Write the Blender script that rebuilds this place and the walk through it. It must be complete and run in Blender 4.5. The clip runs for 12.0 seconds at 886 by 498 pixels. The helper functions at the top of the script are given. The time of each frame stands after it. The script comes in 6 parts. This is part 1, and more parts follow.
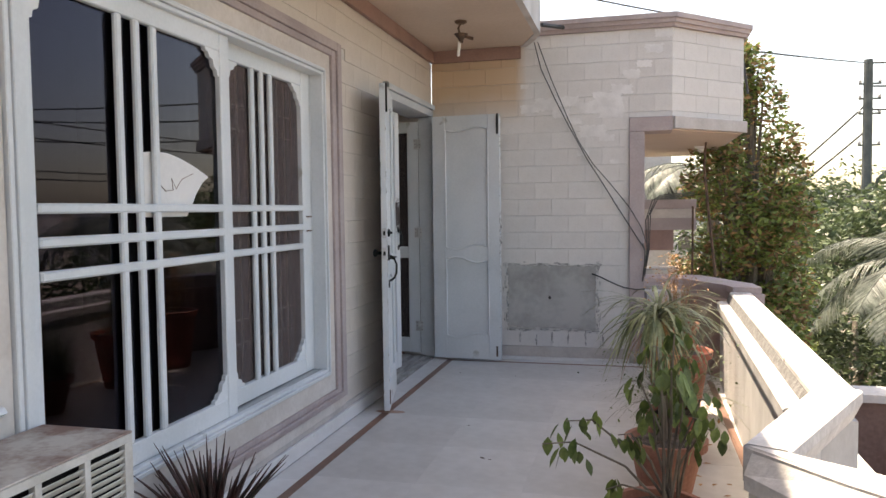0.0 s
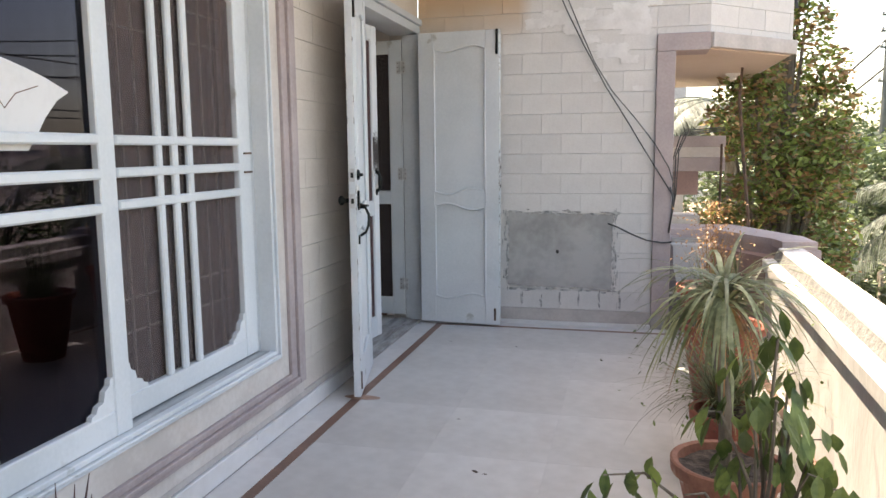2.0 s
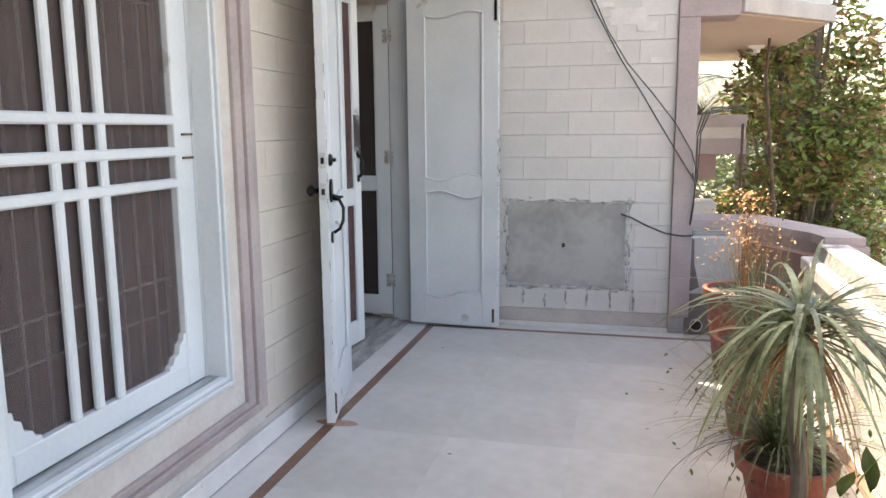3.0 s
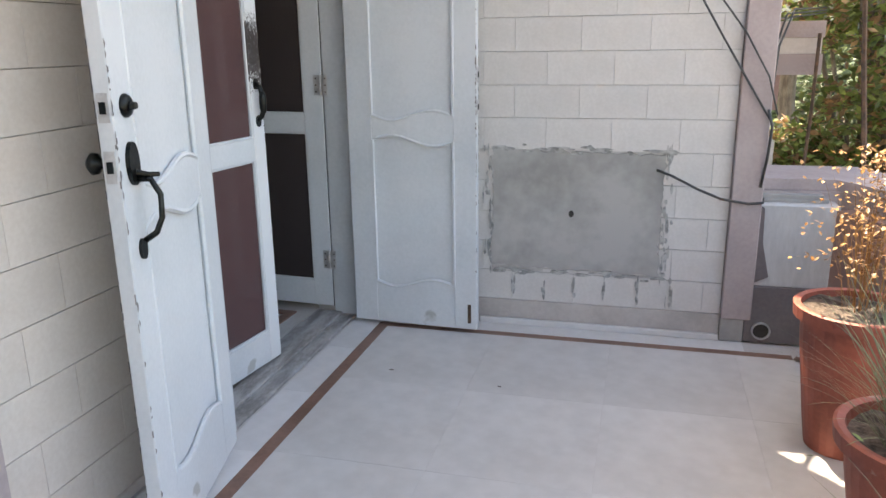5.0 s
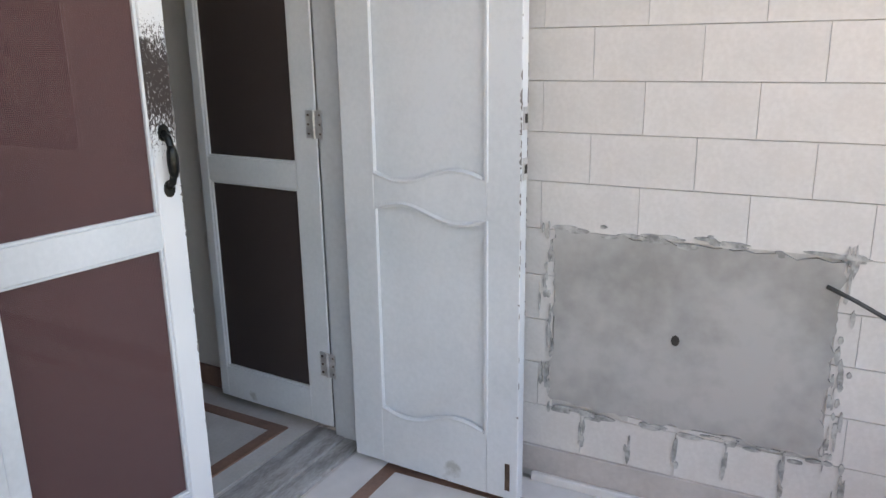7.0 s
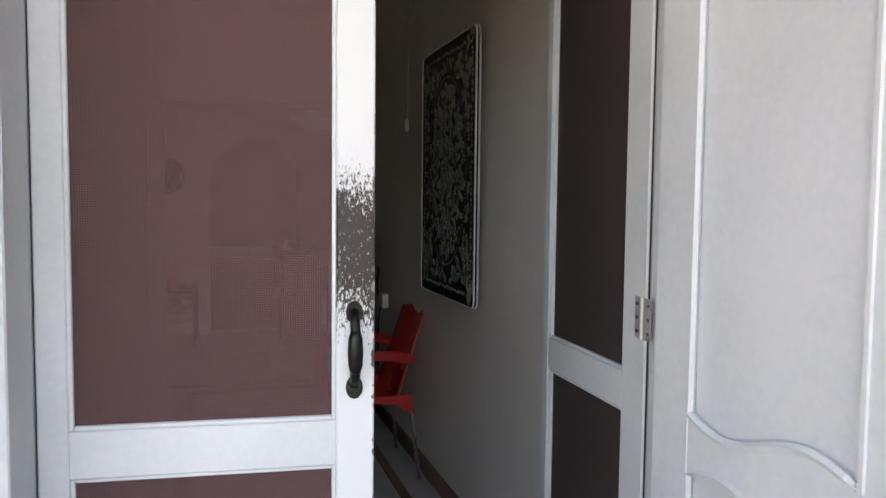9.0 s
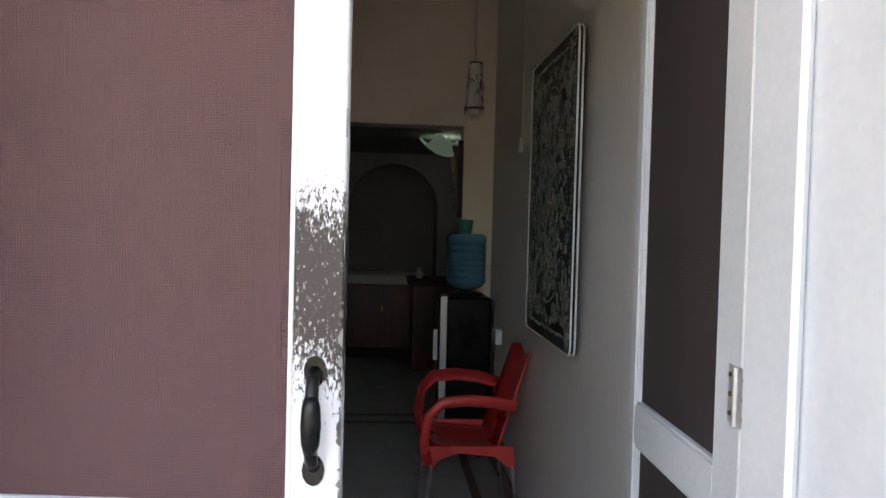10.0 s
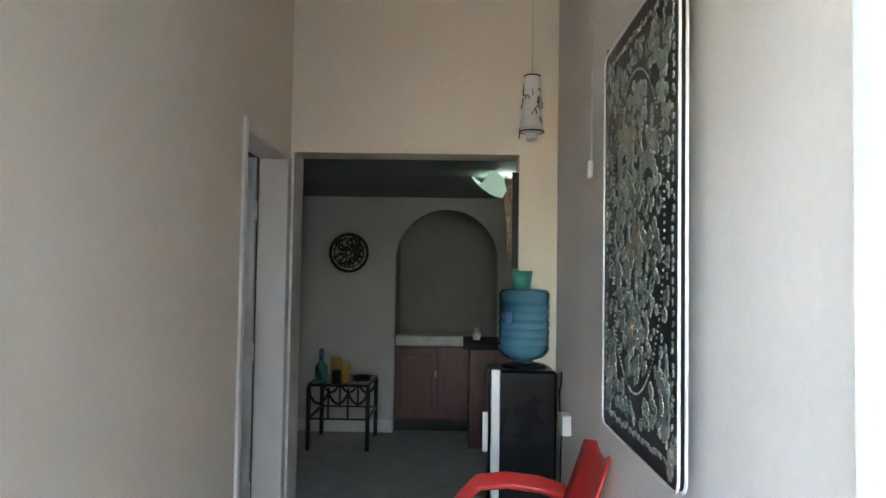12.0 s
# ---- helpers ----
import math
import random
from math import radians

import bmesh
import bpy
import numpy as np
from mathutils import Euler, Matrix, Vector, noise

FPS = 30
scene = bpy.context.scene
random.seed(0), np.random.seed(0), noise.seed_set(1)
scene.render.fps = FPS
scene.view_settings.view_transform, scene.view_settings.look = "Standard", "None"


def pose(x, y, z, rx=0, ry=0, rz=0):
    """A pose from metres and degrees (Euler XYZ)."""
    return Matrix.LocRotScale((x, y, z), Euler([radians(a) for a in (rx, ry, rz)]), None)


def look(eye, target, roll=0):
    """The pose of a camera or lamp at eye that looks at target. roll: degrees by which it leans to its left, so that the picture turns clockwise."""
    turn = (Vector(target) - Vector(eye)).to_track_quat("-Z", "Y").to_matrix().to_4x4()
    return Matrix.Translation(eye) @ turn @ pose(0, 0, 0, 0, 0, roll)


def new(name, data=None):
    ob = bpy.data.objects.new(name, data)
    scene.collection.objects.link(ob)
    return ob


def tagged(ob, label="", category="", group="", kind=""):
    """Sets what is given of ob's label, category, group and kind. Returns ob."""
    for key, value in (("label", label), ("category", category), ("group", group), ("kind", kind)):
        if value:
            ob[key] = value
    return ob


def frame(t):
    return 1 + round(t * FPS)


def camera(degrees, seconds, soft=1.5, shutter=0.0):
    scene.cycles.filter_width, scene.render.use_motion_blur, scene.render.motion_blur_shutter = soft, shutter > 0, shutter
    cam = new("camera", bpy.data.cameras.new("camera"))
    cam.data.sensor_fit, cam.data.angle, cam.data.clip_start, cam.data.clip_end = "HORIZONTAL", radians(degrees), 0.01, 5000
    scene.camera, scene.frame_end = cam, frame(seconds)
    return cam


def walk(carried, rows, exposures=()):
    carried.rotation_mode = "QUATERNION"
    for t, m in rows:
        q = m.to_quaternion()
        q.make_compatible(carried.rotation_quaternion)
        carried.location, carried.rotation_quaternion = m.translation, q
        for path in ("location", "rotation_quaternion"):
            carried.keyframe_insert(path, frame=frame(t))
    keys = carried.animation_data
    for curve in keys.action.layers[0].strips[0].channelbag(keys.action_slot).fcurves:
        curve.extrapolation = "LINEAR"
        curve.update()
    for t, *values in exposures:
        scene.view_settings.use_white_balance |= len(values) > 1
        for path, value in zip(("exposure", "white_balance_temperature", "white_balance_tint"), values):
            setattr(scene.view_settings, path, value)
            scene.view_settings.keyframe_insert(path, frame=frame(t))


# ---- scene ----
cam = camera(61.0, 12.0)
PATH = [
    (0, (1.846, -0.499, 1.314), (1.352, 1.437, 1.21), -0.7),
    (0.5, (1.847, -0.301, 1.317), (1.352, 1.63, 1.155), -0.6),
    (1, (1.772, -0.066, 1.307), (1.28, 1.86, 1.092), -0.4),
    (1.5, (1.694, 0.194, 1.304), (1.205, 2.117, 1.053), -0.5),
    (2, (1.66, 0.507, 1.29), (1.174, 2.43, 1.029), -0.6),
    (2.5, (1.609, 0.813, 1.291), (1.129, 2.734, 1.009), -0.5),
    (3, (1.54, 1.123, 1.294), (1.064, 3.04, 0.98), -0.5),
    (3.2, (1.53, 1.261, 1.283), (1.056, 3.177, 0.96), -0.6),
    (4.8, (1.428, 2.501, 1.294), (0.934, 4.369, 0.779), -0.8),
    (5, (1.425, 2.655, 1.297), (0.929, 4.519, 0.767), -0.8),
    (5.5, (1.381, 3.019, 1.324), (0.884, 4.874, 0.768), -0.9),
    (6, (1.373, 3.308, 1.331), (0.876, 5.164, 0.776), -0.9),
    (6.5, (1.454, 3.647, 1.347), (0.792, 5.452, 0.796), -1.1),
    (6.7, (1.467, 3.771, 1.349), (0.724, 5.547, 0.804), -1.0),
    (8.3, (1.459, 4.665, 1.352), (-0.179, 5.782, 1.093), 0.1),
    (8.5, (1.434, 4.757, 1.358), (-0.288, 5.751, 1.14), 0.2),
    (9, (1.354, 5.0, 1.361), (-0.533, 5.65, 1.235), 0.6),
    (9.5, (1.251, 5.229, 1.36), (-0.715, 5.586, 1.276), 1.1),
    (10, (1.055, 5.349, 1.361), (-0.931, 5.578, 1.302), 1.5),
    (10.5, (0.825, 5.449, 1.36), (-1.169, 5.595, 1.332), 1.2),
    (11, (0.571, 5.517, 1.355), (-1.426, 5.615, 1.4), 1.0),
    (11.5, (0.35, 5.557, 1.371), (-1.649, 5.587, 1.418), 0.8),
    (12, (0.148, 5.559, 1.363), (-1.851, 5.592, 1.443), 0.9),
]
EXPOSURES = [(0.0, 1.66, 8500, 14), (2.5, 2.31, 8650, 12), (5.5, 2.52, 8600, 12), (6.5, 2.68, 8800, 14), (8.5, 2.8, 9200, 15), (9.5, 3.15, 8800, 17), (10.5, 4.0, 8600, 16), (11.0, 4.85, 8300, 14), (12.0, 5.8, 7900, 10)]
walk(cam, [(t, look(eye, target, roll)) for t, eye, target, roll in PATH], EXPOSURES)


# ---- light ----
world = bpy.data.worlds.new("world")
scene.world = world
world.use_nodes = True
sky = world.node_tree.nodes.new("ShaderNodeTexSky")
sky.sky_type, sky.sun_disc = "NISHITA", False
SUN = Vector((-0.27, 0.31, 1.0)).normalized()
sky.sun_elevation, sky.sun_rotation = math.asin(SUN.z), math.atan2(SUN.x, SUN.y)
sky.dust_density, sky.air_density, sky.altitude = 2.0, 1.0, 0
world.node_tree.links.new(sky.outputs[0], world.node_tree.nodes["Background"].inputs[0])
world.node_tree.nodes["Background"].inputs[1].default_value = 0.15
sun = new("sun", bpy.data.lights.new("sun", "SUN"))
sun.data.energy, sun.data.angle, sun.data.color = 4.2, 0.009, (1.0, 0.96, 0.9)
sun.matrix_world = look((0, 0, 0), tuple(-SUN))
kitchen_lamp = new("kitchen_bulb", bpy.data.lights.new("kitchen_bulb", "POINT"))
kitchen_lamp.data.energy, kitchen_lamp.data.shadow_soft_size, kitchen_lamp.data.color = 0.036, 0.05, (0.75, 1.0, 0.95)


# ---- materials ----
def nodes_of(name):
    m = bpy.data.materials.new(name)
    m.use_nodes = True
    nt = m.node_tree
    return m, nt, nt.nodes["Principled BSDF"]


def surface(name, dark, light, scale=3.0, fine=60.0, rough=0.6, bump=0.15, metal=0.0, random_tint=0.0, streak=None, speck=None, per_island=False, coat=0.0):
    """Two colours mixed by large stains and fine grain, with a relief; varied from object to object."""
    m, nt, p = nodes_of(name)
    N, L = nt.nodes.new, nt.links.new
    tc = N("ShaderNodeTexCoord")
    mp = N("ShaderNodeMapping")
    mp.inputs["Scale"].default_value = streak or (1, 1, 1)
    L(tc.outputs["Object"], mp.inputs[0])
    a, b = N("ShaderNodeTexNoise"), N("ShaderNodeTexNoise")
    a.inputs["Scale"].default_value, a.inputs["Detail"].default_value = scale, 6
    b.inputs["Scale"].default_value, b.inputs["Detail"].default_value = fine, 4
    L(mp.outputs[0], a.inputs[0])
    L(mp.outputs[0], b.inputs[0])
    add = N("ShaderNodeMath")
    add.operation = "MULTIPLY_ADD"
    L(b.outputs[0], add.inputs[0])
    add.inputs[1].default_value = 0.35
    L(a.outputs[0], add.inputs[2])
    ramp = N("ShaderNodeValToRGB")
    ramp.color_ramp.elements[0].position, ramp.color_ramp.elements[1].position = 0.52, 0.82
    ramp.color_ramp.elements[0].color, ramp.color_ramp.elements[1].color = (*dark, 1), (*light, 1)
    L(add.outputs[0], ramp.inputs[0])
    out = ramp.outputs[0]
    if speck:
        s = N("ShaderNodeTexNoise")
        s.inputs["Scale"].default_value, s.inputs["Detail"].default_value = speck[1], 8
        L(tc.outputs["Object"], s.inputs[0])
        r = N("ShaderNodeValToRGB")
        r.color_ramp.elements[0].position, r.color_ramp.elements[1].position = speck[2], speck[2] + 0.03
        L(s.outputs[0], r.inputs[0])
        mx = N("ShaderNodeMix")
        mx.data_type = "RGBA"
        L(r.outputs[0], mx.inputs[0])
        L(out, mx.inputs[6])
        mx.inputs[7].default_value = (*speck[0], 1)
        out = mx.outputs[2]
    if random_tint:
        if per_island:
            g = N("ShaderNodeNewGeometry").outputs["Random Per Island"]
        else:
            g = N("ShaderNodeObjectInfo").outputs["Random"]
        hsv = N("ShaderNodeHueSaturation")
        mr = N("ShaderNodeMapRange")
        mr.inputs[3].default_value, mr.inputs[4].default_value = 1 - random_tint, 1 + random_tint
        L(g, mr.inputs[0])
        L(mr.outputs[0], hsv.inputs["Value"])
        L(out, hsv.inputs["Color"])
        out = hsv.outputs[0]
    L(out, p.inputs["Base Color"])
    rr = N("ShaderNodeMapRange")
    rr.inputs[3].default_value, rr.inputs[4].default_value = max(0.02, rough - 0.12), min(1, rough + 0.12)
    L(a.outputs[0], rr.inputs[0])
    L(rr.outputs[0], p.inputs["Roughness"])
    p.inputs["Metallic"].default_value = metal
    p.inputs["Coat Weight"].default_value = coat
    if bump:
        bp = N("ShaderNodeBump")
        bp.inputs["Strength"].default_value, bp.inputs["Distance"].default_value = bump, 0.01
        L(add.outputs[0], bp.inputs["Height"])
        L(bp.outputs[0], p.inputs["Normal"])
    return m


TILE = surface("painted_wall_tile", (0.56, 0.53, 0.50), (0.68, 0.65, 0.62), 2.0, 90, 0.55, 0.06, random_tint=0.03, speck=((0.80, 0.79, 0.77), 1.3, 0.60))
TILE_WARM = surface("cream_wall_tile", (0.56, 0.50, 0.445), (0.66, 0.61, 0.555), 2.0, 90, 0.6, 0.06, random_tint=0.03)
GROUT = surface("wall_grout", (0.48, 0.46, 0.44), (0.58, 0.56, 0.54), 6, 90, 0.9)
SEAM = surface("floor_seam", (0.43, 0.415, 0.395), (0.52, 0.505, 0.485), 6, 90, 0.8)
PINK = surface("mauve_painted_plaster", (0.33, 0.27, 0.265), (0.44, 0.37, 0.36), 3, 60, 0.7, 0.15)
# darker and redder than PINK
PINK_DARK = surface("dark_mauve_paint", (0.24, 0.15, 0.13), (0.33, 0.21, 0.18), 3, 60, 0.75, 0.1)
CREAM = surface("cream_textured_plaster", (0.50, 0.45, 0.41), (0.62, 0.575, 0.535), 4, 45, 0.8, 0.25)
def stained(m, colour, x1, z0):
    """An ochre damp stain with a ragged edge, over the wall left of x1 and above z0."""
    nt = m.node_tree
    N, L = nt.nodes.new, nt.links.new
    p = nt.nodes["Principled BSDF"]
    src = p.inputs["Base Color"].links[0].from_socket
    g, sep, n = N("ShaderNodeNewGeometry"), N("ShaderNodeSeparateXYZ"), N("ShaderNodeTexNoise")
    L(g.outputs["Position"], sep.inputs[0])
    L(g.outputs["Position"], n.inputs[0])
    n.inputs["Scale"].default_value, n.inputs["Detail"].default_value = 4.0, 5
    fs = []
    for axis, edge, width in ((0, x1, -0.05), (2, z0, 0.16)):
        wob = N("ShaderNodeMath")
        wob.operation = "MULTIPLY_ADD"
        L(n.outputs[0], wob.inputs[0])
        wob.inputs[1].default_value = 0.16 if axis == 2 else 0.05
        L(sep.outputs[axis], wob.inputs[2])
        r = N("ShaderNodeMapRange")
        r.inputs[1].default_value, r.inputs[2].default_value = edge - width, edge + width
        L(wob.outputs[0], r.inputs[0])
        fs.append(r)
    mul = N("ShaderNodeMath")
    mul.operation = "MULTIPLY"
    L(fs[0].outputs[0], mul.inputs[0])
    L(fs[1].outputs[0], mul.inputs[1])
    mx = N("ShaderNodeMix")
    mx.data_type = "RGBA"
    L(mul.outputs[0], mx.inputs[0])
    L(src, mx.inputs[6])
    mx.inputs[7].default_value = (*colour, 1)
    L(mx.outputs[2], p.inputs["Base Color"])
    return m


TILE_END = stained(surface("stained_wall_tile", (0.59, 0.565, 0.54), (0.71, 0.685, 0.66), 2.0, 90, 0.55, 0.06, random_tint=0.03), (0.52, 0.38, 0.26), 0.92, 2.25)
SMEAR = surface("white_paint_smear", (0.63, 0.61, 0.59), (0.74, 0.72, 0.70), 9, 60, 0.7, 0.2)
ORANGE = surface("ochre_stained_plaster", (0.50, 0.33, 0.20), (0.62, 0.45, 0.30), 1.6, 40, 0.8, 0.2)
SOFFIT = surface("soffit_plaster", (0.52, 0.42, 0.34), (0.60, 0.50, 0.42), 1.2, 40, 0.85, 0.1)
CEMENT = surface("bare_cement", (0.29, 0.28, 0.265), (0.43, 0.415, 0.395), 3.2, 22, 0.9, 0.15)
MORTAR = surface("mortar_smear", (0.22, 0.22, 0.21), (0.50, 0.49, 0.47), 30, 90, 0.95, 0.6)
PARAPET = surface("white_rough_plaster", (0.44, 0.43, 0.42), (0.58, 0.57, 0.56), 3, 40, 0.85, 0.4, streak=(1.6, 1.6, 0.5))
CAP = surface("weathered_cap_plaster", (0.42, 0.405, 0.39), (0.62, 0.60, 0.58), 7, 60, 0.85, 0.6, speck=((0.30, 0.28, 0.26), 7, 0.64))
TRIM_GREY = surface("grimy_beige_plaster", (0.40, 0.365, 0.34), (0.52, 0.48, 0.45), 4, 50, 0.8, 0.15)
GRAVEL = surface("pebble_dash_band", (0.13, 0.13, 0.128), (0.225, 0.223, 0.22), 30, 120, 0.95, 0.9)
MUD = surface("damp_cement", (0.13, 0.11, 0.11), (0.20, 0.17, 0.165), 3, 60, 0.9, 0.2)
MARBLE = surface("pale_marble", (0.47, 0.455, 0.435), (0.60, 0.585, 0.565), 1.4, 14, 0.38, 0.02, random_tint=0.05, speck=((0.36, 0.34, 0.32), 2.2, 0.66))
MARBLE_W = surface("white_marble_border", (0.58, 0.57, 0.56), (0.70, 0.69, 0.68), 2.0, 20, 0.42, 0.02, speck=((0.40, 0.38, 0.36), 5, 0.66))
BROWN_STONE = surface("red_brown_stone_strip", (0.16, 0.085, 0.06), (0.26, 0.145, 0.105), 5, 60, 0.45, 0.05)
STONE = surface("worn_threshold_stone", (0.22, 0.21, 0.20), (0.42, 0.41, 0.40), 5, 40, 0.8, 0.3, streak=(4, 1, 1))
WOOD_W = surface("white_gloss_paint", (0.555, 0.59, 0.61), (0.655, 0.685, 0.705), 2.0, 70, 0.42, 0.05, random_tint=0.015, speck=((0.42, 0.43, 0.42), 4.2, 0.70))
# WOOD_W dimmed to a grey white
WOOD_G = surface("greyed_white_paint", (0.46, 0.49, 0.51), (0.56, 0.59, 0.61), 2.5, 60, 0.5, 0.06)
SILL = surface("worn_sill_paint", (0.24, 0.25, 0.255), (0.46, 0.48, 0.49), 7, 60, 0.65, 0.2, streak=(3, 0.5, 1))
# near-black: paints shade into gaps and holes, also colours plinth and hanger
NEAR_BLACK = surface("near_black_matt", (0.02, 0.018, 0.016), (0.04, 0.035, 0.03), 3, 60, 0.8)
BLACK_METAL = surface("blackened_brass", (0.008, 0.009, 0.009), (0.03, 0.033, 0.032), 20, 90, 0.3, 0.05, metal=0.8)
STEEL = surface("painted_hinge_steel", (0.42, 0.42, 0.42), (0.58, 0.58, 0.58), 20, 90, 0.4, 0.1, metal=0.5)
RUSTY = surface("rusty_steel", (0.05, 0.03, 0.02), (0.14, 0.08, 0.05), 20, 90, 0.7, 0.2)
TERRA = surface("red_painted_clay", (0.22, 0.055, 0.035), (0.36, 0.10, 0.065), 6, 60, 0.6, 0.2, speck=((0.42, 0.30, 0.26), 5, 0.66))
TERRA2 = surface("weathered_terracotta", (0.22, 0.09, 0.06), (0.38, 0.175, 0.115), 6, 60, 0.75, 0.25, speck=((0.50, 0.42, 0.36), 6, 0.62))
SOIL = surface("potting_soil", (0.03, 0.02, 0.015), (0.12, 0.09, 0.07), 30, 120, 0.95, 0.9)
AC_W = surface("chalky_ac_enamel", (0.44, 0.42, 0.38), (0.58, 0.56, 0.52), 5, 60, 0.7, 0.15)
AC_TOP = surface("rust_stained_sheet", (0.24, 0.15, 0.12), (0.52, 0.49, 0.44), 7, 50, 0.75, 0.2)
WALL_IN = surface("cream_interior_wall", (0.72, 0.65, 0.54), (0.78, 0.71, 0.60), 1.0, 40, 0.7, 0.05)
WALL_GREY = surface("pale_grey_interior_wall", (0.67, 0.645, 0.62), (0.74, 0.715, 0.69), 1.0, 40, 0.6, 0.05)
# WALL_GREY scaled down, so the kitchen's weaker light sits in the colour
WALL_KITCHEN = surface("dimmed_kitchen_wall", (0.46, 0.44, 0.425), (0.54, 0.52, 0.50), 1.0, 40, 0.6, 0.05)
# kitchen ceiling and recess grey, with their shade mixed into the colour
SHADE_GREY = surface("shaded_kitchen_grey", (0.24, 0.23, 0.225), (0.31, 0.30, 0.295), 1.5, 40, 0.7, 0.05)
FLOOR_IN = surface("interior_marble", (0.30, 0.28, 0.26), (0.42, 0.40, 0.37), 1.5, 16, 0.25, 0.02, random_tint=0.06)
BORDER_IN = surface("interior_marble_border", (0.44, 0.425, 0.40), (0.58, 0.565, 0.54), 2.0, 20, 0.35, 0.02)
RED = surface("red_moulded_plastic", (0.54, 0.03, 0.028), (0.63, 0.048, 0.043), 3, 80, 0.3, 0.02)
LEG = surface("grey_steel_tube", (0.35, 0.35, 0.36), (0.48, 0.48, 0.49), 20, 80, 0.3, 0.02, metal=0.9)
BLACK_PL = surface("black_gloss_plastic", (0.006, 0.006, 0.007), (0.011, 0.011, 0.012), 5, 80, 0.3, 0.02)
BLACK_PL.node_tree.nodes["Principled BSDF"].inputs["IOR"].default_value = 1.22
SILVER = surface("silver_plastic", (0.66, 0.67, 0.68), (0.76, 0.77, 0.78), 5, 80, 0.35, 0.02, metal=0.15)
WHITE_PL = surface("white_plastic", (0.68, 0.68, 0.66), (0.76, 0.76, 0.74), 5, 80, 0.4, 0.02)
GREEN_CUP = surface("green_plastic", (0.02, 0.20, 0.15), (0.03, 0.28, 0.21), 5, 80, 0.35, 0.02)
CABINET = surface("red_brown_wood", (0.06, 0.010, 0.010), (0.11, 0.022, 0.020), 3, 60, 0.4, 0.05, streak=(6, 6, 1))
COUNTER = surface("pale_counter_marble", (0.42, 0.41, 0.39), (0.54, 0.53, 0.51), 3, 30, 0.35, 0.02)
IRON = surface("black_wrought_iron", (0.006, 0.005, 0.005), (0.02, 0.018, 0.017), 15, 80, 0.5, 0.1, metal=0.6)
CURTAIN = surface("brown_net_curtain", (0.10, 0.072, 0.068), (0.17, 0.125, 0.115), 2, 60, 0.9, 0.2, streak=(1, 12, 1))
PAPER = surface("white_sheet", (0.62, 0.61, 0.60), (0.72, 0.71, 0.70), 2, 40, 0.8, 0.03)
INK = surface("brown_scribble", (0.12, 0.07, 0.05), (0.18, 0.10, 0.07), 2, 40, 0.8)
GOLD = surface("yellow_plastic", (0.45, 0.26, 0.05), (0.55, 0.34, 0.08), 4, 60, 0.4)
# wall colour that makes the window room look unlit
ROOM_BLACK = surface("unlit_room_black", (0.012, 0.011, 0.012), (0.02, 0.018, 0.018), 1, 40, 0.9)
KITCHEN_FLOOR = surface("polished_brown_terrazzo", (0.020, 0.014, 0.011), (0.040, 0.029, 0.023), 2.5, 60, 0.2, 0.01, random_tint=0.08, speck=((0.09, 0.07, 0.055), 40, 0.64))
KITCHEN_FLOOR.node_tree.nodes["Principled BSDF"].inputs["IOR"].default_value = 1.13
# dimness of rooms as a colour, for side room walls and far windows
DARK_ROOM = surface("room_darkness_colour", (0.10, 0.09, 0.08), (0.14, 0.125, 0.11), 1, 40, 0.9)
CABLE = surface("grey_cable", (0.03, 0.03, 0.03), (0.07, 0.07, 0.068), 10, 80, 0.6)
BARK = surface("bark", (0.10, 0.08, 0.06), (0.22, 0.19, 0.15), 10, 60, 0.9, 0.6, streak=(2, 2, 0.5))
GROUND = surface("dusty_ground", (0.16, 0.13, 0.10), (0.27, 0.23, 0.19), 0.3, 8, 0.95, 0.3)
HOUSE = surface("weathered_house_paint", (0.42, 0.40, 0.38), (0.60, 0.58, 0.55), 0.8, 20, 0.85, 0.1)
HOUSE_D = surface("grimy_brown_wall", (0.10, 0.06, 0.05), (0.20, 0.13, 0.11), 0.8, 20, 0.9, 0.3)
POLE = surface("concrete_pole", (0.07, 0.08, 0.075), (0.12, 0.13, 0.12), 4, 40, 0.85, 0.2)
BOTTLE_IN = surface("blue_label", (0.03, 0.10, 0.22), (0.05, 0.14, 0.28), 4, 40, 0.5)


def leafy(name, dark, light, rough=0.45):
    m = surface(name, dark, light, 8, 60, rough, 0.05, random_tint=0.45, per_island=True)
    p = m.node_tree.nodes["Principled BSDF"]
    p.inputs["Subsurface Weight"].default_value = 0.0
    nt = m.node_tree
    tr = nt.nodes.new("ShaderNodeBsdfTranslucent")
    mix = nt.nodes.new("ShaderNodeMixShader")
    src = p.inputs["Base Color"].links[0].from_socket
    nt.links.new(src, tr.inputs[0])
    mix.inputs[0].default_value = 0.3
    nt.links.new(p.outputs[0], mix.inputs[1])
    nt.links.new(tr.outputs[0], mix.inputs[2])
    nt.links.new(mix.outputs[0], nt.nodes["Material Output"].inputs[0])
    return m


LEAF_DK = leafy("ficus_leaf_green", (0.05, 0.085, 0.02), (0.17, 0.22, 0.06))
LEAF_STRAP = leafy("pale_strap_leaf", (0.10, 0.12, 0.05), (0.36, 0.38, 0.22))
LEAF_DRY = leafy("dry_ochre_leaf", (0.20, 0.09, 0.03), (0.42, 0.24, 0.10))
LEAF_THIN = leafy("thin_green_stem", (0.09, 0.11, 0.05), (0.22, 0.25, 0.13))
LEAF_ALOE = leafy("maroon_aloe", (0.05, 0.035, 0.025), (0.15, 0.06, 0.05))
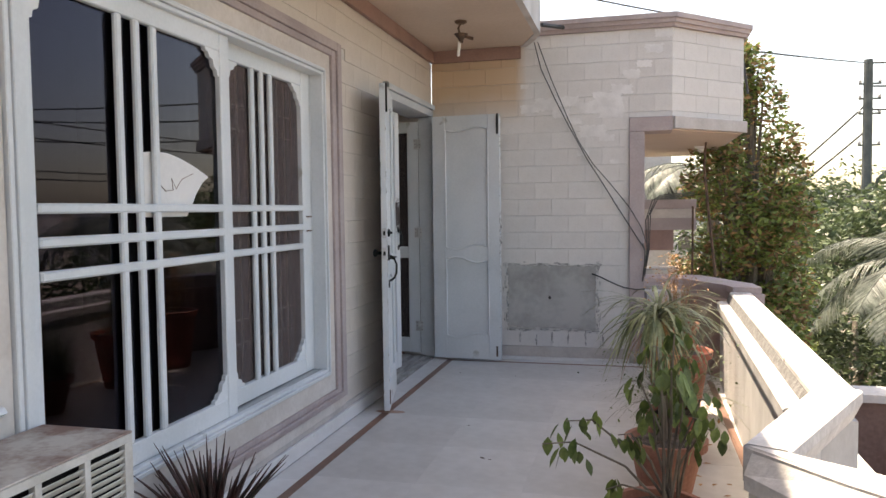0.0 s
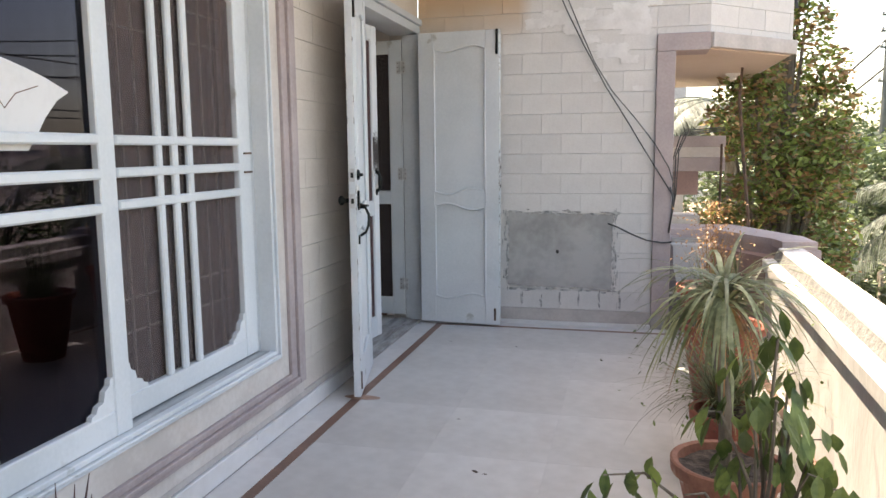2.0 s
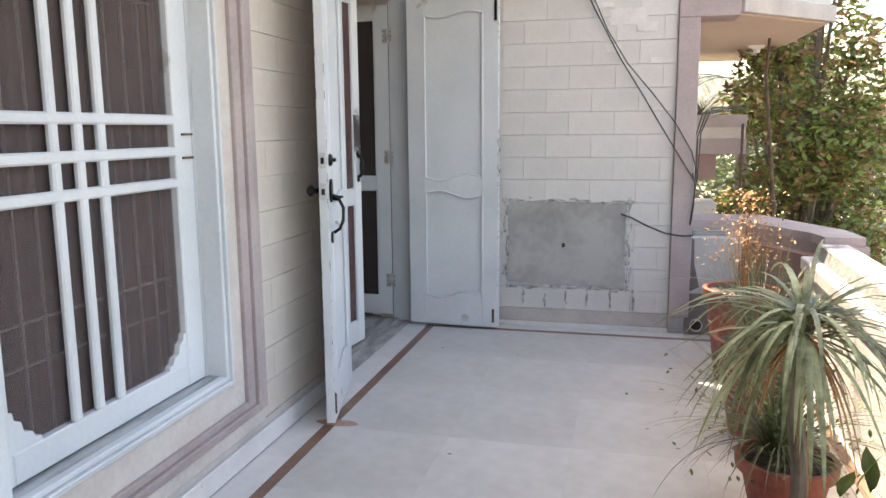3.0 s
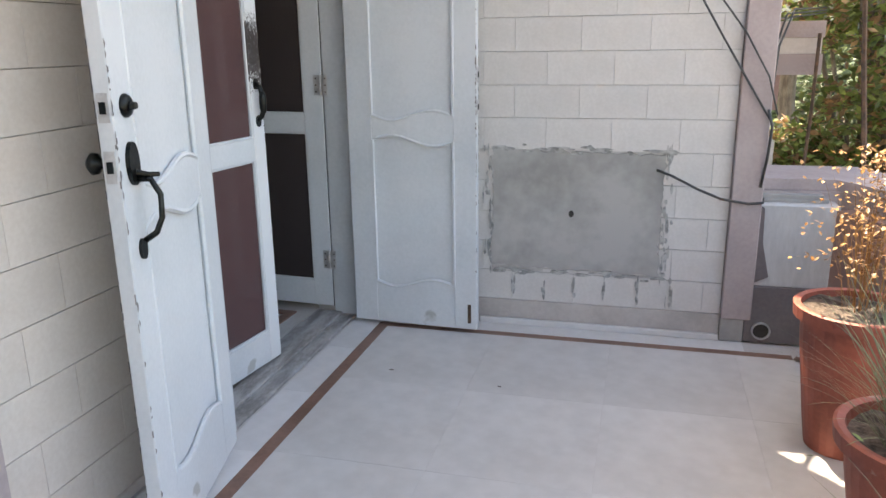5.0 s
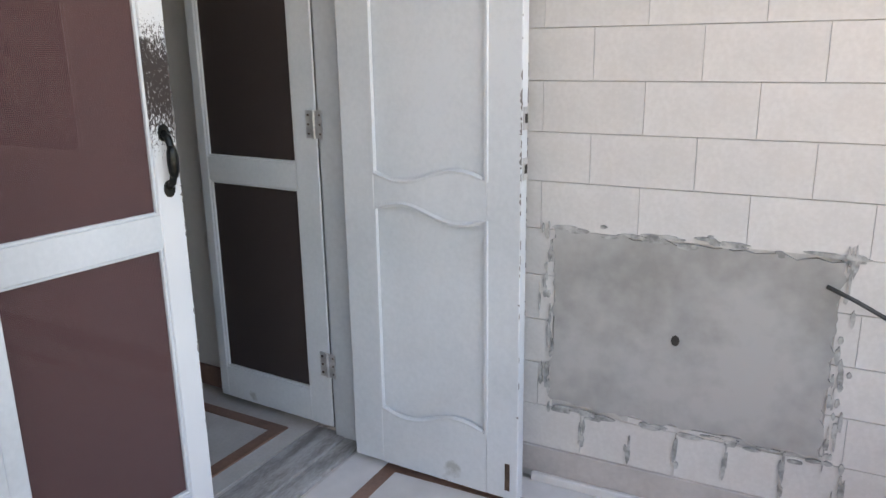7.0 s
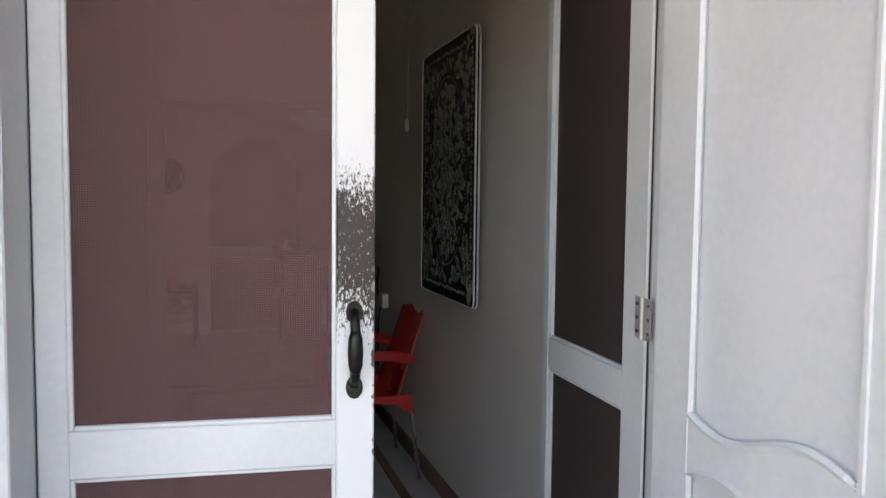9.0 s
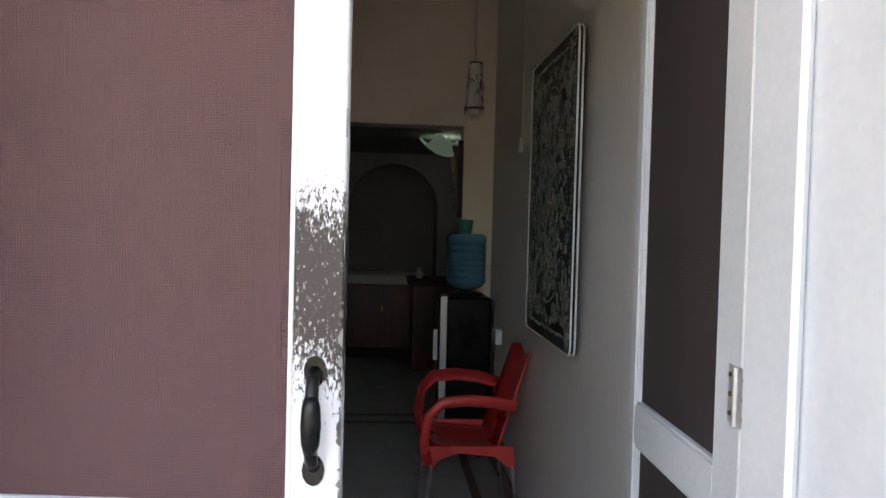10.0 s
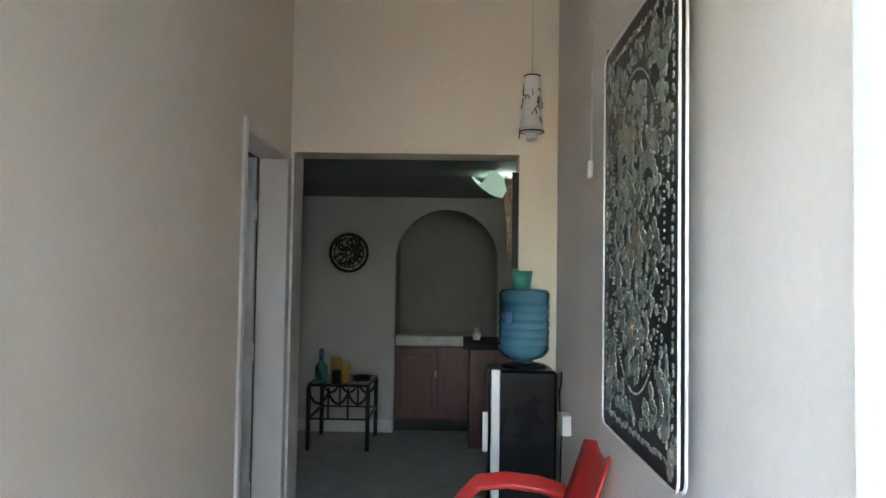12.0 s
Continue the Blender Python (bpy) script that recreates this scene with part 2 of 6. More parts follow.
LEAF_TREE = leafy("tree_leaf_green", (0.08, 0.12, 0.025), (0.26, 0.33, 0.09))
LEAF_RUST = leafy("tree_leaf_rust", (0.20, 0.11, 0.05), (0.40, 0.25, 0.12))
LEAF_FAR = leafy("distant_leaf", (0.035, 0.055, 0.025), (0.125, 0.165, 0.075))
LEAF_PALM = leafy("palm_frond", (0.07, 0.085, 0.065), (0.20, 0.225, 0.185))


def clear(name, tint, rough=0.0, ior=1.45):
    m, nt, p = nodes_of(name)
    p.inputs["Base Color"].default_value = (*tint, 1)
    p.inputs["Transmission Weight"].default_value = 1.0
    p.inputs["Roughness"].default_value, p.inputs["IOR"].default_value = rough, ior
    return m


GLASS = clear("dark_window_glass", (0.04, 0.034, 0.042), 0.0, 1.38)
GLASS.node_tree.nodes["Principled BSDF"].inputs["Specular Tint"].default_value = (0.72, 0.68, 1.0, 1)
WATER_BLUE = clear("blue_bottle_plastic", (0.10, 0.30, 0.42), 0.12, 1.25)
WATER_BLUE.node_tree.nodes["Principled BSDF"].inputs["Transmission Weight"].default_value = 0.55
GREEN_GLASS = clear("green_bottle_glass", (0.25, 0.6, 0.5), 0.05, 1.2)


def netting(name, colour, cover, pitch=0.0042):
    """A woven wire mesh: threads both ways with see-through gaps."""
    m, nt, p = nodes_of(name)
    N, L = nt.nodes.new, nt.links.new
    p.inputs["Base Color"].default_value, p.inputs["Roughness"].default_value = (*colour, 1), 0.8
    tc, sep = N("ShaderNodeTexCoord"), N("ShaderNodeSeparateXYZ")
    L(tc.outputs["Object"], sep.inputs[0])
    waves = []
    for axis in (1, 2):
        w = N("ShaderNodeMath")
        w.operation = "MULTIPLY"
        L(sep.outputs[axis], w.inputs[0])
        w.inputs[1].default_value = 2 * math.pi / pitch
        c = N("ShaderNodeMath")
        c.operation = "COSINE"
        L(w.outputs[0], c.inputs[0])
        waves.append(c)
    mxm = N("ShaderNodeMath")
    mxm.operation = "MAXIMUM"
    L(waves[0].outputs[0], mxm.inputs[0])
    L(waves[1].outputs[0], mxm.inputs[1])
    mr = N("ShaderNodeMapRange")
    mr.inputs[1].default_value, mr.inputs[2].default_value = -0.6, 0.8
    mr.inputs[3].default_value, mr.inputs[4].default_value = cover - 0.34, min(1.0, cover + 0.20)
    L(mxm.outputs[0], mr.inputs[0])
    cr = N("ShaderNodeValToRGB")
    cr.color_ramp.elements[0].color, cr.color_ramp.elements[1].color = (*[c * 0.72 for c in colour], 1), (*[c * 1.25 for c in colour], 1)
    cr.color_ramp.elements[0].position, cr.color_ramp.elements[1].position = 0.15, 0.95
    shift = N("ShaderNodeMapRange")
    shift.inputs[1].default_value, shift.inputs[2].default_value = -0.6, 1.0
    L(mxm.outputs[0], shift.inputs[0])
    L(shift.outputs[0], cr.inputs[0])
    L(cr.outputs[0], p.inputs["Base Color"])
    t, mix = N("ShaderNodeBsdfTransparent"), N("ShaderNodeMixShader")
    L(mr.outputs[0], mix.inputs[0])
    L(t.outputs[0], mix.inputs[1])
    L(p.outputs[0], mix.inputs[2])
    L(mix.outputs[0], nt.nodes["Material Output"].inputs[0])
    return m


MESH_BROWN = netting("brown_wire_mesh", (0.102, 0.049, 0.049), 0.68)
# MESH_BROWN's netting made darker and denser to carry the corridor's shade
MESH_DARK = netting("shaded_wire_mesh", (0.040, 0.028, 0.027), 0.84)
MESH_WIN = netting("grey_brown_wire_mesh", (0.11, 0.08, 0.078), 0.45)


def glow(name, colour, strength):
    m, nt, p = nodes_of(name)
    p.inputs["Base Color"].default_value = (*colour, 1)
    p.inputs["Emission Color"].default_value, p.inputs["Emission Strength"].default_value = (*colour, 1), strength
    return m


LAMP_GLASS = glow("lit_frosted_shade", (0.50, 0.80, 0.74), 0.009)


def worn_stile():
    """White paint rubbed off to dark wood round the handle, over a stretch of the height."""
    m, nt, p = nodes_of("worn_white_paint")
    N, L = nt.nodes.new, nt.links.new
    tc, sep = N("ShaderNodeTexCoord"), N("ShaderNodeSeparateXYZ")
    L(tc.outputs["Object"], sep.inputs[0])
    n1, n2 = N("ShaderNodeTexNoise"), N("ShaderNodeTexNoise")
    n1.inputs["Scale"].default_value, n1.inputs["Detail"].default_value = 9, 3
    n2.inputs["Scale"].default_value, n2.inputs["Detail"].default_value, n2.inputs["Roughness"].default_value = 190, 12, 0.78
    stretch = N("ShaderNodeMapping")
    stretch.inputs["Scale"].default_value = (1.0, 1.0, 0.45)
    L(tc.outputs["Object"], stretch.inputs[0])
    L(tc.outputs["Object"], n1.inputs[0])
    L(stretch.outputs[0], n2.inputs[0])
    d = N("ShaderNodeMath")
    d.operation = "SUBTRACT"
    L(sep.outputs[2], d.inputs[0])
    d.inputs[1].default_value = 1.265
    ab = N("ShaderNodeMath")
    ab.operation = "ABSOLUTE"
    L(d.outputs[0], ab.inputs[0])
    fall = N("ShaderNodeMapRange")
    fall.inputs[1].default_value, fall.inputs[2].default_value = 0.05, 0.26
    fall.inputs[3].default_value, fall.inputs[4].default_value = 0.0, -0.62
    L(ab.outputs[0], fall.inputs[0])
    s1, s2 = N("ShaderNodeMath"), N("ShaderNodeMath")
    s1.operation, s2.operation = "MULTIPLY_ADD", "MULTIPLY_ADD"
    L(n1.outputs[0], s1.inputs[0])
    s1.inputs[1].default_value = 0.5
    L(fall.outputs[0], s1.inputs[2])
    L(n2.outputs[0], s2.inputs[0])
    s2.inputs[1].default_value = 1.6
    L(s1.outputs[0], s2.inputs[2])
    r = N("ShaderNodeValToRGB")
    r.color_ramp.elements[0].position, r.color_ramp.elements[1].position = 0.83, 0.91
    r.color_ramp.elements[0].color, r.color_ramp.elements[1].color = (0.68, 0.70, 0.71, 1), (0.030, 0.020, 0.018, 1)
    L(s2.outputs[0], r.inputs[0])
    L(r.outputs[0], p.inputs["Base Color"])
    p.inputs["Roughness"].default_value = 0.5
    bp = N("ShaderNodeBump")
    bp.inputs["Strength"].default_value, bp.inputs["Distance"].default_value, bp.invert = 0.4, 0.003, True
    L(r.outputs[0], bp.inputs["Height"])
    L(bp.outputs[0], p.inputs["Normal"])
    return m


WORN = worn_stile()


# ---- helpers ----
def finish(name, bm, material, parent=None, label="", smooth=False):
    me = bpy.data.meshes.new(name)
    bmesh.ops.recalc_face_normals(bm, faces=bm.faces)
    bm.to_mesh(me)
    bm.free()
    me.materials.append(material)
    if smooth:
        for f in me.polygons:
            f.use_smooth = True
    ob = new(name, me)
    ob.parent = parent
    return tagged(ob, label=label)


def part(name, bm, material, parent, label="", smooth=False):
    return finish(name, bm, material, parent, label, smooth)


def empty(name, matrix, label, category, group="", kind=""):
    ob = new(name)
    ob.empty_display_size = 0.1
    ob.matrix_basis = matrix
    return tagged(ob, label, category, group, kind)


def setting(name, bm, material, matrix=None, smooth=False):
    ob = finish(name, bm, material, None, "", smooth)
    if matrix is not None:
        ob.matrix_basis = matrix
    return tagged(ob, kind="structure")


def block(bm, x0, x1, y0, y1, z0, z1, bevel=0.0):
    r = bmesh.ops.create_cube(bm, size=1)
    for v in r["verts"]:
        v.co = Vector(((x0 + x1) / 2 + v.co.x * (x1 - x0), (y0 + y1) / 2 + v.co.y * (y1 - y0), (z0 + z1) / 2 + v.co.z * (z1 - z0)))
    if bevel:
        edges = {e for v in r["verts"] for e in v.link_edges}
        bmesh.ops.bevel(bm, geom=list(edges), offset=bevel, segments=1, affect="EDGES")
    return bm


def boxed(*dims, bevel=0.0):
    return block(bmesh.new(), *dims, bevel=bevel)


def prism(bm, outline, axis, a, b):
    """A slab with the given outline, from a to b along the axis; the outline's pairs are the two other axes in order."""
    def at(p, h):
        q = list(p)
        q.insert(axis, h)
        return q
    low = [bm.verts.new(at(p, a)) for p in outline]
    high = [bm.verts.new(at(p, b)) for p in outline]
    bm.faces.new(low[::-1])
    bm.faces.new(high)
    for i in range(len(outline)):
        j = (i + 1) % len(outline)
        bm.faces.new((low[i], low[j], high[j], high[i]))
    return bm


def tube(bm, points, radius, sides=6, taper=1.0):
    rings = []
    pts = [Vector(p) for p in points]
    for i, p in enumerate(pts):
        d = (pts[min(i + 1, len(pts) - 1)] - pts[max(i - 1, 0)]).normalized()
        u = d.cross(Vector((0.31, 0.17, 0.93))).normalized()
        w = d.cross(u)
        r = radius * (1 + (taper - 1) * i / (len(pts) - 1))
        rings.append([bm.verts.new(p + r * (math.cos(2 * math.pi * k / sides) * u + math.sin(2 * math.pi * k / sides) * w)) for k in range(sides)])
    for a, b in zip(rings, rings[1:]):
        for k in range(sides):
            bm.faces.new((a[k], a[(k + 1) % sides], b[(k + 1) % sides], b[k]))
    bm.faces.new(rings[0][::-1])
    bm.faces.new(rings[-1])
    return bm


def lathe(bm, profile, cx=0.0, cy=0.0, sides=24):
    rings = [[bm.verts.new((cx + r * math.cos(2 * math.pi * k / sides), cy + r * math.sin(2 * math.pi * k / sides), z)) for k in range(sides)] for r, z in profile]
    for a, b in zip(rings, rings[1:]):
        for k in range(sides):
            bm.faces.new((a[k], a[(k + 1) % sides], b[(k + 1) % sides], b[k]))
    bm.faces.new(rings[0][::-1])
    bm.faces.new(rings[-1])
    return bm


def sag(a, b, drop, n=14):
    a, b = Vector(a), Vector(b)
    return [a.lerp(b, i / n) - Vector((0, 0, drop * 4 * (i / n) * (1 - i / n))) for i in range(n + 1)]


def cells(u0, u1, z0, z1, holes):
    us = sorted({u0, u1, *[min(max(h[k], u0), u1) for h in holes for k in (0, 1)]})
    out = []
    for a, b in zip(us, us[1:]):
        zs = sorted({z0, z1, *[min(max(h[k], z0), z1) for h in holes for k in (2, 3) if h[0] < b and h[1] > a]})
        for c, d in zip(zs, zs[1:]):
            if not any(h[0] <= a and h[1] >= b and h[2] <= c and h[3] >= d for h in holes):
                out.append((a, b, c, d))
    return out


TILE_CACHE = {}


def clipped(u0, u1, z0, z1, holes):
    for h in holes:
        if h[0] < u1 and h[1] > u0 and h[2] < z1 and h[3] > z0:
            options = [(u0, min(u1, h[0]), z0, z1), (max(u0, h[1]), u1, z0, z1), (u0, u1, z0, min(z1, h[2])), (u0, u1, max(z0, h[3]), z1)]
            u0, u1, z0, z1 = max(options, key=lambda o: max(0, o[1] - o[0]) * max(0, o[3] - o[2]))
    return (u0, u1, z0, z1) if u1 - u0 > 0.015 and z1 - z0 > 0.015 else None


def piece_mesh(name, w, h, d, gap, material):
    key = (name, round(w, 3), round(h, 3), material.name)
    if key not in TILE_CACHE:
        bm = bmesh.new()
        g, gx = gap / 2, gap / 5
        c, cx = (0.0010, 0.0005) if gap > 0.001 else (0.0005, 0.0005)
        back = [bm.verts.new((x, z, 0)) for x, z in ((gx, g), (w - gx, g), (w - gx, h - g), (gx, h - g))]
        face = [bm.verts.new((x, z, d)) for x, z in ((gx + cx, g + c), (w - gx - cx, g + c), (w - gx - cx, h - g - c), (gx + cx, h - g - c))]
        bm.faces.new(face)
        for i in range(4):
            bm.faces.new((back[i], back[(i + 1) % 4], face[(i + 1) % 4], face[i]))
        me = bpy.data.meshes.new(name)
        bm.to_mesh(me)
        bm.free()
        me.materials.append(material)
        TILE_CACHE[key] = me
    return TILE_CACHE[key]


def lay(name, wall, frame_matrix, u0, u1, z0, z1, w, h, first_u, first_z, holes, material, depth=0.006, gap=0.0012, bond=True, warm=None):
    """Tiles on a plane: frame_matrix takes (along, up, out) to the world."""
    row = math.floor((z0 - first_z) / h)
    while first_z + row * h < z1:
        shift = first_u + (w / 2 if bond and row % 2 else 0)
        col = math.floor((u0 - shift) / w)
        while shift + col * w < u1:
            r = clipped(max(u0, shift + col * w), min(u1, shift + col * w + w), max(z0, first_z + row * h), min(z1, first_z + row * h + h), holes)
            if r and r[1] - r[0] > 0.015 and r[3] - r[2] > 0.015:
                mat = warm[1] if warm and warm[0](r) else material
                ob = new(name, piece_mesh(name, r[1] - r[0], r[3] - r[2], depth, gap, mat))
                ob.matrix_basis = frame_matrix @ Matrix.Translation((r[0], r[2], random.uniform(0, 0.0012)))
                ob.parent = wall
            col += 1
        row += 1


def plane_frame(origin, along, out):
    a, o = Vector(along).normalized(), Vector(out).normalized()
    m = Matrix((a, (0, 0, 1), o)).transposed().to_4x4()
    m.translation = origin
    return m


# ---- structure ----
WALL_X, END_Y = 0.10, 6.0
TW, TH, TZ = 0.2835, 0.142, 0.118
IM = pose(0, 6.06, 0, 0, 0, -2.1)
TILING = []

# floor
setting("floor", boxed(0.10, 3.0, -3.0, 6.35, -0.25, -0.009), GROUT)
floor_slabs = tagged(setting("floor_paving", boxed(0.12, 2.55, -2.9, 5.8, -0.0088, -0.0012), SEAM), kind="structure")
setting("floor_threshold", boxed(-0.12, 0.10, 4.72, 5.97, -0.2, 0.004, bevel=0.004), STONE)
setting("floor_threshold_step", boxed(-0.055, 0.035, 4.76, 5.93, 0.004, 0.016, bevel=0.004), STONE)

# west wall with the window and the door
HOLES_W = [(1.30, 3.54, 0.36, 2.145), (4.70, 5.99, -0.1, 2.19)]
bm = bmesh.new()
for a, b, c, d in cells(-3.0, 6.0, 0.0, 3.4, HOLES_W):
    block(bm, -0.12, WALL_X - 0.008, a, b, c, d)
wall_west = setting("wall_west", bm, GROUT)
TRIM_BOX = (1.03, 3.818, 0.13, 2.315)
# bands round the window: cream plaster, then a moulded mauve one
bm = bmesh.new()
for a, b, c, d in ((1.19, 1.27, 0.252, 2.222), (3.55, 3.657, 0.252, 2.222), (1.27, 3.55, 2.13, 2.222), (1.27, 3.55, 0.252, 0.362), (1.36, 3.816, 0.12, 0.178)):
    block(bm, 0.08, 0.112, a, b, c, d)
setting("trim_cream_band", bm, CREAM)
bm = bmesh.new()
for x, i, o in ((0.128, 0.0, 0.36), (0.142, 0.36, 0.62), (0.125, 0.62, 1.0)):
    i += 0.004 if i else 0
    right, top, low, near = [(q + i * w, q + o * w) for q, w in ((3.658, 0.16), (2.2225, 0.097), (0.2515, -0.073), (1.1895, -0.15))]
    for a, b, c, d in ((right[0], right[1], low[1], top[1]), (near[1], near[0], 0.72, top[1]), (near[0], right[0], top[0], top[1]), (1.36, right[0], low[1], low[0])):
        block(bm, 0.08, x, a, b, c, d, bevel=0.003)
setting("trim_mauve_band", bm, PINK)
setting("baseboard_west", boxed(0.085, 0.118, 1.4, 4.70, 0.0, 0.085, bevel=0.004), MARBLE_W)
setting("baseboard_west_cap", boxed(0.085, 0.108, 1.4, 4.70, 0.087, 0.118, bevel=0.003), TRIM_GREY)
TILING.append(("tile", wall_west, plane_frame((WALL_X - 0.008, 0, 0), (0, 1, 0), (1, 0, 0)), -1.0, 6.0, 0.118, 2.60, TW, TH, 0.115, TZ, HOLES_W + [(TRIM_BOX[0], TRIM_BOX[1], 0.0, TRIM_BOX[3])], TILE_WARM))

# end wall with the cement patch
HOLES_E = [(0.775, 1.525, 0.28, 0.825)]
wall_end = setting("wall_end", boxed(0.10, 1.80, END_Y + 0.008, END_Y + 0.25, 0.0, 2.80), GROUT)
TILING.append(("tile", wall_end, plane_frame((0, END_Y + 0.008, 0), (1, 0, 0), (0, -1, 0)), 0.102, 1.80, 0.118, 2.78, TW, TH, 0.871, TZ, HOLES_E, TILE_END))
rnd = random.Random(5)
edge = []
for (x0, z0), (x1, z1) in zip([(0.772, 0.285), (1.522, 0.278), (1.530, 0.815), (0.776, 0.828)], [(1.522, 0.278), (1.530, 0.815), (0.776, 0.828), (0.772, 0.285)]):
    n = 26
    for i in range(n):
        s = i / n
        edge.append((x0 + (x1 - x0) * s + rnd.uniform(-0.009, 0.009), z0 + (z1 - z0) * s + rnd.uniform(-0.008, 0.008)))
setting("wall_patch", prism(bmesh.new(), edge, 1, END_Y - 0.0035, END_Y + 0.01), CEMENT)
bm = bmesh.new()
for i in range(150):
    side = rnd.random()
    if side < 0.4:
        x, z = rnd.uniform(0.74, 1.56), rnd.choice((0.268, 0.835)) + rnd.gauss(0, 0.008)
        w, h = rnd.uniform(0.01, 0.05), rnd.uniform(0.003, 0.010)
    elif side < 0.8:
        x, z = rnd.choice((0.757, 1.545)) + rnd.gauss(0, 0.010), rnd.uniform(0.26, 0.84)
        w, h = rnd.uniform(0.003, 0.009), rnd.uniform(0.01, 0.04)
    else:
        x = 0.871 + TW * rnd.randint(0, 2) + (TW / 2 if rnd.random() < 0.5 else 0) + rnd.gauss(0, 0.006)
        z, w, h = rnd.uniform(0.14, 0.26), rnd.uniform(0.003, 0.009), rnd.uniform(0.01, 0.05)
    out = [(x + w * rnd.uniform(0.6, 1) * math.cos(a), z + h * rnd.uniform(0.6, 1) * math.sin(a)) for a in [k * math.pi / 4 for k in range(8)]]
    prism(bm, out, 1, END_Y - 0.0035 - rnd.uniform(0, 0.003), END_Y + 0.004)
setting("wall_mortar_smears", bm, MORTAR)
# dark disc on the patch, painting the shade inside a plug hole
prism_bm = prism(bmesh.new(), [(1.135 + 0.012 * math.cos(k * 0.8), 0.545 + 0.016 * math.sin(k * 0.8)) for k in range(8)], 1, END_Y - 0.006, END_Y)
setting("wall_plug_hole", prism_bm, NEAR_BLACK)
rnd = random.Random(14)
bm = bmesh.new()
track = [(2.08, 2.74, 0.06), (2.00, 2.62, 0.06), (1.92, 2.50, 0.05), (1.82, 2.42, 0.06), (1.74, 2.30, 0.07), (1.62, 2.22, 0.10), (1.48, 2.16, 0.08), (1.66, 2.12, 0.09), (1.50, 1.96, 0.09), (1.62, 1.90, 0.05),
         (1.30, 2.22, 0.07), (1.12, 2.20, 0.09), (0.97, 2.17, 0.06), (0.93, 2.36, 0.03), (1.24, 2.12, 0.06), (1.42, 1.78, 0.04), (1.68, 1.70, 0.03), (1.36, 2.05, 0.05)]
for k, (x, z, r) in enumerate(track):
    box = [1 / max(abs(math.cos(a)), abs(math.sin(a))) for a in np.linspace(0, 2 * math.pi, 41)[:-1]]
    pts = [(x + 1.25 * r * f * rnd.uniform(0.82, 1.1) * math.cos(a), z + 0.62 * r * f * rnd.uniform(0.75, 1.15) * math.sin(a)) for a, f in zip(np.linspace(0, 2 * math.pi, 41)[:-1], box)]
    prism(bm, pts, 1, 5.9985 - 0.0002 * k, 6.004)
setting("wall_paint_smears", bm, SMEAR)
setting("baseboard_end", boxed(0.72, 1.80, END_Y - 0.022, END_Y + 0.01, 0.0, 0.028, bevel=0.003), MARBLE_W)
setting("baseboard_end_mauve", boxed(0.10, 1.80, END_Y - 0.008, END_Y + 0.01, 0.029, 0.118, bevel=0.002), TRIM_GREY)
# pier and the band over the opening, then the jutting room above
setting("trim_pier", boxed(1.802, 1.925, END_Y - 0.035, END_Y + 0.26, 0.11, 1.94, bevel=0.004), PINK)
setting("trim_pier_foot", boxed(1.802, 1.90, END_Y - 0.02, END_Y + 0.26, 0.0, 0.108, bevel=0.004), CEMENT)
setting("trim_pier_head", boxed(1.802, 2.146, END_Y - 0.03, END_Y + 0.26, 1.942, 2.06, bevel=0.004), PINK)
P1, P2 = Vector((2.146, 6.0, 0)), Vector((2.774, 6.63, 0))
ang = math.degrees(math.atan2(P2.y - P1.y, P2.x - P1.x))
L12 = (P2 - P1).length
setting("wall_end_upper", boxed(1.80, 2.146, END_Y + 0.008, END_Y + 0.25, 2.062, 2.80), GROUT)
wall_bay = setting("wall_bay", boxed(0.0, L12, 0.008, 0.12, 2.062, 2.80), GROUT, pose(P1.x, P1.y, 0, 0, 0, ang))
setting("trim_bay_band", boxed(0.0, L12 + 0.02, -0.03, 0.12, 1.96, 2.06, bevel=0.004), TRIM_GREY, pose(P1.x, P1.y, 0, 0, 0, ang))
TILING.append(("tile", wall_end, plane_frame((0, END_Y + 0.008, 0), (1, 0, 0), (0, -1, 0)), 1.80, 2.146, 2.062, 2.78, TW, TH, 0.871, TZ, [], TILE))
TILING.append(("tile", wall_bay, plane_frame((0, 0.008, 0), (1, 0, 0), (0, -1, 0)), 0.0, L12, 2.062, 2.78, TW, TH, 0.0, TZ, [], TILE))
setting("wall_bay_east", boxed(2.66, 2.774, 6.66, 9.4, 1.96, 2.80), PARAPET)
bay = [(1.93, 6.02), (2.146, 6.03), (2.76, 6.65), (2.70, 9.4), (1.93, 9.4)]
setting("ceiling_bay", prism(bmesh.new(), bay, 2, 1.95, 1.975), SOFFIT)
setting("roof_bay", prism(bmesh.new(), [(0.1, 6.0), (2.15, 6.0), (2.80, 6.64), (2.80, 9.4), (0.1, 9.4)], 2, 2.80, 2.88), PINK)
bm = bmesh.new()
for k, (o, z0, z1) in enumerate(((0.025, 2.785, 2.815), (0.05, 2.815, 2.85), (0.07, 2.85, 2.89))):
    prism(bm, [(1.05, 6.0 - o), (2.15 + o * 0.4, 6.0 - o), (2.774 + o, 6.62), (2.774 + o, 6.9), (1.05, 6.2)], 2, z0, z1)
setting("trim_cornice", bm, PINK)

# soffit over the balcony; above it an unseen roof edge, outlined to shape the sunlight
setting("ceiling_soffit", prism(bmesh.new(), [(0.10, -3.0), (1.07, -3.0), (1.07, 5.55), (0.98, 5.8), (0.90, 6.0), (0.10, 6.0)], 2, 2.705, 2.80), SOFFIT)
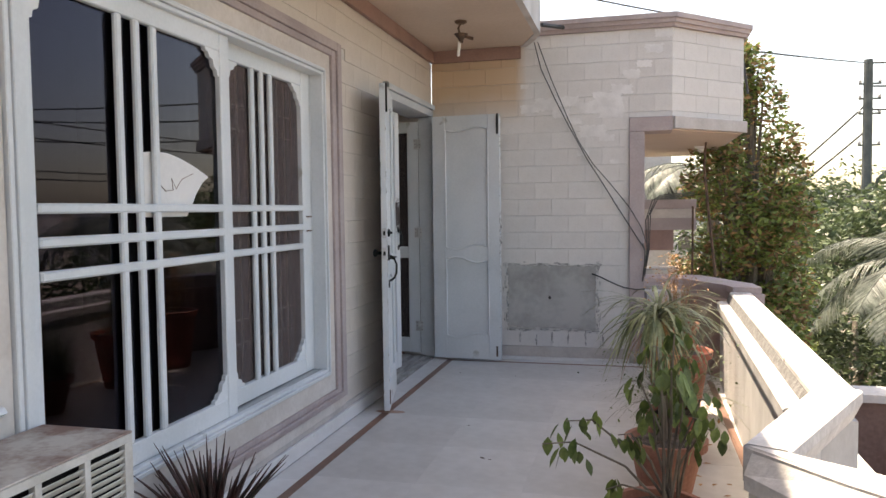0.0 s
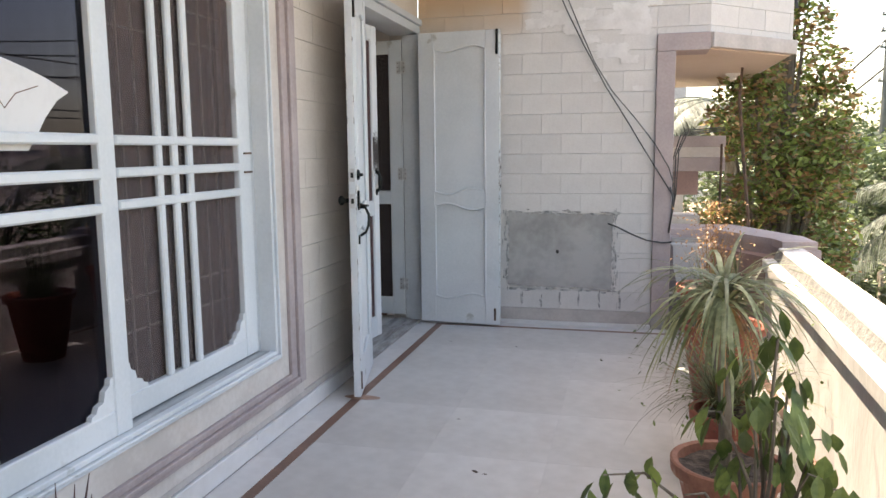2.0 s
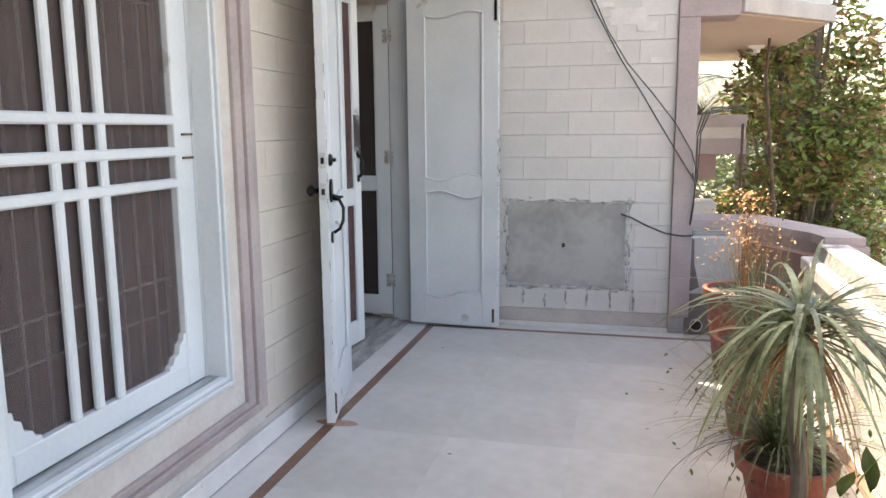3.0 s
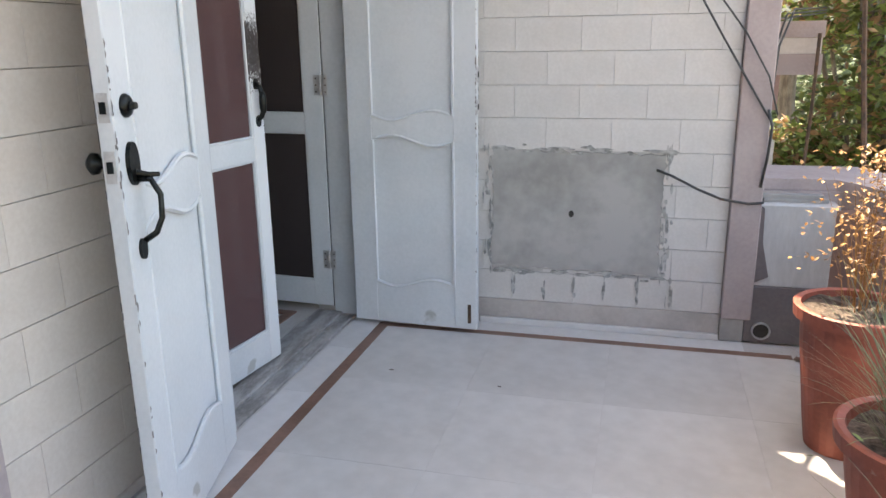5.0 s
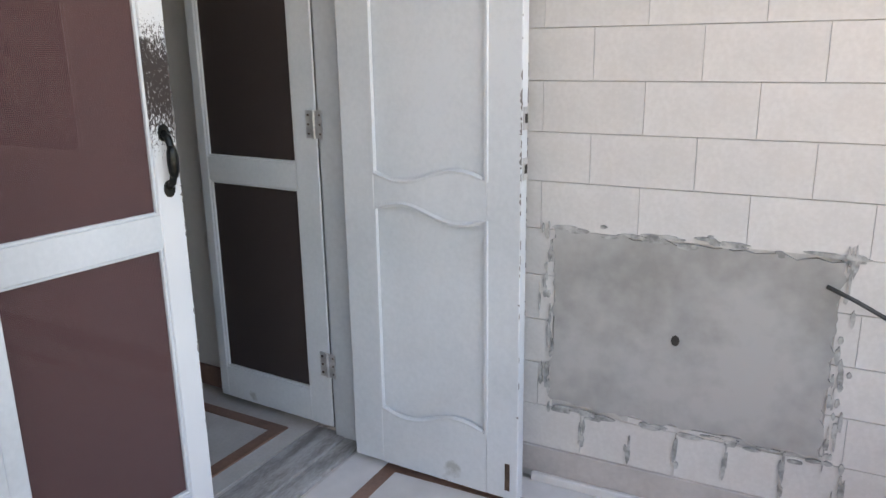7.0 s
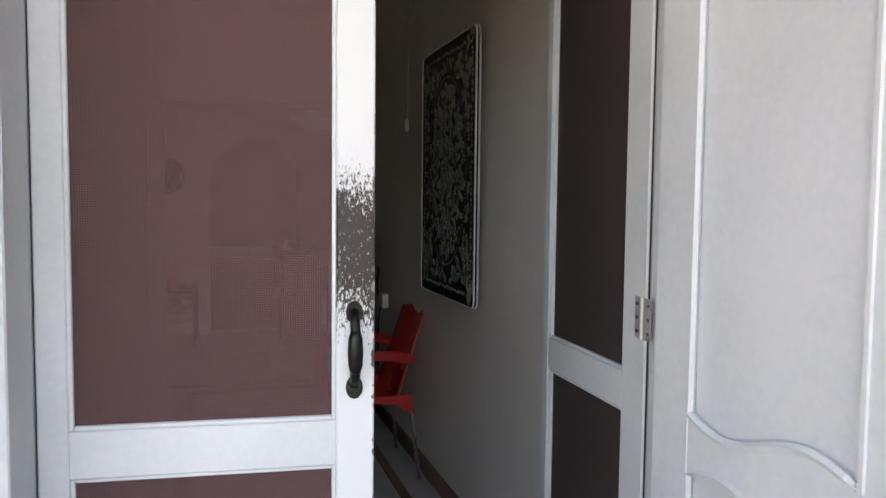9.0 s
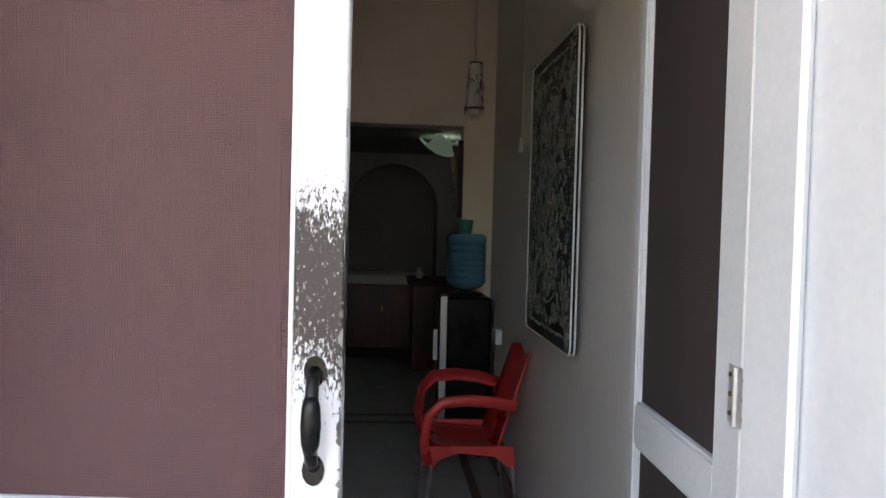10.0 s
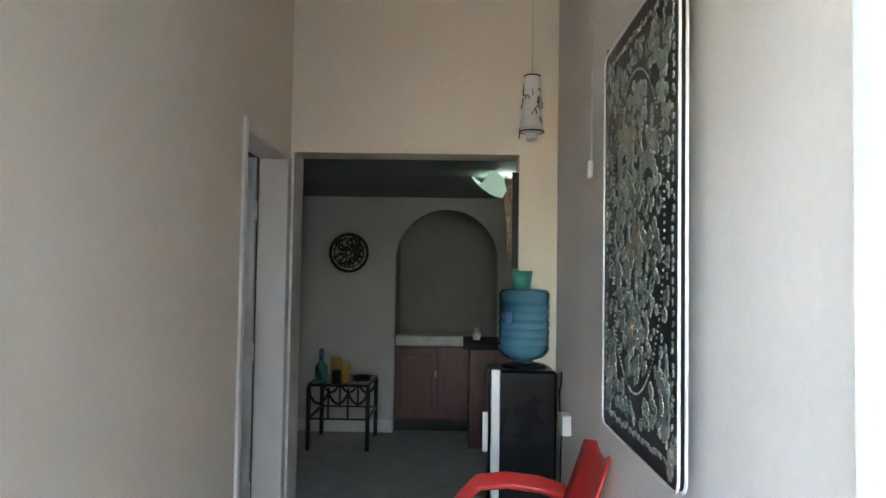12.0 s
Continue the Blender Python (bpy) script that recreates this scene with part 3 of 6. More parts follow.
setting("fascia", prism(bmesh.new(), [(1.072, -3.0), (1.12, -3.0), (1.12, 5.55), (1.03, 5.82), (0.95, 5.995), (0.902, 5.995), (0.98, 5.8), (1.072, 5.55)], 2, 2.70, 3.4), PARAPET)
setting("roof", prism(bmesh.new(), [(-7.5, -3.0), (1.44, -3.0), (1.42, 5.40), (1.13, 5.95), (0.90, 6.18), (0.1, 9.4), (-7.5, 9.4)], 2, 3.40, 3.55), CEMENT)
bm = bmesh.new()
block(bm, 0.10, 0.135, -3.0, 5.962, 2.60, 2.703, bevel=0.004)
block(bm, 0.10, 0.90, 5.965, 6.003, 2.60, 2.703, bevel=0.004)
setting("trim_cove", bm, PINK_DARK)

# low wall at the far end with the drain
setting("wall_low", boxed(1.905, 2.24, 6.02, 6.30, 0.25, 0.62, bevel=0.008), PARAPET)
bm = boxed(1.905, 2.30, 6.0, 6.30, 0.0, 0.255)
prism(bm, [(1.90, 0.255), (1.985, 0.30), (1.95, 0.45), (1.945, 0.60), (1.905, 0.63)], 1, 6.008, 6.10)
setting("wall_low_damp", bm, MUD)
setting("wall_low_back", prism(bmesh.new(), [(1.93, 6.10), (2.26, 6.12), (2.56, 5.60), (2.60, 5.45), (2.78, 5.45), (2.72, 5.75), (2.38, 6.48), (1.93, 6.50)], 2, 0.0, 0.66), PINK)
setting("trim_low_coping", prism(bmesh.new(), [(1.93, 6.13), (2.24, 6.14), (2.53, 5.62), (2.56, 5.46), (2.76, 5.46), (2.74, 5.77), (2.40, 6.52), (1.93, 6.52)], 2, 0.662, 0.71), PINK)
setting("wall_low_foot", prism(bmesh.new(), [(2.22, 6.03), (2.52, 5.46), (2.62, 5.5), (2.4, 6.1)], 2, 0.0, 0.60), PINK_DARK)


def swept(name, profile, path, mat):
    bm = bmesh.new()
    rings = []
    for (x, y, nx, ny) in path:
        rings.append([bm.verts.new((x + nx * o, y + ny * o, z)) for o, z in profile])
    for r0, r1 in zip(rings, rings[1:]):
        for k in range(len(profile)):
            j = (k + 1) % len(profile)
            bm.faces.new((r0[k], r0[j], r1[j], r1[k]))
    bm.faces.new(rings[0])
    bm.faces.new(rings[-1][::-1])
    return setting(name, bm, mat)


# plan of the inner face, with the outward way at each corner
PARA = [(2.47, 5.46, 1.0, 0.0), (2.378, 2.33, 1.15, 0.05)]
TURN = [(2.378, 2.33, 1.0, 0.03), (2.125, 1.63, 0.95, -0.16)]
NEAR = [(2.125, 1.63, 0.95, -0.16), (2.72, 0.95, 0.72, 0.72), (3.2, 0.4, 0.7, 0.7)]
swept("wall_parapet", [(0.0, -0.2), (0.0, 0.565), (0.19, 0.565), (0.19, -0.6)], PARA, PARAPET)
swept("wall_parapet_turn", [(0.02, -0.2), (0.02, 0.565), (0.10, 0.565), (0.10, -0.6)], TURN, PARAPET)
swept("wall_parapet_near", [(0.0, -0.2), (0.0, 0.565), (0.20, 0.565), (0.20, -0.6)], [(2.17, 1.62, 0.4, 0.2), (2.46, 1.30, 0.5, 0.55), (3.2, 0.53, 0.6, 0.6)], PARAPET)
swept("trim_parapet_ledge", [(-0.020, 0.54), (-0.022, 0.596), (-0.016, 0.603), (0.043, 0.604), (0.043, 0.566), (-0.001, 0.54)], PARA[:2], PARAPET)
swept("trim_parapet_band", [(0.044, 0.567), (0.044, 0.604), (0.064, 0.664), (0.10, 0.655), (0.10, 0.567)], PARA[:2], GRAVEL)
swept("trim_parapet_cap", [(0.067, 0.567), (0.067, 0.665), (0.074, 0.672), (0.208, 0.671), (0.218, 0.664), (0.218, 0.628), (0.185, 0.567)], [(2.47, 5.46, 1.0, 0.0), (2.378, 2.345, 1.0, 0.02)], CAP)
swept("trim_parapet_cap_turn", [(0.0, 0.568), (0.0, 0.664), (0.010, 0.673), (0.112, 0.674), (0.122, 0.666), (0.122, 0.63), (0.10, 0.568)], [(2.452, 2.36, 1.32, -0.05), (2.132, 1.65, 0.90, -0.42)], CAP)
swept("trim_parapet_cap_near", [(0.0, 0.568), (0.0, 0.662), (0.01, 0.669), (0.11, 0.670), (0.12, 0.662), (0.12, 0.63), (0.10, 0.568)], [(2.134, 1.648, 0.87, -0.44), (2.33, 1.40, 0.80, 0.62), (3.1, 0.63, 0.7, 0.7)], CAP)
swept("trim_parapet_band_near", [(-0.075, 0.562), (-0.075, 0.602), (0.0, 0.655), (0.0, 0.562)], [(2.150, 1.62, 0.3, 0.3), (2.33, 1.40, 0.80, 0.62), (3.1, 0.63, 0.7, 0.7)], CAP)
setting("wall_parapet_close", boxed(2.55, 2.75, -3.0, 1.15, -0.2, 0.66, bevel=0.01), PARAPET)


# the corridor and the room behind the door
def inner(name, bm, mat):
    return setting(name, bm, mat, IM.copy())


inner("floor_inside", boxed(-7.4, -0.10, -3.6, 1.4, -0.25, -0.008), GROUT)
floor_in = inner("floor_inside_paving", boxed(-7.3, -0.12, -1.3, 0.0, -0.0075, -0.0015), SEAM)
inner("wall_corridor_north", boxed(-3.72, -0.13, -0.01, 0.12, 0.0, 3.3), WALL_GREY)
bm = bmesh.new()
for a, b, c, d in cells(-3.52, -0.13, 0.0, 3.3, [(-3.44, -2.72, -0.1, 1.955)]):
    block(bm, a, b, -1.45, -1.33, c, d)
inner("wall_corridor_south", bm, WALL_IN)
bm = boxed(-3.72, -3.521, -1.50, -0.0115, 1.98, 3.3)
block(bm, -3.72, -3.521, -0.199, -0.012, 0.0, 1.98)
inner("wall_corridor_west", bm, WALL_IN)
inner("ceiling_corridor", boxed(-3.72, -0.13, -1.5, 0.12, 3.301, 3.4), WALL_IN)
inner("wall_above_door", boxed(-0.20, -0.13, -1.42, 0.0, 2.2, 3.3), WALL_IN)
inner("trim_lintel_edge", boxed(-3.73, -3.519, -1.335, -1.312, 0.0, 1.98), WALL_GREY)
# side door in the south wall, standing open into a room whose dimness is painted on its walls
bm = boxed(-2.735, -2.695, -1.46, -1.318, 0.0, 1.985, bevel=0.003)
block(bm, -3.50, -3.425, -1.46, -1.3185, 0.0, 1.955, bevel=0.003)
block(bm, -3.4245, -2.7355, -1.46, -1.318, 1.93, 1.985, bevel=0.003)
inner("door_2_casing", bm, WALL_GREY)
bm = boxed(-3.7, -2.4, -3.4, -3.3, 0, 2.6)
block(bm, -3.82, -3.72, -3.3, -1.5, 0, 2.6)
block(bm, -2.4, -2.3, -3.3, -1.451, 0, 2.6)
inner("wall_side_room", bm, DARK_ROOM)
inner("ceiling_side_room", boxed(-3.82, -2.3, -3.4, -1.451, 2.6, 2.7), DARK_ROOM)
# kitchen: low ceiling, back wall with an arched recess, both ceiling and recess coloured darker for shade
inner("ceiling_kitchen", boxed(-7.2, -3.722, -2.1, 1.3, 2.09, 2.2), SHADE_GREY)
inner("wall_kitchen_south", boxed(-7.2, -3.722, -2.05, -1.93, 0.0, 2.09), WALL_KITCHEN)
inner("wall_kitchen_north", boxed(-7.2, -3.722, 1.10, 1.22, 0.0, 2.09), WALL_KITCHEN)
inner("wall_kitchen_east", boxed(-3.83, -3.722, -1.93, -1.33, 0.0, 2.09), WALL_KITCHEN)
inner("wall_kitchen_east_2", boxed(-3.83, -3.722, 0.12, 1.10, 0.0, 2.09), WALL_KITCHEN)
AC0, AR, AZ = -0.595, 0.457, 1.53
arc = [(AC0 + AR * math.cos(math.pi * k / 24), AZ + AR * math.sin(math.pi * k / 24)) for k in range(24, -1, -1)]
bm = prism(bmesh.new(), [(-1.93, 0.0), (AC0 - AR, 0.0), *arc, (AC0 + AR, 0.0), (1.10, 0.0), (1.10, 2.09), (-1.93, 2.09)], 0, -6.67, -6.55)
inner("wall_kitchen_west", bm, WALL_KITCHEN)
# recess back and cheeks get the darkened grey in place of real shade
inner("wall_arch_recess", boxed(-7.2, -7.12, -1.2, 0.0, 0.0, 2.09), SHADE_GREY)
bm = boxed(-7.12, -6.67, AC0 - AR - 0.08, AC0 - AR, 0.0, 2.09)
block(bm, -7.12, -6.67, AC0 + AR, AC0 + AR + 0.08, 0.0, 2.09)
inner("wall_arch_cheeks", bm, SHADE_GREY)
inner("baseboard_kitchen", boxed(-6.549, -6.535, -1.93, AC0 - AR - 0.002, 0.0, 0.11, bevel=0.003), MARBLE_W)
inner("baseboard_corridor", boxed(-3.52, -0.2, -0.024, -0.011, 0.0, 0.09, bevel=0.003), BROWN_STONE)
bm = bmesh.new()
for a, b, c, d in ((-4.12, -0.25, -0.20, -0.155), (-4.12, -4.07, -1.2, -0.20), (-4.32, -4.28, -1.9, 0.4), (-0.25, -0.20, -1.2, -0.155), (-4.07, -0.25, -1.2, -1.155)):
    block(bm, a, b, c, d, -0.004, 0.0045)
inner("floor_inside_strips", bm, BROWN_STONE)

# room behind the window, its darkness painted on as near-black walls
setting("wall_window_room", block(block(block(boxed(-3.2, -3.1, 0.2, 4.6, 0, 3.3), -3.1, -0.12, 0.2, 0.3, 0, 3.3), -3.1, -0.12, 4.5, 4.6, 0, 3.3), -3.1, -0.12, 0.3, 4.5, -0.2, 0.0), ROOM_BLACK)
setting("ceiling_window_room", boxed(-3.2, -0.12, 0.2, 4.6, 3.3, 3.4), ROOM_BLACK)
# closing walls behind the walker
setting("wall_south", boxed(-0.12, 3.0, -3.2, -3.0, -0.2, 3.4), PARAPET)

# floor stones: white border, red-brown strip, marble slabs
STRIP = 0.277
bm = boxed(STRIP - 0.025, STRIP + 0.025, -3.0, 5.875, -0.006, 0.0)
block(bm, STRIP + 0.025, 2.085, 5.829, 5.875, -0.006, 0.0)
prism(bm, [(2.085, 5.829), (2.105, 5.875), (2.42, 5.40), (2.38, 5.37)], 2, -0.006, 0.0)
block(bm, 2.375, 2.42, -3.0, 5.38, -0.006, 0.0)
setting("floor_strip", bm, BROWN_STONE)
setting("floor_drain_rust", prism(bmesh.new(), [(0.30 + 0.10 * math.cos(k), 4.12 + 0.035 * math.sin(k * 1.0)) for k in np.linspace(0, 5.9, 14)], 2, -0.001, 0.0014), surface("rust_stain", (0.30, 0.13, 0.08), (0.46, 0.36, 0.30), 12, 60, 0.6))


def slabs(name, parent, m, u0, u1, v0, v1, w, mat, top=0.0):
    cols, rows = max(1, round((u1 - u0) / w)), max(1, round((v1 - v0) / w))
    du, dv = (u1 - u0) / cols, (v1 - v0) / rows
    for i in range(cols):
        for j in range(rows):
            ob = new(name, piece_mesh(name, du, dv, 0.005, 0.0002, mat))
            ob.matrix_basis = m @ Matrix.Translation((u0 + i * du, v0 + j * dv, top - 0.005))
            ob.parent = parent


# ---- the window ----
def corner_bracket(bm, x0, x1, y, z, sy, sz, r=0.085):
    """The stepped ogee that fills a corner of a sash."""
    pts = [(0, 0), (r * 1.25, 0), (r * 1.2, r * 0.16), (r * 0.98, r * 0.2), (r * 0.86, r * 0.42), (r * 0.55, r * 0.5), (r * 0.46, r * 0.86), (r * 0.2, r * 1.0), (r * 0.15, r * 1.25), (0, r * 1.28)]
    pts = [(y + sy * a, z + sz * b) for a, b in pts]
    if sy * sz < 0:
        pts = pts[::-1]
    prism(bm, pts, 0, x0, x1)


def sash(parent, name, y0, y1, z0, z1, xc, mullions, glazing, netted, rail=0.085, stile=0.078):
    s = new(name)
    s.parent = parent
    for n, d in (("stile", (xc - 0.02, xc + 0.02, y0, y0 + stile, z0, z1)), ("stile", (xc - 0.02, xc + 0.02, y1 - stile, y1, z0, z1)),
                 ("top_rail", (xc - 0.019, xc + 0.019, y0 + stile, y1 - stile, z1 - rail, z1)), ("bottom_rail", (xc - 0.019, xc + 0.019, y0 + stile, y1 - stile, z0, z0 + rail))):
        part(n, boxed(*d, bevel=0.004), WOOD_W, s)
    bm = bmesh.new()
    for y, z, a, b in ((y0 + stile, z0 + rail, 1, 1), (y1 - stile, z0 + rail, -1, 1), (y0 + stile, z1 - rail, 1, -1), (y1 - stile, z1 - rail, -1, -1)):
        corner_bracket(bm, xc - 0.014, xc + 0.015, y, z, a, b)
    part("corner_ornament", bm, WOOD_W, s)
    for y in mullions:
        part("glazing_bar", boxed(xc + 0.004, xc + 0.026, y - 0.0165, y + 0.0165, z0 + rail, z1 - rail, bevel=0.006), WOOD_W, s)
    for z in (1.333, 1.228, 1.123):
        part("cross_bar", boxed(xc + 0.002, xc + 0.0285, y0 + stile, y1 - stile, z - 0.0165, z + 0.0165, bevel=0.006), WOOD_W, s)
    part("pane", boxed(xc - 0.008, xc - 0.004, y0 + stile - 0.01, y1 - stile + 0.01, z0 + rail - 0.01, z1 - rail + 0.01), netted or GLASS, s, "brown wire netting" if netted else "dark reflecting glass")
    return s


window = empty("window_1", pose(0, 0, 0), "white-painted wooden sliding window with crossed bars and stepped corner ornaments", "window", kind="structure")
bm = bmesh.new()
Y0, Y1, Z0, Z1 = 1.355, 3.52, 0.40, 2.09
for x, i, o in ((0.122, 0.0, 0.018), (0.134, 0.018, 0.030), (0.127, 0.030, 0.042)):
    i += 0.001 if i else 0
    for a, b, c, d in ((Y0 - 1.9 * o, Y0 - 1.9 * i, Z0 - o, Z1 + o), (Y1 + i, Y1 + o, Z0 - o, Z1 + o), (Y0 - 1.9 * i, Y1 + i, Z1 + i, Z1 + o), (Y0 - 1.9 * i, Y1 + i, Z0 - o, Z0 - i)):
        block(bm, 0.062 if i else (0.091 if d <= Z0 else -0.04), x, a, b, c, d, bevel=0.003)
part("window_frame", bm, WOOD_W, window)
# the jamb's blue-grey shading is put into its paint colour
part("window_jamb", block(block(boxed(-0.10, 0.10, 3.5205, 3.538, 0.36, 2.14), -0.10, 0.046, 3.499, 3.5195, 0.40, 2.09), -0.10, 0.057, 1.302, 1.354, 0.36, 2.14), WOOD_G, window)
part("window_sill", boxed(-0.10, 0.0905, 1.356, 3.519, 0.36, 0.3985), SILL, window, "worn grey sill channel")
part("window_head", boxed(-0.10, 0.06, 1.356, 3.519, 2.10, 2.14), WOOD_G, window)
sash(window, "sash", 1.326, 2.545, 0.401, 2.098, 0.078, (1.80, 1.90, 2.00), GLASS, None)
sash(window, "sash", 2.50, 3.497, 0.404, 2.095, 0.028, (2.84, 2.935, 3.03), None, MESH_WIN, stile=0.105)
for z in (1.285, 1.205):
    part("bolt", boxed(0.0485, 0.056, 3.43, 3.49, z - 0.004, z + 0.004), RUSTY, window)

grille = empty("window_grille", pose(0, 0, 0), "cream-painted steel security grille behind the netting", "window grille")
bm = bmesh.new()
for y in np.arange(2.60, 3.46, 0.085):
    block(bm, -0.05, -0.042, y - 0.004, y + 0.004, 0.42, 2.08)
part("upright", bm, CREAM, grille)
bm = bmesh.new()
for z in (0.66, 0.78, 1.22, 1.33, 1.72, 1.84):
    block(bm, -0.058, -0.051, 2.55, 3.46, z - 0.004, z + 0.004)
part("crossbar", bm, CREAM, grille)

curtain = empty("curtain", pose(0, 0, 0), "brown net curtain hanging in soft folds behind the window", "curtain")
bm = bmesh.new()
ys = np.arange(2.50, 3.55, 0.012)
prev = None
for y in ys:
    x = -0.14 + 0.018 * math.sin(y * 55) + 0.008 * math.sin(y * 23)
    v = (bm.verts.new((x, y, 0.3)), bm.verts.new((x, y, 2.2)))
    if prev:
        bm.faces.new((prev[0], v[0], v[1], prev[1]))
    prev = v
cl = part("cloth", bm, CURTAIN, curtain, smooth=True)
sol = cl.modifiers.new("thick", "SOLIDIFY")
sol.thickness = 0.002
part("curtain_rod", tube(bmesh.new(), [(-0.14, 2.4, 2.21), (-0.14, 3.6, 2.21)], 0.01), LEG, curtain)

sheet = empty("paper_sheet", pose(0, 0, 0), "curled white sheet with a brown scribble stuck on the dark glass", "paper")
bm = bmesh.new()
lower = [(1.95, 1.30), (2.05, 1.30), (2.14, 1.30), (2.22, 1.30), (2.255, 1.34), (2.29, 1.39), (2.34, 1.44), (2.384, 1.464)]
upper = [(1.95, 1.542), (2.03, 1.550), (2.10, 1.548), (2.17, 1.536), (2.24, 1.518), (2.30, 1.500), (2.35, 1.481), (2.386, 1.467)]
prism(bm, [(y, z) for y, z in lower] + [(y, z) for y, z in upper[::-1]], 0, 0.0745, 0.076)
part("sheet", bm, PAPER, sheet)
part("scribble", tube(bmesh.new(), [(0.077, y9, z9) for y9, z9 in ((2.05, 1.42), (2.08, 1.40), (2.13, 1.405), (2.12, 1.45), (2.15, 1.41), (2.19, 1.45), (2.27, 1.475))], 0.0016, 4), INK, sheet)


# ---- the doors ----
door = empty("door_1", pose(0, 0, 0), "white-painted timber double door frame with panelled and mesh leaves", "door frame", kind="structure")
bm = boxed(-0.115, 0.116, 4.70, 4.752, 0.0, 2.13, bevel=0.003)
block(bm, -0.0095, 0.116, 5.938, 5.988, 0.0, 2.13, bevel=0.003)
block(bm, -0.115, 0.116, 4.70, 5.988, 2.132, 2.19, bevel=0.003)
block(bm, 0.101, 0.135, 4.655, 4.70, 0.12, 2.235, bevel=0.004)
block(bm, 0.101, 0.135, 4.655, 5.985, 2.192, 2.235, bevel=0.004)
part("door_frame", bm, WOOD_G, door)


# solid dark strip drawn as the shadow line between leaf and jamb
part("gap_shade_strip", boxed(-0.0118, -0.0097, 5.9345, 5.9375, 0.04, 2.095), NEAR_BLACK, door, "dark strip standing in for the shaded gap beside the hinges")


def wave(y0, y1, z, amp, flip, n=14):
    return [(y0 + (y1 - y0) * i / n, z + flip * amp * math.sin(2 * math.pi * i / n)) for i in range(n + 1)]


def panel_leaf(name, matrix, width, label, mirrored):
    """A leaf along local x, panels on local -y (the outer face), hinge at x = 0."""
    leaf = empty(name, matrix, label, "door", "outer door leaves")
    H, T = 2.10, 0.038
    zs = ((0.20, 0.86), (0.97, 1.98))
    px0, px1 = 0.115, width - 0.105
    sgn = -1 if mirrored else 1
    regions = []
    for k, (a, b) in enumerate(zs):
        lowe = wave(px0, px1, a, 0.022, -sgn)
        top = wave(px0, px1, b, 0.022, sgn) if k == 0 else wave(px0, px1, b, 0.03, -sgn * 0.6)
        regions.append((lowe, top))
    for n, d in (("stile", (0, px0, -T, 0, 0, H)), ("stile", (px1, width, -T, 0, 0, H))):
        part(n, boxed(*d, bevel=0.003), WOOD_W, leaf)
    def rail(label_, low, high):
        bm = bmesh.new()
        for (a, b), (c, d), (e, f), (g, h) in zip(low, low[1:], high[1:], high):
            prism(bm, [(a, b), (c, d), (e, f), (g, h)], 1, -T + 0.001, -0.001)
        bmesh.ops.remove_doubles(bm, verts=bm.verts, dist=0.0002)
        part(label_, bm, WOOD_W, leaf)
    n = len(regions[0][0])
    flat0 = [(p[0], 0.0) for p in regions[0][0]]
    flat1 = [(p[0], H) for p in regions[0][0]]
    rail("bottom_rail", flat0, regions[0][0])
    rail("lock_rail", regions[0][1], regions[1][0])
    rail("top_rail", regions[1][1], flat1)
    for low, high in regions:
        bm = bmesh.new()
        for (a, b), (c, d), (e, f), (g, h) in zip(low, low[1:], high[1:], high):
            prism(bm, [(a, b - 0.004), (c, d - 0.004), (e, f + 0.004), (g, h + 0.004)], 1, -T + 0.014, -0.014)
        bmesh.ops.remove_doubles(bm, verts=bm.verts, dist=0.0002)
        part("panel", bm, WOOD_W, leaf)
        bm = bmesh.new()
        loop = low + high[::-1] + [low[0]]
        for side in (-T + 0.004, -0.004):
            tube(bm, [(p[0], side, p[1]) for p in loop], 0.0085, 6)
        part("moulding", bm, WOOD_W, leaf)
    return leaf


door_leaf = panel_leaf("door_leaf", pose(0.141, 5.886, 0.02, 0, 0, -3.0), 0.60, "white-painted panelled timber door leaf folded back against the tiled wall", False)
for z in (0.25, 1.02, 1.78):
    part("hinge", tube(bmesh.new(), [(-0.004, -0.005, z), (-0.004, -0.005, z + 0.09)], 0.006, 8), STEEL, door_leaf, "painted steel hinge")
part("tower_bolt", boxed(0.575, 0.590, -0.052, -0.038, 1.93, 2.10), BLACK_METAL, door_leaf, "black tower bolt")
for z in (1.145, 1.01):
    part("lock_plate", boxed(0.5995, 0.604, -0.032, -0.008, z - 0.03, z + 0.03), STEEL, door_leaf)
    # black block on the plate in place of the hole's inner shade
    part("lock_hole", boxed(0.6035, 0.606, -0.027, -0.013, z - 0.012, z + 0.012), NEAR_BLACK, door_leaf)
part("bolt_scar", boxed(0.558, 0.574, -0.0395, -0.037, 0.03, 0.12), RUSTY, door_leaf, "rust scar of a missing bolt")

ang_l = math.degrees(math.atan2(4.06 - 4.66, 0.316 - 0.17))
door_leaf_2 = panel_leaf("door_leaf", pose(0.17, 4.66, 0.02, 0, 0, ang_l), 0.612, "white-painted panelled timber door leaf standing open with a black handle set", True)
w = 0.612
outer = 0.0
part("deadbolt_rose", lathe(bmesh.new(), [(0.027, 0), (0.027, 0.006), (0.021, 0.013), (0.013, 0.015)], sides=20), BLACK_METAL, door_leaf_2, smooth=True).matrix_basis = pose(w - 0.062, 0.0, 1.15, -90, 0, 0)
part("thumb_turn", boxed(w - 0.068, w - 0.050, 0.014, 0.03, 1.142, 1.158, bevel=0.003), BLACK_METAL, door_leaf_2)
hs = new("handle_set")
hs.parent = door_leaf_2
rose = [(0.028 * math.cos(a), 0.050 * math.sin(a)) for a in np.linspace(0, 2 * math.pi, 20, endpoint=False)]
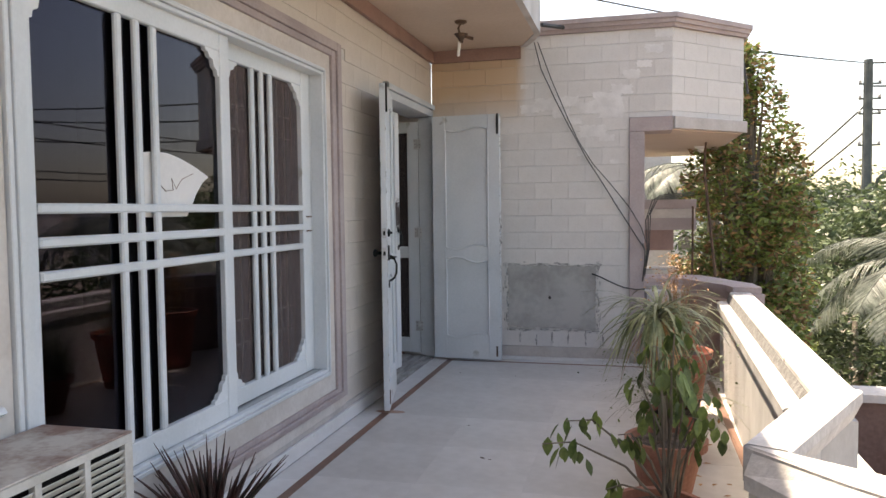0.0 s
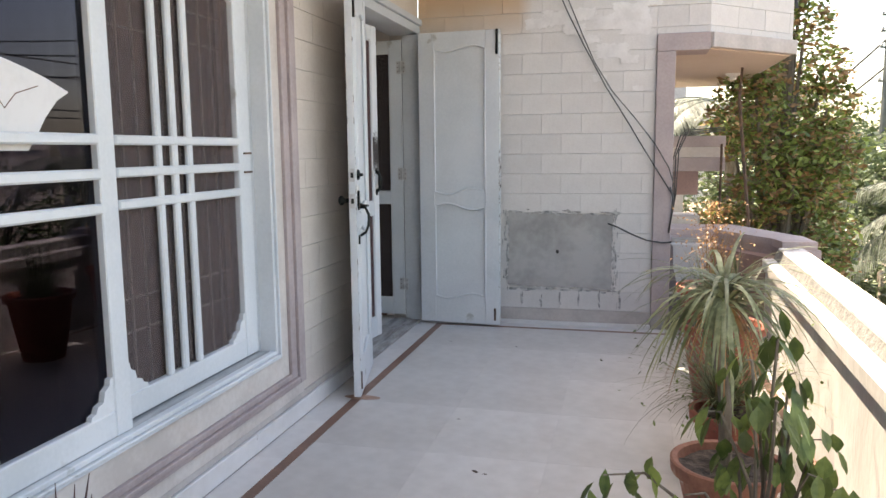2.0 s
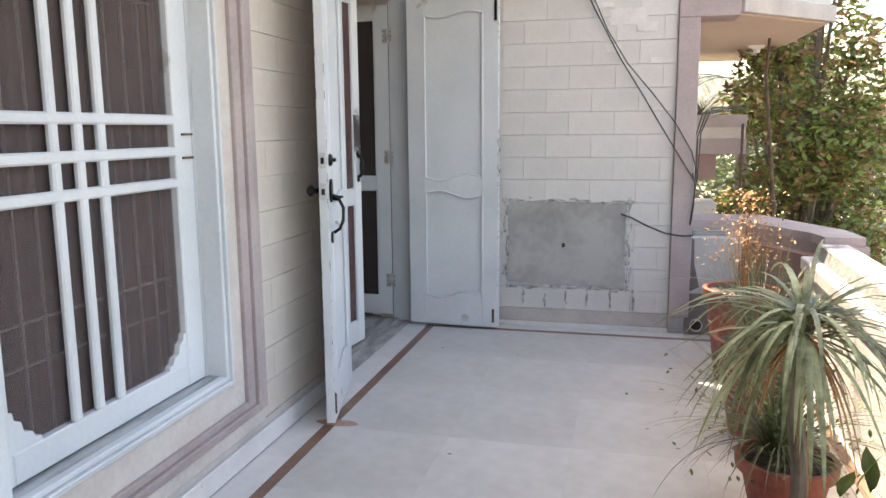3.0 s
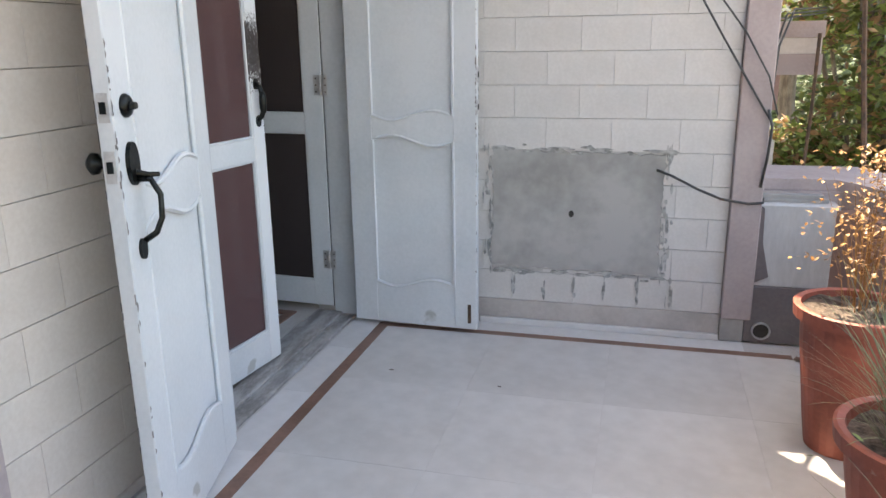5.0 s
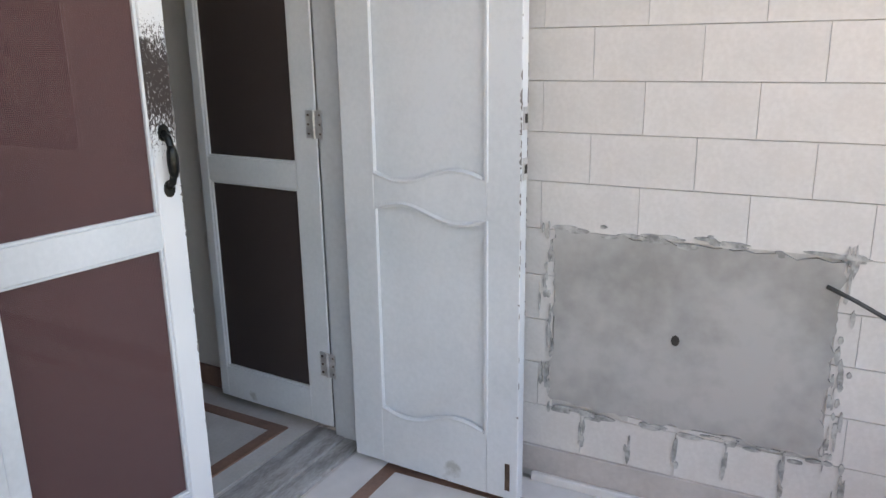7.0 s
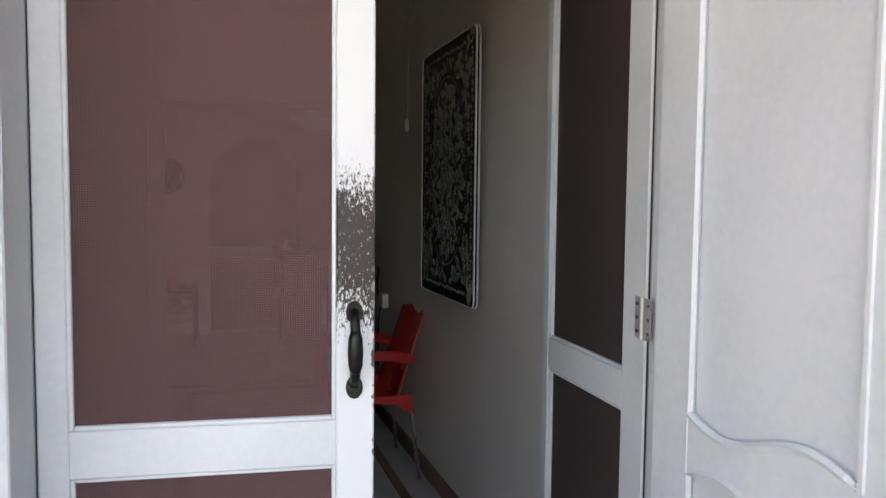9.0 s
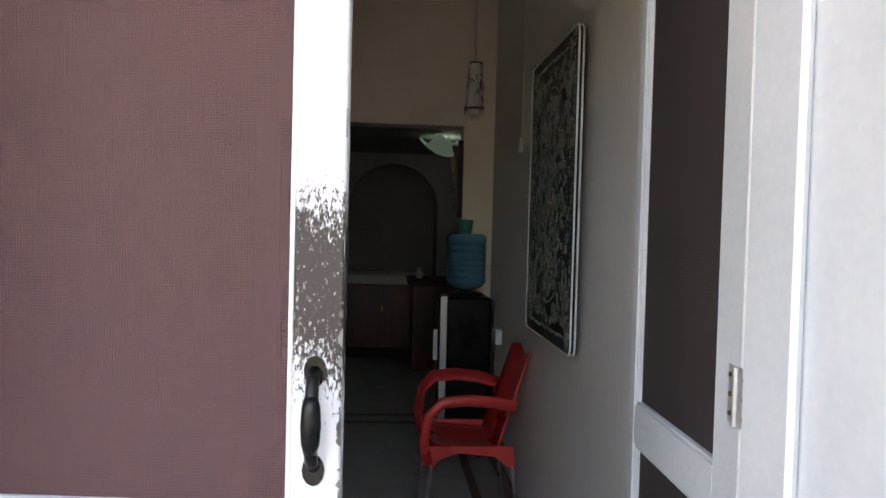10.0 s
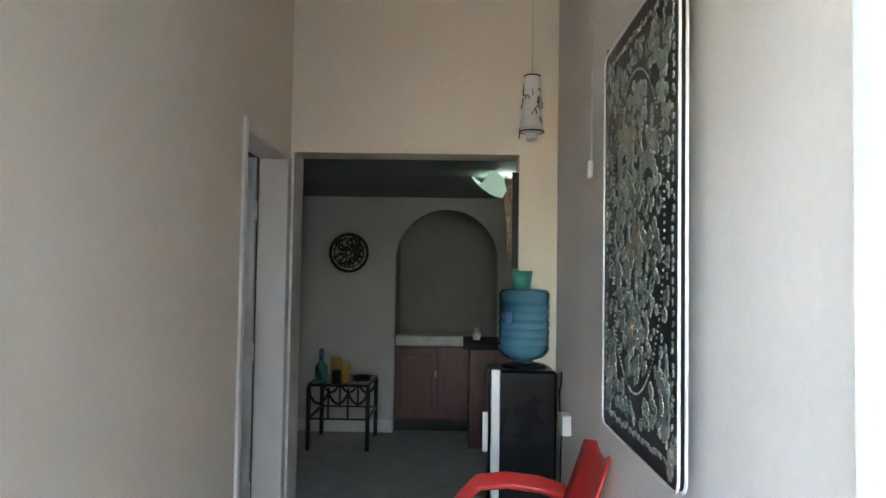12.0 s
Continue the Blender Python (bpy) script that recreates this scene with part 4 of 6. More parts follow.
part("backplate", prism(bmesh.new(), [(w - 0.060 + p, 1.02 + q) for p, q in rose], 1, 0.0, 0.010), BLACK_METAL, hs)
part("thumb_latch", tube(bmesh.new(), [(w - 0.060, 0.008, 1.0), (w - 0.075, 0.03, 0.992), (w - 0.095, 0.048, 0.99)], 0.008, 8, 0.7), BLACK_METAL, hs)
part("grip", tube(bmesh.new(), [(w - 0.06, 0.01, 0.985), (w - 0.072, 0.036, 0.982), (w - 0.080, 0.052, 0.945), (w - 0.080, 0.050, 0.89), (w - 0.073, 0.036, 0.855), (w - 0.066, 0.010, 0.838)], 0.0075, 8), BLACK_METAL, hs, smooth=True)
part("lower_rose", prism(bmesh.new(), [(w - 0.063 + p * 0.6, 0.818 + q * 0.5) for p, q in rose], 1, 0.0, 0.008), BLACK_METAL, hs)
part("inner_knob", lathe(bmesh.new(), [(0.012, 0.0), (0.011, 0.03), (0.024, 0.038), (0.026, 0.050), (0.015, 0.060)], sides=18), BLACK_METAL, door_leaf_2, "dark round knob", smooth=True).matrix_basis = pose(w - 0.060, -0.038, 1.02, 90, 0, 0)
for z, h in ((1.15, 0.032), (1.02, 0.036)):
    part("lock_faceplate", boxed(w - 0.0005, w + 0.003, -0.031, -0.007, z - h, z + h), STEEL, door_leaf_2)
    part("latch", boxed(w + 0.003, w + 0.006, -0.026, -0.012, z - 0.013, z + 0.013), BLACK_METAL, door_leaf_2)
part("tower_bolt", boxed(0.59, 0.604, 0.0, 0.012, 1.92, 2.10), BLACK_METAL, door_leaf_2, "black tower bolt")
part("tower_bolt", boxed(0.585, 0.601, 0.0, 0.006, 0.04, 0.13), RUSTY, door_leaf_2, "rusted tower bolt")


def mesh_leaf(name, matrix, width, label, free_mat, mid=(0.877, 0.963), z0=0.035, stile=0.075, net_mat=MESH_BROWN, meet=0.070):
    """A screen leaf along local x from its hinge."""
    leaf = empty(name, matrix, label, "screen door", "mesh door leaves")
    H, T = 2.095, 0.03
    part("hinge_stile", boxed(0, stile, -T / 2, T / 2, z0, H, bevel=0.003), WOOD_W, leaf)
    st = part("meeting_stile", boxed(width - meet, width, -T / 2, T / 2, z0, H, bevel=0.003), free_mat, leaf)
    for n, a, b in (("bottom_rail", z0, 0.165), ("mid_rail", *mid), ("top_rail", H - 0.09, H)):
        part(n, boxed(stile, width - meet, -T / 2 + 0.001, T / 2 - 0.001, a, b, bevel=0.002), WOOD_W, leaf)
    for a, b in ((0.165, mid[0]), (mid[1], H - 0.09)):
        me = boxed(-0.001, 0.001, 0, width - meet - stile, a, b)
        o = part("netting", me, net_mat, leaf, "reddish brown wire netting")
        o.matrix_basis = pose(stile, 0, 0, 0, 0, -90)
        bm = bmesh.new()
        for d in ((stile, stile + 0.008, a, b), (width - meet - 0.008, width - meet, a, b), (stile + 0.008, width - meet - 0.008, a, a + 0.008), (stile + 0.008, width - meet - 0.008, b - 0.008, b)):
            block(bm, d[0], d[1], -0.011, 0.011, d[2], d[3], bevel=0.002)
        part("beading", bm, WOOD_W, leaf)
    return leaf


LEFT = Vector((-0.093, 4.757, 0))
ang_s = math.degrees(math.atan2(5.312 - 4.757, -0.018 + 0.093))
screen = mesh_leaf("screen_leaf", pose(LEFT.x, LEFT.y, 0, 0, 0, ang_s), 0.583, "white mesh door leaf nearly shut, paint worn round its handle", WORN, mid=(0.868, 0.953), stile=0.050)
pull = new("pull_handle")
pull.parent = screen
hx = 0.583 - 0.037
for zc in (1.155, 1.015):
    part("plate", prism(bmesh.new(), [(hx + 0.016 * math.cos(a), zc + 0.022 * math.sin(a)) for a in np.linspace(0, 2 * math.pi, 12, endpoint=False)], 1, -0.019, -0.0152), BLACK_METAL, pull)
part("grip", tube(bmesh.new(), [(hx, -0.015, 1.155), (hx, -0.033, 1.143), (hx, -0.041, 1.115), (hx, -0.043, 1.085), (hx, -0.041, 1.055), (hx, -0.033, 1.032), (hx, -0.015, 1.020)], 0.0095, 10), BLACK_METAL, pull, smooth=True)
part("grip_swelling", lathe(bmesh.new(), [(0.009, 1.045), (0.013, 1.06), (0.0145, 1.085), (0.013, 1.11), (0.009, 1.125)], hx, -0.042, 16), BLACK_METAL, pull, smooth=True)
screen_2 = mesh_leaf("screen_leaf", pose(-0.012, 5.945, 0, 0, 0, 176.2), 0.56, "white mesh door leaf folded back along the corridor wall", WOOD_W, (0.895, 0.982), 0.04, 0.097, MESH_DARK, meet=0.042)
for z in (0.235, 1.07, 1.85):
    bm = tube(bmesh.new(), [(0.006, 0.020, z), (0.006, 0.020, z + 0.09)], 0.006, 8)
    block(bm, -0.030, 0.0, 0.0185, 0.0205, z, z + 0.09)
    block(bm, 0.012, 0.040, 0.0155, 0.0175, z, z + 0.09)
    part("hinge", bm, STEEL, screen_2, "white painted butt hinge")
    for dz in (0.015, 0.045, 0.075):
        for hx2 in (-0.02, 0.028):
            part("screw", boxed(hx2 - 0.003, hx2 + 0.003, 0.0165, 0.0212, z + dz - 0.003, z + dz + 0.003), RUSTY, screen_2)

side_leaf = empty("side_door_leaf", IM @ pose(-3.405, -1.466, 0.01, 0, 0, -84), "grey-white flush door leaf standing open into a dim room", "door")
part("slab", boxed(0, 0.68, -0.018, 0.018, 0, 1.92, bevel=0.003), WOOD_G, side_leaf)
for z in (0.3, 0.95, 1.62):
    part("hinge", boxed(-0.01, 0.012, 0.018, 0.026, z, z + 0.09), STEEL, side_leaf)


def chips(leaf, w, seed, x_edge, n, y0, y1):
    """Small losses of paint along a leaf's free edge."""
    q = random.Random(seed)
    bm = bmesh.new()
    for _ in range(n):
        z, h, d = q.choice((q.uniform(0.02, 2.05), q.gauss(1.08, 0.12))), q.uniform(0.004, 0.030), q.uniform(0.002, 0.007)
        for y, s in ((y0, -1), (y1, 1)):
            if q.random() < 0.6:
                m = 5
                pts = [(x_edge + 0.0004, z), (x_edge - d * q.uniform(0.5, 1), z + h * 0.25), (x_edge - d, z + h * 0.5), (x_edge - d * q.uniform(0.3, 1), z + h * 0.8), (x_edge + 0.0004, z + h)]
                prism(bm, pts, 1, min(y, y + s * 0.0006), max(y, y + s * 0.0006))
    for _ in range(n // 3):
        z, h = q.uniform(0.05, 2.0), q.uniform(0.004, 0.02)
        y = q.choice((y0 + 0.0003, y1 - 0.0035))
        block(bm, x_edge - 0.001, x_edge + 0.0005, y, y + q.uniform(0.001, 0.0032), z, z + 2 * h)
    tagged(part("chipped_paint", bm, CHIP, leaf), kind="stuff")


CHIP = surface("bared_grey_wood", (0.10, 0.095, 0.09), (0.24, 0.23, 0.22), 30, 90, 0.85, 0.3)
chips(door_leaf, 0.60, 1, 0.60, 46, -0.038, 0.0)
chips(door_leaf_2, 0.612, 2, 0.612, 60, -0.038, 0.0)
chips(screen, 0.583, 3, 0.583, 40, -0.015, 0.015)


# ---- things on the balcony ----
ac = empty("air_conditioner", pose(0, 0, 0), "old wall air conditioner with rust-stained top and chalky louvres", "air conditioner")
X1, Y0a, Y1a, Z0a, Z1a = 0.448, 0.66, 1.345, 0.295, 0.692
part("top_cover", boxed(0.142, X1, Y0a, Y1a, Z1a - 0.006, Z1a, bevel=0.002), AC_TOP, ac, "rust-stained steel top")
part("casing_core", boxed(0.142, X1 - 0.03, Y0a + 0.01, Y1a - 0.01, Z0a, Z1a - 0.008), IRON, ac)
part("end_panel", boxed(0.142, X1 - 0.002, Y1a - 0.008, Y1a, Z0a, Z1a - 0.007), AC_W, ac)
part("end_panel", boxed(0.142, X1 - 0.002, Y0a, Y0a + 0.008, Z0a, Z1a - 0.007), AC_W, ac)
bm = bmesh.new()
for a, b in ((Y1a - 0.035, Y1a - 0.009), (Y0a + 0.009, Y0a + 0.035), (1.150, 1.172), (0.98, 1.002), (0.82, 0.842)):
    block(bm, X1 - 0.02, X1, a, b, Z0a, Z1a - 0.03, bevel=0.001)
block(bm, X1 - 0.02, X1, Y0a + 0.009, Y1a - 0.009, Z1a - 0.03, Z1a - 0.007, bevel=0.001)
block(bm, X1 - 0.02, X1, Y0a + 0.009, Y1a - 0.009, Z0a, Z0a + 0.02, bevel=0.001)
part("louvre_frame", bm, AC_W, ac)
for a, b in ((1.172, Y1a - 0.035), (1.002, 1.150), (0.842, 0.98), (0.695, 0.82)):
    z = Z0a + 0.03
    while z < Z1a - 0.04:
        o = part("louvre", boxed(-0.0015, 0.0015, a, b, -0.011, 0.011), AC_W, ac)
        o.matrix_basis = pose(X1 - 0.010, 0, z, 0, 38, 0)
        z += 0.0195
setting("trim_ac_ledge", prism(bmesh.new(), [(0.09, 0.74), (0.135, 0.745), (0.175, 0.77), (0.165, 0.785), (0.09, 0.80)], 1, 0.55, 1.185), WOOD_W)
stand = empty("ac_stand", pose(0, 0, 0), "dark steel angle stand carrying the air conditioner", "stand")
for x, y in ((0.40, 0.70), (0.40, 1.30), (0.16, 0.70), (0.16, 1.30)):
    part("leg", boxed(x - 0.014, x + 0.014, y - 0.014, y + 0.014, 0.0, 0.266), RUSTY, stand)
part("rail", block(block(boxed(0.13, 0.43, 0.68, 0.72, 0.267, 0.293), 0.13, 0.43, 1.28, 1.32, 0.267, 0.293), 0.38, 0.42, 0.722, 1.278, 0.267, 0.293), RUSTY, stand)


def pot(name, x, y, r, h, label, mat, soil_drop=0.03, group="potted plants"):
    p = empty(name, pose(x, y, 0.001), label, "plant pot", group)
    prof = [(r * 0.62, 0), (r * 0.70, h * 0.2), (r * 0.88, h * 0.72), (r * 0.92, h - 0.045), (r * 1.04, h - 0.043), (r * 1.06, h - 0.004), (r * 1.02, h), (r * 0.93, h - 0.004), (r * 0.88, h - 0.05)]
    part("vessel", lathe(bmesh.new(), prof, sides=32), mat, p, smooth=False)
    bm = bmesh.new()
    rr = random.Random(int(x * 1000))
    c = bm.verts.new((0, 0, h - soil_drop + 0.01))
    rings = [[bm.verts.new((r * 0.9 * f * math.cos(a), r * 0.9 * f * math.sin(a), h - soil_drop + rr.uniform(-0.008, 0.008))) for a in np.linspace(0, 2 * math.pi, 24, endpoint=False)] for f in (0.35, 0.7, 1.0)]
    for k in range(24):
        bm.faces.new((c, rings[0][k], rings[0][(k + 1) % 24]))
        for a, b in zip(rings, rings[1:]):
            bm.faces.new((a[k], b[k], b[(k + 1) % 24], a[(k + 1) % 24]))
    part("soil", bm, SOIL, p)
    return p


def blade(bm, base, way, length, width, droop, segs=7, fold=0.15, up=1.0):
    """A strap leaf that rises along way and bends over under its weight."""
    d = Vector(way).normalized()
    p = Vector(base)
    side = d.cross(Vector((0, 0, 1)))
    side = side.normalized() if side.length > 0.05 else Vector((1, 0, 0))
    rows = []
    for i in range(segs + 1):
        s = i / segs
        wdt = width * (1 - s) ** 0.6 * (0.6 + 0.4 * min(1, s * 5))
        n = side.cross(d).normalized()
        rows.append((bm.verts.new(p - side * wdt), bm.verts.new(p + n * wdt * fold), bm.verts.new(p + side * wdt)))
        d = (d + Vector((0, 0, -droop / segs))).normalized()
        p = p + d * (length / segs)
    for a, b in zip(rows, rows[1:]):
        bm.faces.new((a[0], a[1], b[1], b[0]))
        bm.faces.new((a[1], a[2], b[2], b[1]))


def oval_leaf(bm, at, way, up, length, width):
    d, u = Vector(way).normalized(), Vector(up)
    s = d.cross(u)
    s = s.normalized() if s.length > 0.01 else Vector((1, 0, 0))
    n = s.cross(d)
    a = Vector(at)
    pts = [(0, 0), (0.3, 0.8), (0.55, 1.0), (0.82, 0.55), (1.0, 0.0)]
    mid = [bm.verts.new(a + d * length * t - n * length * 0.14 * t * t) for t, _ in pts]
    lft = [bm.verts.new(a + d * length * t - n * (length * 0.14 * t * t - 0.12 * width) + s * width * q) for t, q in pts[1:-1]]
    rgt = [bm.verts.new(a + d * length * t - n * (length * 0.14 * t * t - 0.12 * width) - s * width * q) for t, q in pts[1:-1]]
    for side in (lft, rgt):
        bm.faces.new((mid[0], mid[1], side[0]))
        bm.faces.new((mid[1], mid[2], side[1], side[0]))
        bm.faces.new((mid[2], mid[3], side[2], side[1]))
        bm.faces.new((mid[3], mid[4], side[2]))


def dracaena(x, y, zc):
    rr = random.Random(11)
    p = empty("dracaena", pose(x, y, 0.22), "slender dracaena with pale arching strap leaves in a clay pot", "plant", "potted plants")
    zc -= 0.22
    part("stem", tube(bmesh.new(), [(0.03, 0.05, 0), (0.02, 0.02, zc * 0.4), (-0.01, 0.01, zc * 0.7), (0, 0, zc)], 0.022, 8, 0.8), BARK, p)
    bm = bmesh.new()
    for i in range(120):
        a = rr.uniform(0, 2 * math.pi)
        el = rr.uniform(-0.15, 1.5)
        blade(bm, (0.012 * math.cos(a), 0.012 * math.sin(a), zc + rr.uniform(-0.04, 0.04)), (math.cos(a), math.sin(a), el), rr.uniform(0.24, 0.43), rr.uniform(0.0065, 0.0115), rr.uniform(1.0, 2.6))
    part("leaves", bm, LEAF_STRAP, p)
    bm = bmesh.new()
    for i in range(26):
        a = rr.uniform(0, 2 * math.pi)
        blade(bm, (0, 0, zc - 0.02), (math.cos(a), math.sin(a), -0.3), rr.uniform(0.2, 0.4), 0.005, 2.0)
    part("withered_leaves", bm, LEAF_DRY, p)
    return p


def ficus(x, y):
    rr = random.Random(4)
    p = empty("ficus", pose(x, y, 0.20), "weeping fig with drooping green leaves and bare stems in clay pot", "plant", "potted plants")
    leaves = bmesh.new()
    tips = [(-0.06, 0.10, 0.62), (0.02, 0.16, 0.66), (0.06, 0.12, 0.50), (-0.02, 0.18, 0.46), (-0.14, 0.12, 0.48), (0.10, 0.06, 0.36), (-0.36, 0.02, 0.34), (-0.44, -0.02, 0.26), (0.16, 0.14, 0.30), (0.0, 0.04, 0.54),
            (-0.08, 0.16, 0.36), (0.07, 0.22, 0.56), (-0.22, -0.06, 0.12), (-0.18, 0.08, 0.28), (0.14, 0.2, 0.4)]
    for tx, ty, tz in tips:
        ty, tz = ty - 0.13, tz * 0.94
        b = (rr.uniform(-0.04, 0.04), rr.uniform(-0.03, 0.03), 0)
        mid = (tx * 0.35 + rr.uniform(-0.02, 0.02), ty * 0.35, tz * 0.62)
        m2 = (tx * 0.75, ty * 0.8, tz * 0.98 + 0.01)
        pts = [b, mid, m2, (tx, ty, tz)]
        part("stem", tube(bmesh.new(), pts, 0.006, 5, 0.35), BARK, p)
        P = [Vector(q) for q in pts]
        for k in range(11):
            s = rr.uniform(0.42, 1.0) * 3
            i = min(2, int(s))
            at = P[i].lerp(P[i + 1], s - i) + Vector((rr.gauss(0, 0.022), rr.gauss(0, 0.022), rr.gauss(0, 0.02)))
            a = rr.uniform(0, 2 * math.pi)
            oval_leaf(leaves, at, (math.cos(a) * 0.6, math.sin(a) * 0.6, -rr.uniform(0.6, 1.8)), (math.cos(a), math.sin(a), 0.5), rr.uniform(0.05, 0.08), rr.uniform(0.013, 0.020))
    tagged(part("foliage", leaves, LEAF_DK, p), kind="stuff")
    return p


def grassy(name, x, y, z, n, length, mat, label, seed, spread=0.5, droop=1.2, width=0.0022, lean=(0, 0), base=0.05, extra=None):
    rr = random.Random(seed)
    p = empty(name, pose(x, y, z), label, "plant", "potted plants")
    bm = bmesh.new()
    for i in range(n):
        a = rr.uniform(0, 2 * math.pi)
        s = rr.uniform(0, spread)
        blade(bm, (base * rr.uniform(0, 1) * math.cos(a), base * rr.uniform(0, 1) * math.sin(a), 0), (s * math.cos(a) + lean[0], s * math.sin(a) + lean[1], 1), length * rr.uniform(0.5, 1.1), width * rr.uniform(0.7, 1.3), rr.uniform(0.2, droop))
    tagged(part("tuft", bm, mat, p), kind="stuff")
    if extra:
        bm = bmesh.new()
        for i in range(extra[0]):
            a, r, h = rr.uniform(0, 2 * math.pi), abs(rr.gauss(0, extra[1])), rr.uniform(extra[2], extra[3])
            d = (rr.uniform(-1, 1), rr.uniform(-1, 1), rr.uniform(-0.6, 1))
            oval_leaf(bm, (r * math.cos(a) + lean[0] * h, r * math.sin(a) + lean[1] * h, h), d, (0, 0, 1), rr.uniform(0.012, 0.028), 0.006)
        part("small_leaves", bm, extra[4], p)
    return p


pot("clay_pot", 1.93, 2.25, 0.175, 0.25, "terracotta pot with a chalky rim holding the weeping fig", TERRA2)
ficus(1.97, 2.27).location.z += 0.04
pot("clay_pot", 1.985, 3.02, 0.175, 0.27, "terracotta pot of dry soil holding the dracaena", TERRA2)
dracaena(1.948, 3.0, 0.83)
pot("clay_pot", 2.06, 3.62, 0.15, 0.24, "small red clay pot under a dark bushy plant", TERRA)
grassy("bushy_plant", 2.04, 3.66, 0.24, 300, 0.50, LEAF_THIN, "dark wiry bush crowding a red clay pot", 3, 1.1, 2.6, 0.003, extra=(700, 0.17, -0.05, 0.34, LEAF_DK))
pot("clay_pot", 2.11, 4.42, 0.20, 0.42, "deep red-painted clay pot of soil with thin green stems", TERRA)
grassy("rush_plant", 2.09, 4.40, 0.37, 210, 0.48, LEAF_THIN, "spray of thin pale green rush-like stems in a deep red pot", 8, 0.75, 1.5, 0.0026, base=0.09)
pot("clay_pot", 2.11, 5.13, 0.178, 0.485, "tall red-painted clay pot with a chipped dirty rim", TERRA, 0.02)
grassy("dry_shrub", 2.12, 5.14, 0.46, 46, 0.50, LEAF_DRY, "dry ochre shrub with withered seed heads in a tall red pot", 9, 0.5, 0.5, 0.0018, base=0.08, extra=(700, 0.10, 0.12, 0.52, LEAF_DRY))
pot("clay_pot", 2.02, 1.28, 0.14, 0.20, "small clay pot with a tufted spider plant", TERRA2)
grassy("spider_plant", 2.02, 1.28, 0.17, 60, 0.36, LEAF_STRAP, "tufted spider plant with narrow pale striped leaves", 12, 0.9, 1.6, 0.005)
pot("clay_pot", 0.33, 1.93, 0.13, 0.18, "low clay pot crowded by a maroon aloe", TERRA2)


def aloe(x, y, z):
    rr = random.Random(21)
    p = empty("aloe", pose(x, y, z), "maroon and dull green aloe with upright tapering curled leaves", "plant", "potted plants")
    for i in range(64):
        a = rr.uniform(0, 2 * math.pi)
        s = rr.uniform(0.1, 0.95)
        L0, w0 = rr.uniform(0.2, 0.35), rr.uniform(0.010, 0.017)
        d = Vector((math.cos(a) * s, math.sin(a) * s, 1)).normalized()
        b = Vector((0.07 * math.cos(a) * s, 0.07 * math.sin(a) * s, 0))
        curl = rr.uniform(-0.05, 0.07)
        pts = [b + d * L0 * t + Vector((math.cos(a), math.sin(a), 0.2)) * curl * t * t for t in (0, 0.25, 0.5, 0.75, 1.0)]
        part("leaf", tube(bmesh.new(), pts, w0, 6, 0.08), LEAF_ALOE, p, smooth=True)
    return p


aloe(0.33, 1.93, 0.15)
rr = random.Random(2)
bm = bmesh.new()
for i in range(26):
    oval_leaf(bm, (rr.uniform(2.05, 2.35), rr.uniform(2.9, 4.8), 0.004), (rr.uniform(-1, 1), rr.uniform(-1, 1), 0.05), (0, 0, 1), rr.uniform(0.02, 0.05), 0.01)
tagged(finish("fallen_leaves", bm, LEAF_DRY), "dry fallen leaves lying along the foot of the parapet", "leaves", kind="stuff")
bm = bmesh.new()
for x, y, s in ((0.86, 3.9, 0.012), (0.47, 5.35, 0.012), (0.93, 5.30, 0.010), (1.05, 3.35, 0.02), (1.10, 3.32, 0.012)):
    oval_leaf(bm, (x, y, 0.003), (1, rr.uniform(-1, 1), 0), (0, 0, 1), s * 2, s * 0.5)
tagged(finish("floor_debris", bm, SOIL), "specks of dirt and dry leaf on the marble floor", "debris", kind="stuff")

fixture = empty("bulb_holder", pose(0.60, 5.0, 2.705), "dusty brown angled ceiling bulb holder with a white stick lamp", "ceiling lamp")
part("rose", lathe(bmesh.new(), [(0.045, 0), (0.045, -0.012), (0.03, -0.02)], sides=16), RUSTY, fixture)
part("bracket", tube(bmesh.new(), [(0, 0, -0.015), (-0.02, 0.0, -0.05), (-0.01, 0.02, -0.10)], 0.008), RUSTY, fixture)
part("shade", lathe(bmesh.new(), [(0.012, -0.16), (0.022, -0.13), (0.05, -0.10), (0.052, -0.095)], sides=16), RUSTY, fixture)
part("arm", tube(bmesh.new(), [(0.02, 0, -0.11), (0.09, 0.0, -0.135)], 0.012), RUSTY, fixture)
part("lamp", tube(bmesh.new(), [(-0.012, 0.0, -0.15), (-0.022, -0.0, -0.255)], 0.012, 10), WHITE_PL, fixture)

drain = empty("drain_pipe", pose(1.975, 6.0, 0.055), "short grey plastic drain pipe end in damp cement", "pipe")
bm = bmesh.new()
lathe(bm, [(0.040, -0.06), (0.040, 0.012), (0.033, 0.012), (0.033, -0.05)], sides=24)
part("pipe_end", bm, STEEL, drain).matrix_basis = pose(0, 0, 0, 90, 0, 0)
# black plug fills the bore instead of shade within it
part("pipe_bore", lathe(bmesh.new(), [(0.0325, -0.005), (0.0325, 0.004)], sides=24), NEAR_BLACK, drain).matrix_basis = pose(0, 0, 0, 90, 0, 0)
ledge = empty("shelf_slab", pose(0, 0, 0), "loose pair of grey stone slabs lying on the low wall", "slab")
part("slab", boxed(1.945, 2.20, 6.06, 6.12, 0.6215, 0.636), CEMENT, ledge)
part("slab", boxed(1.94, 2.18, 6.065, 6.125, 0.637, 0.652), CEMENT, ledge)


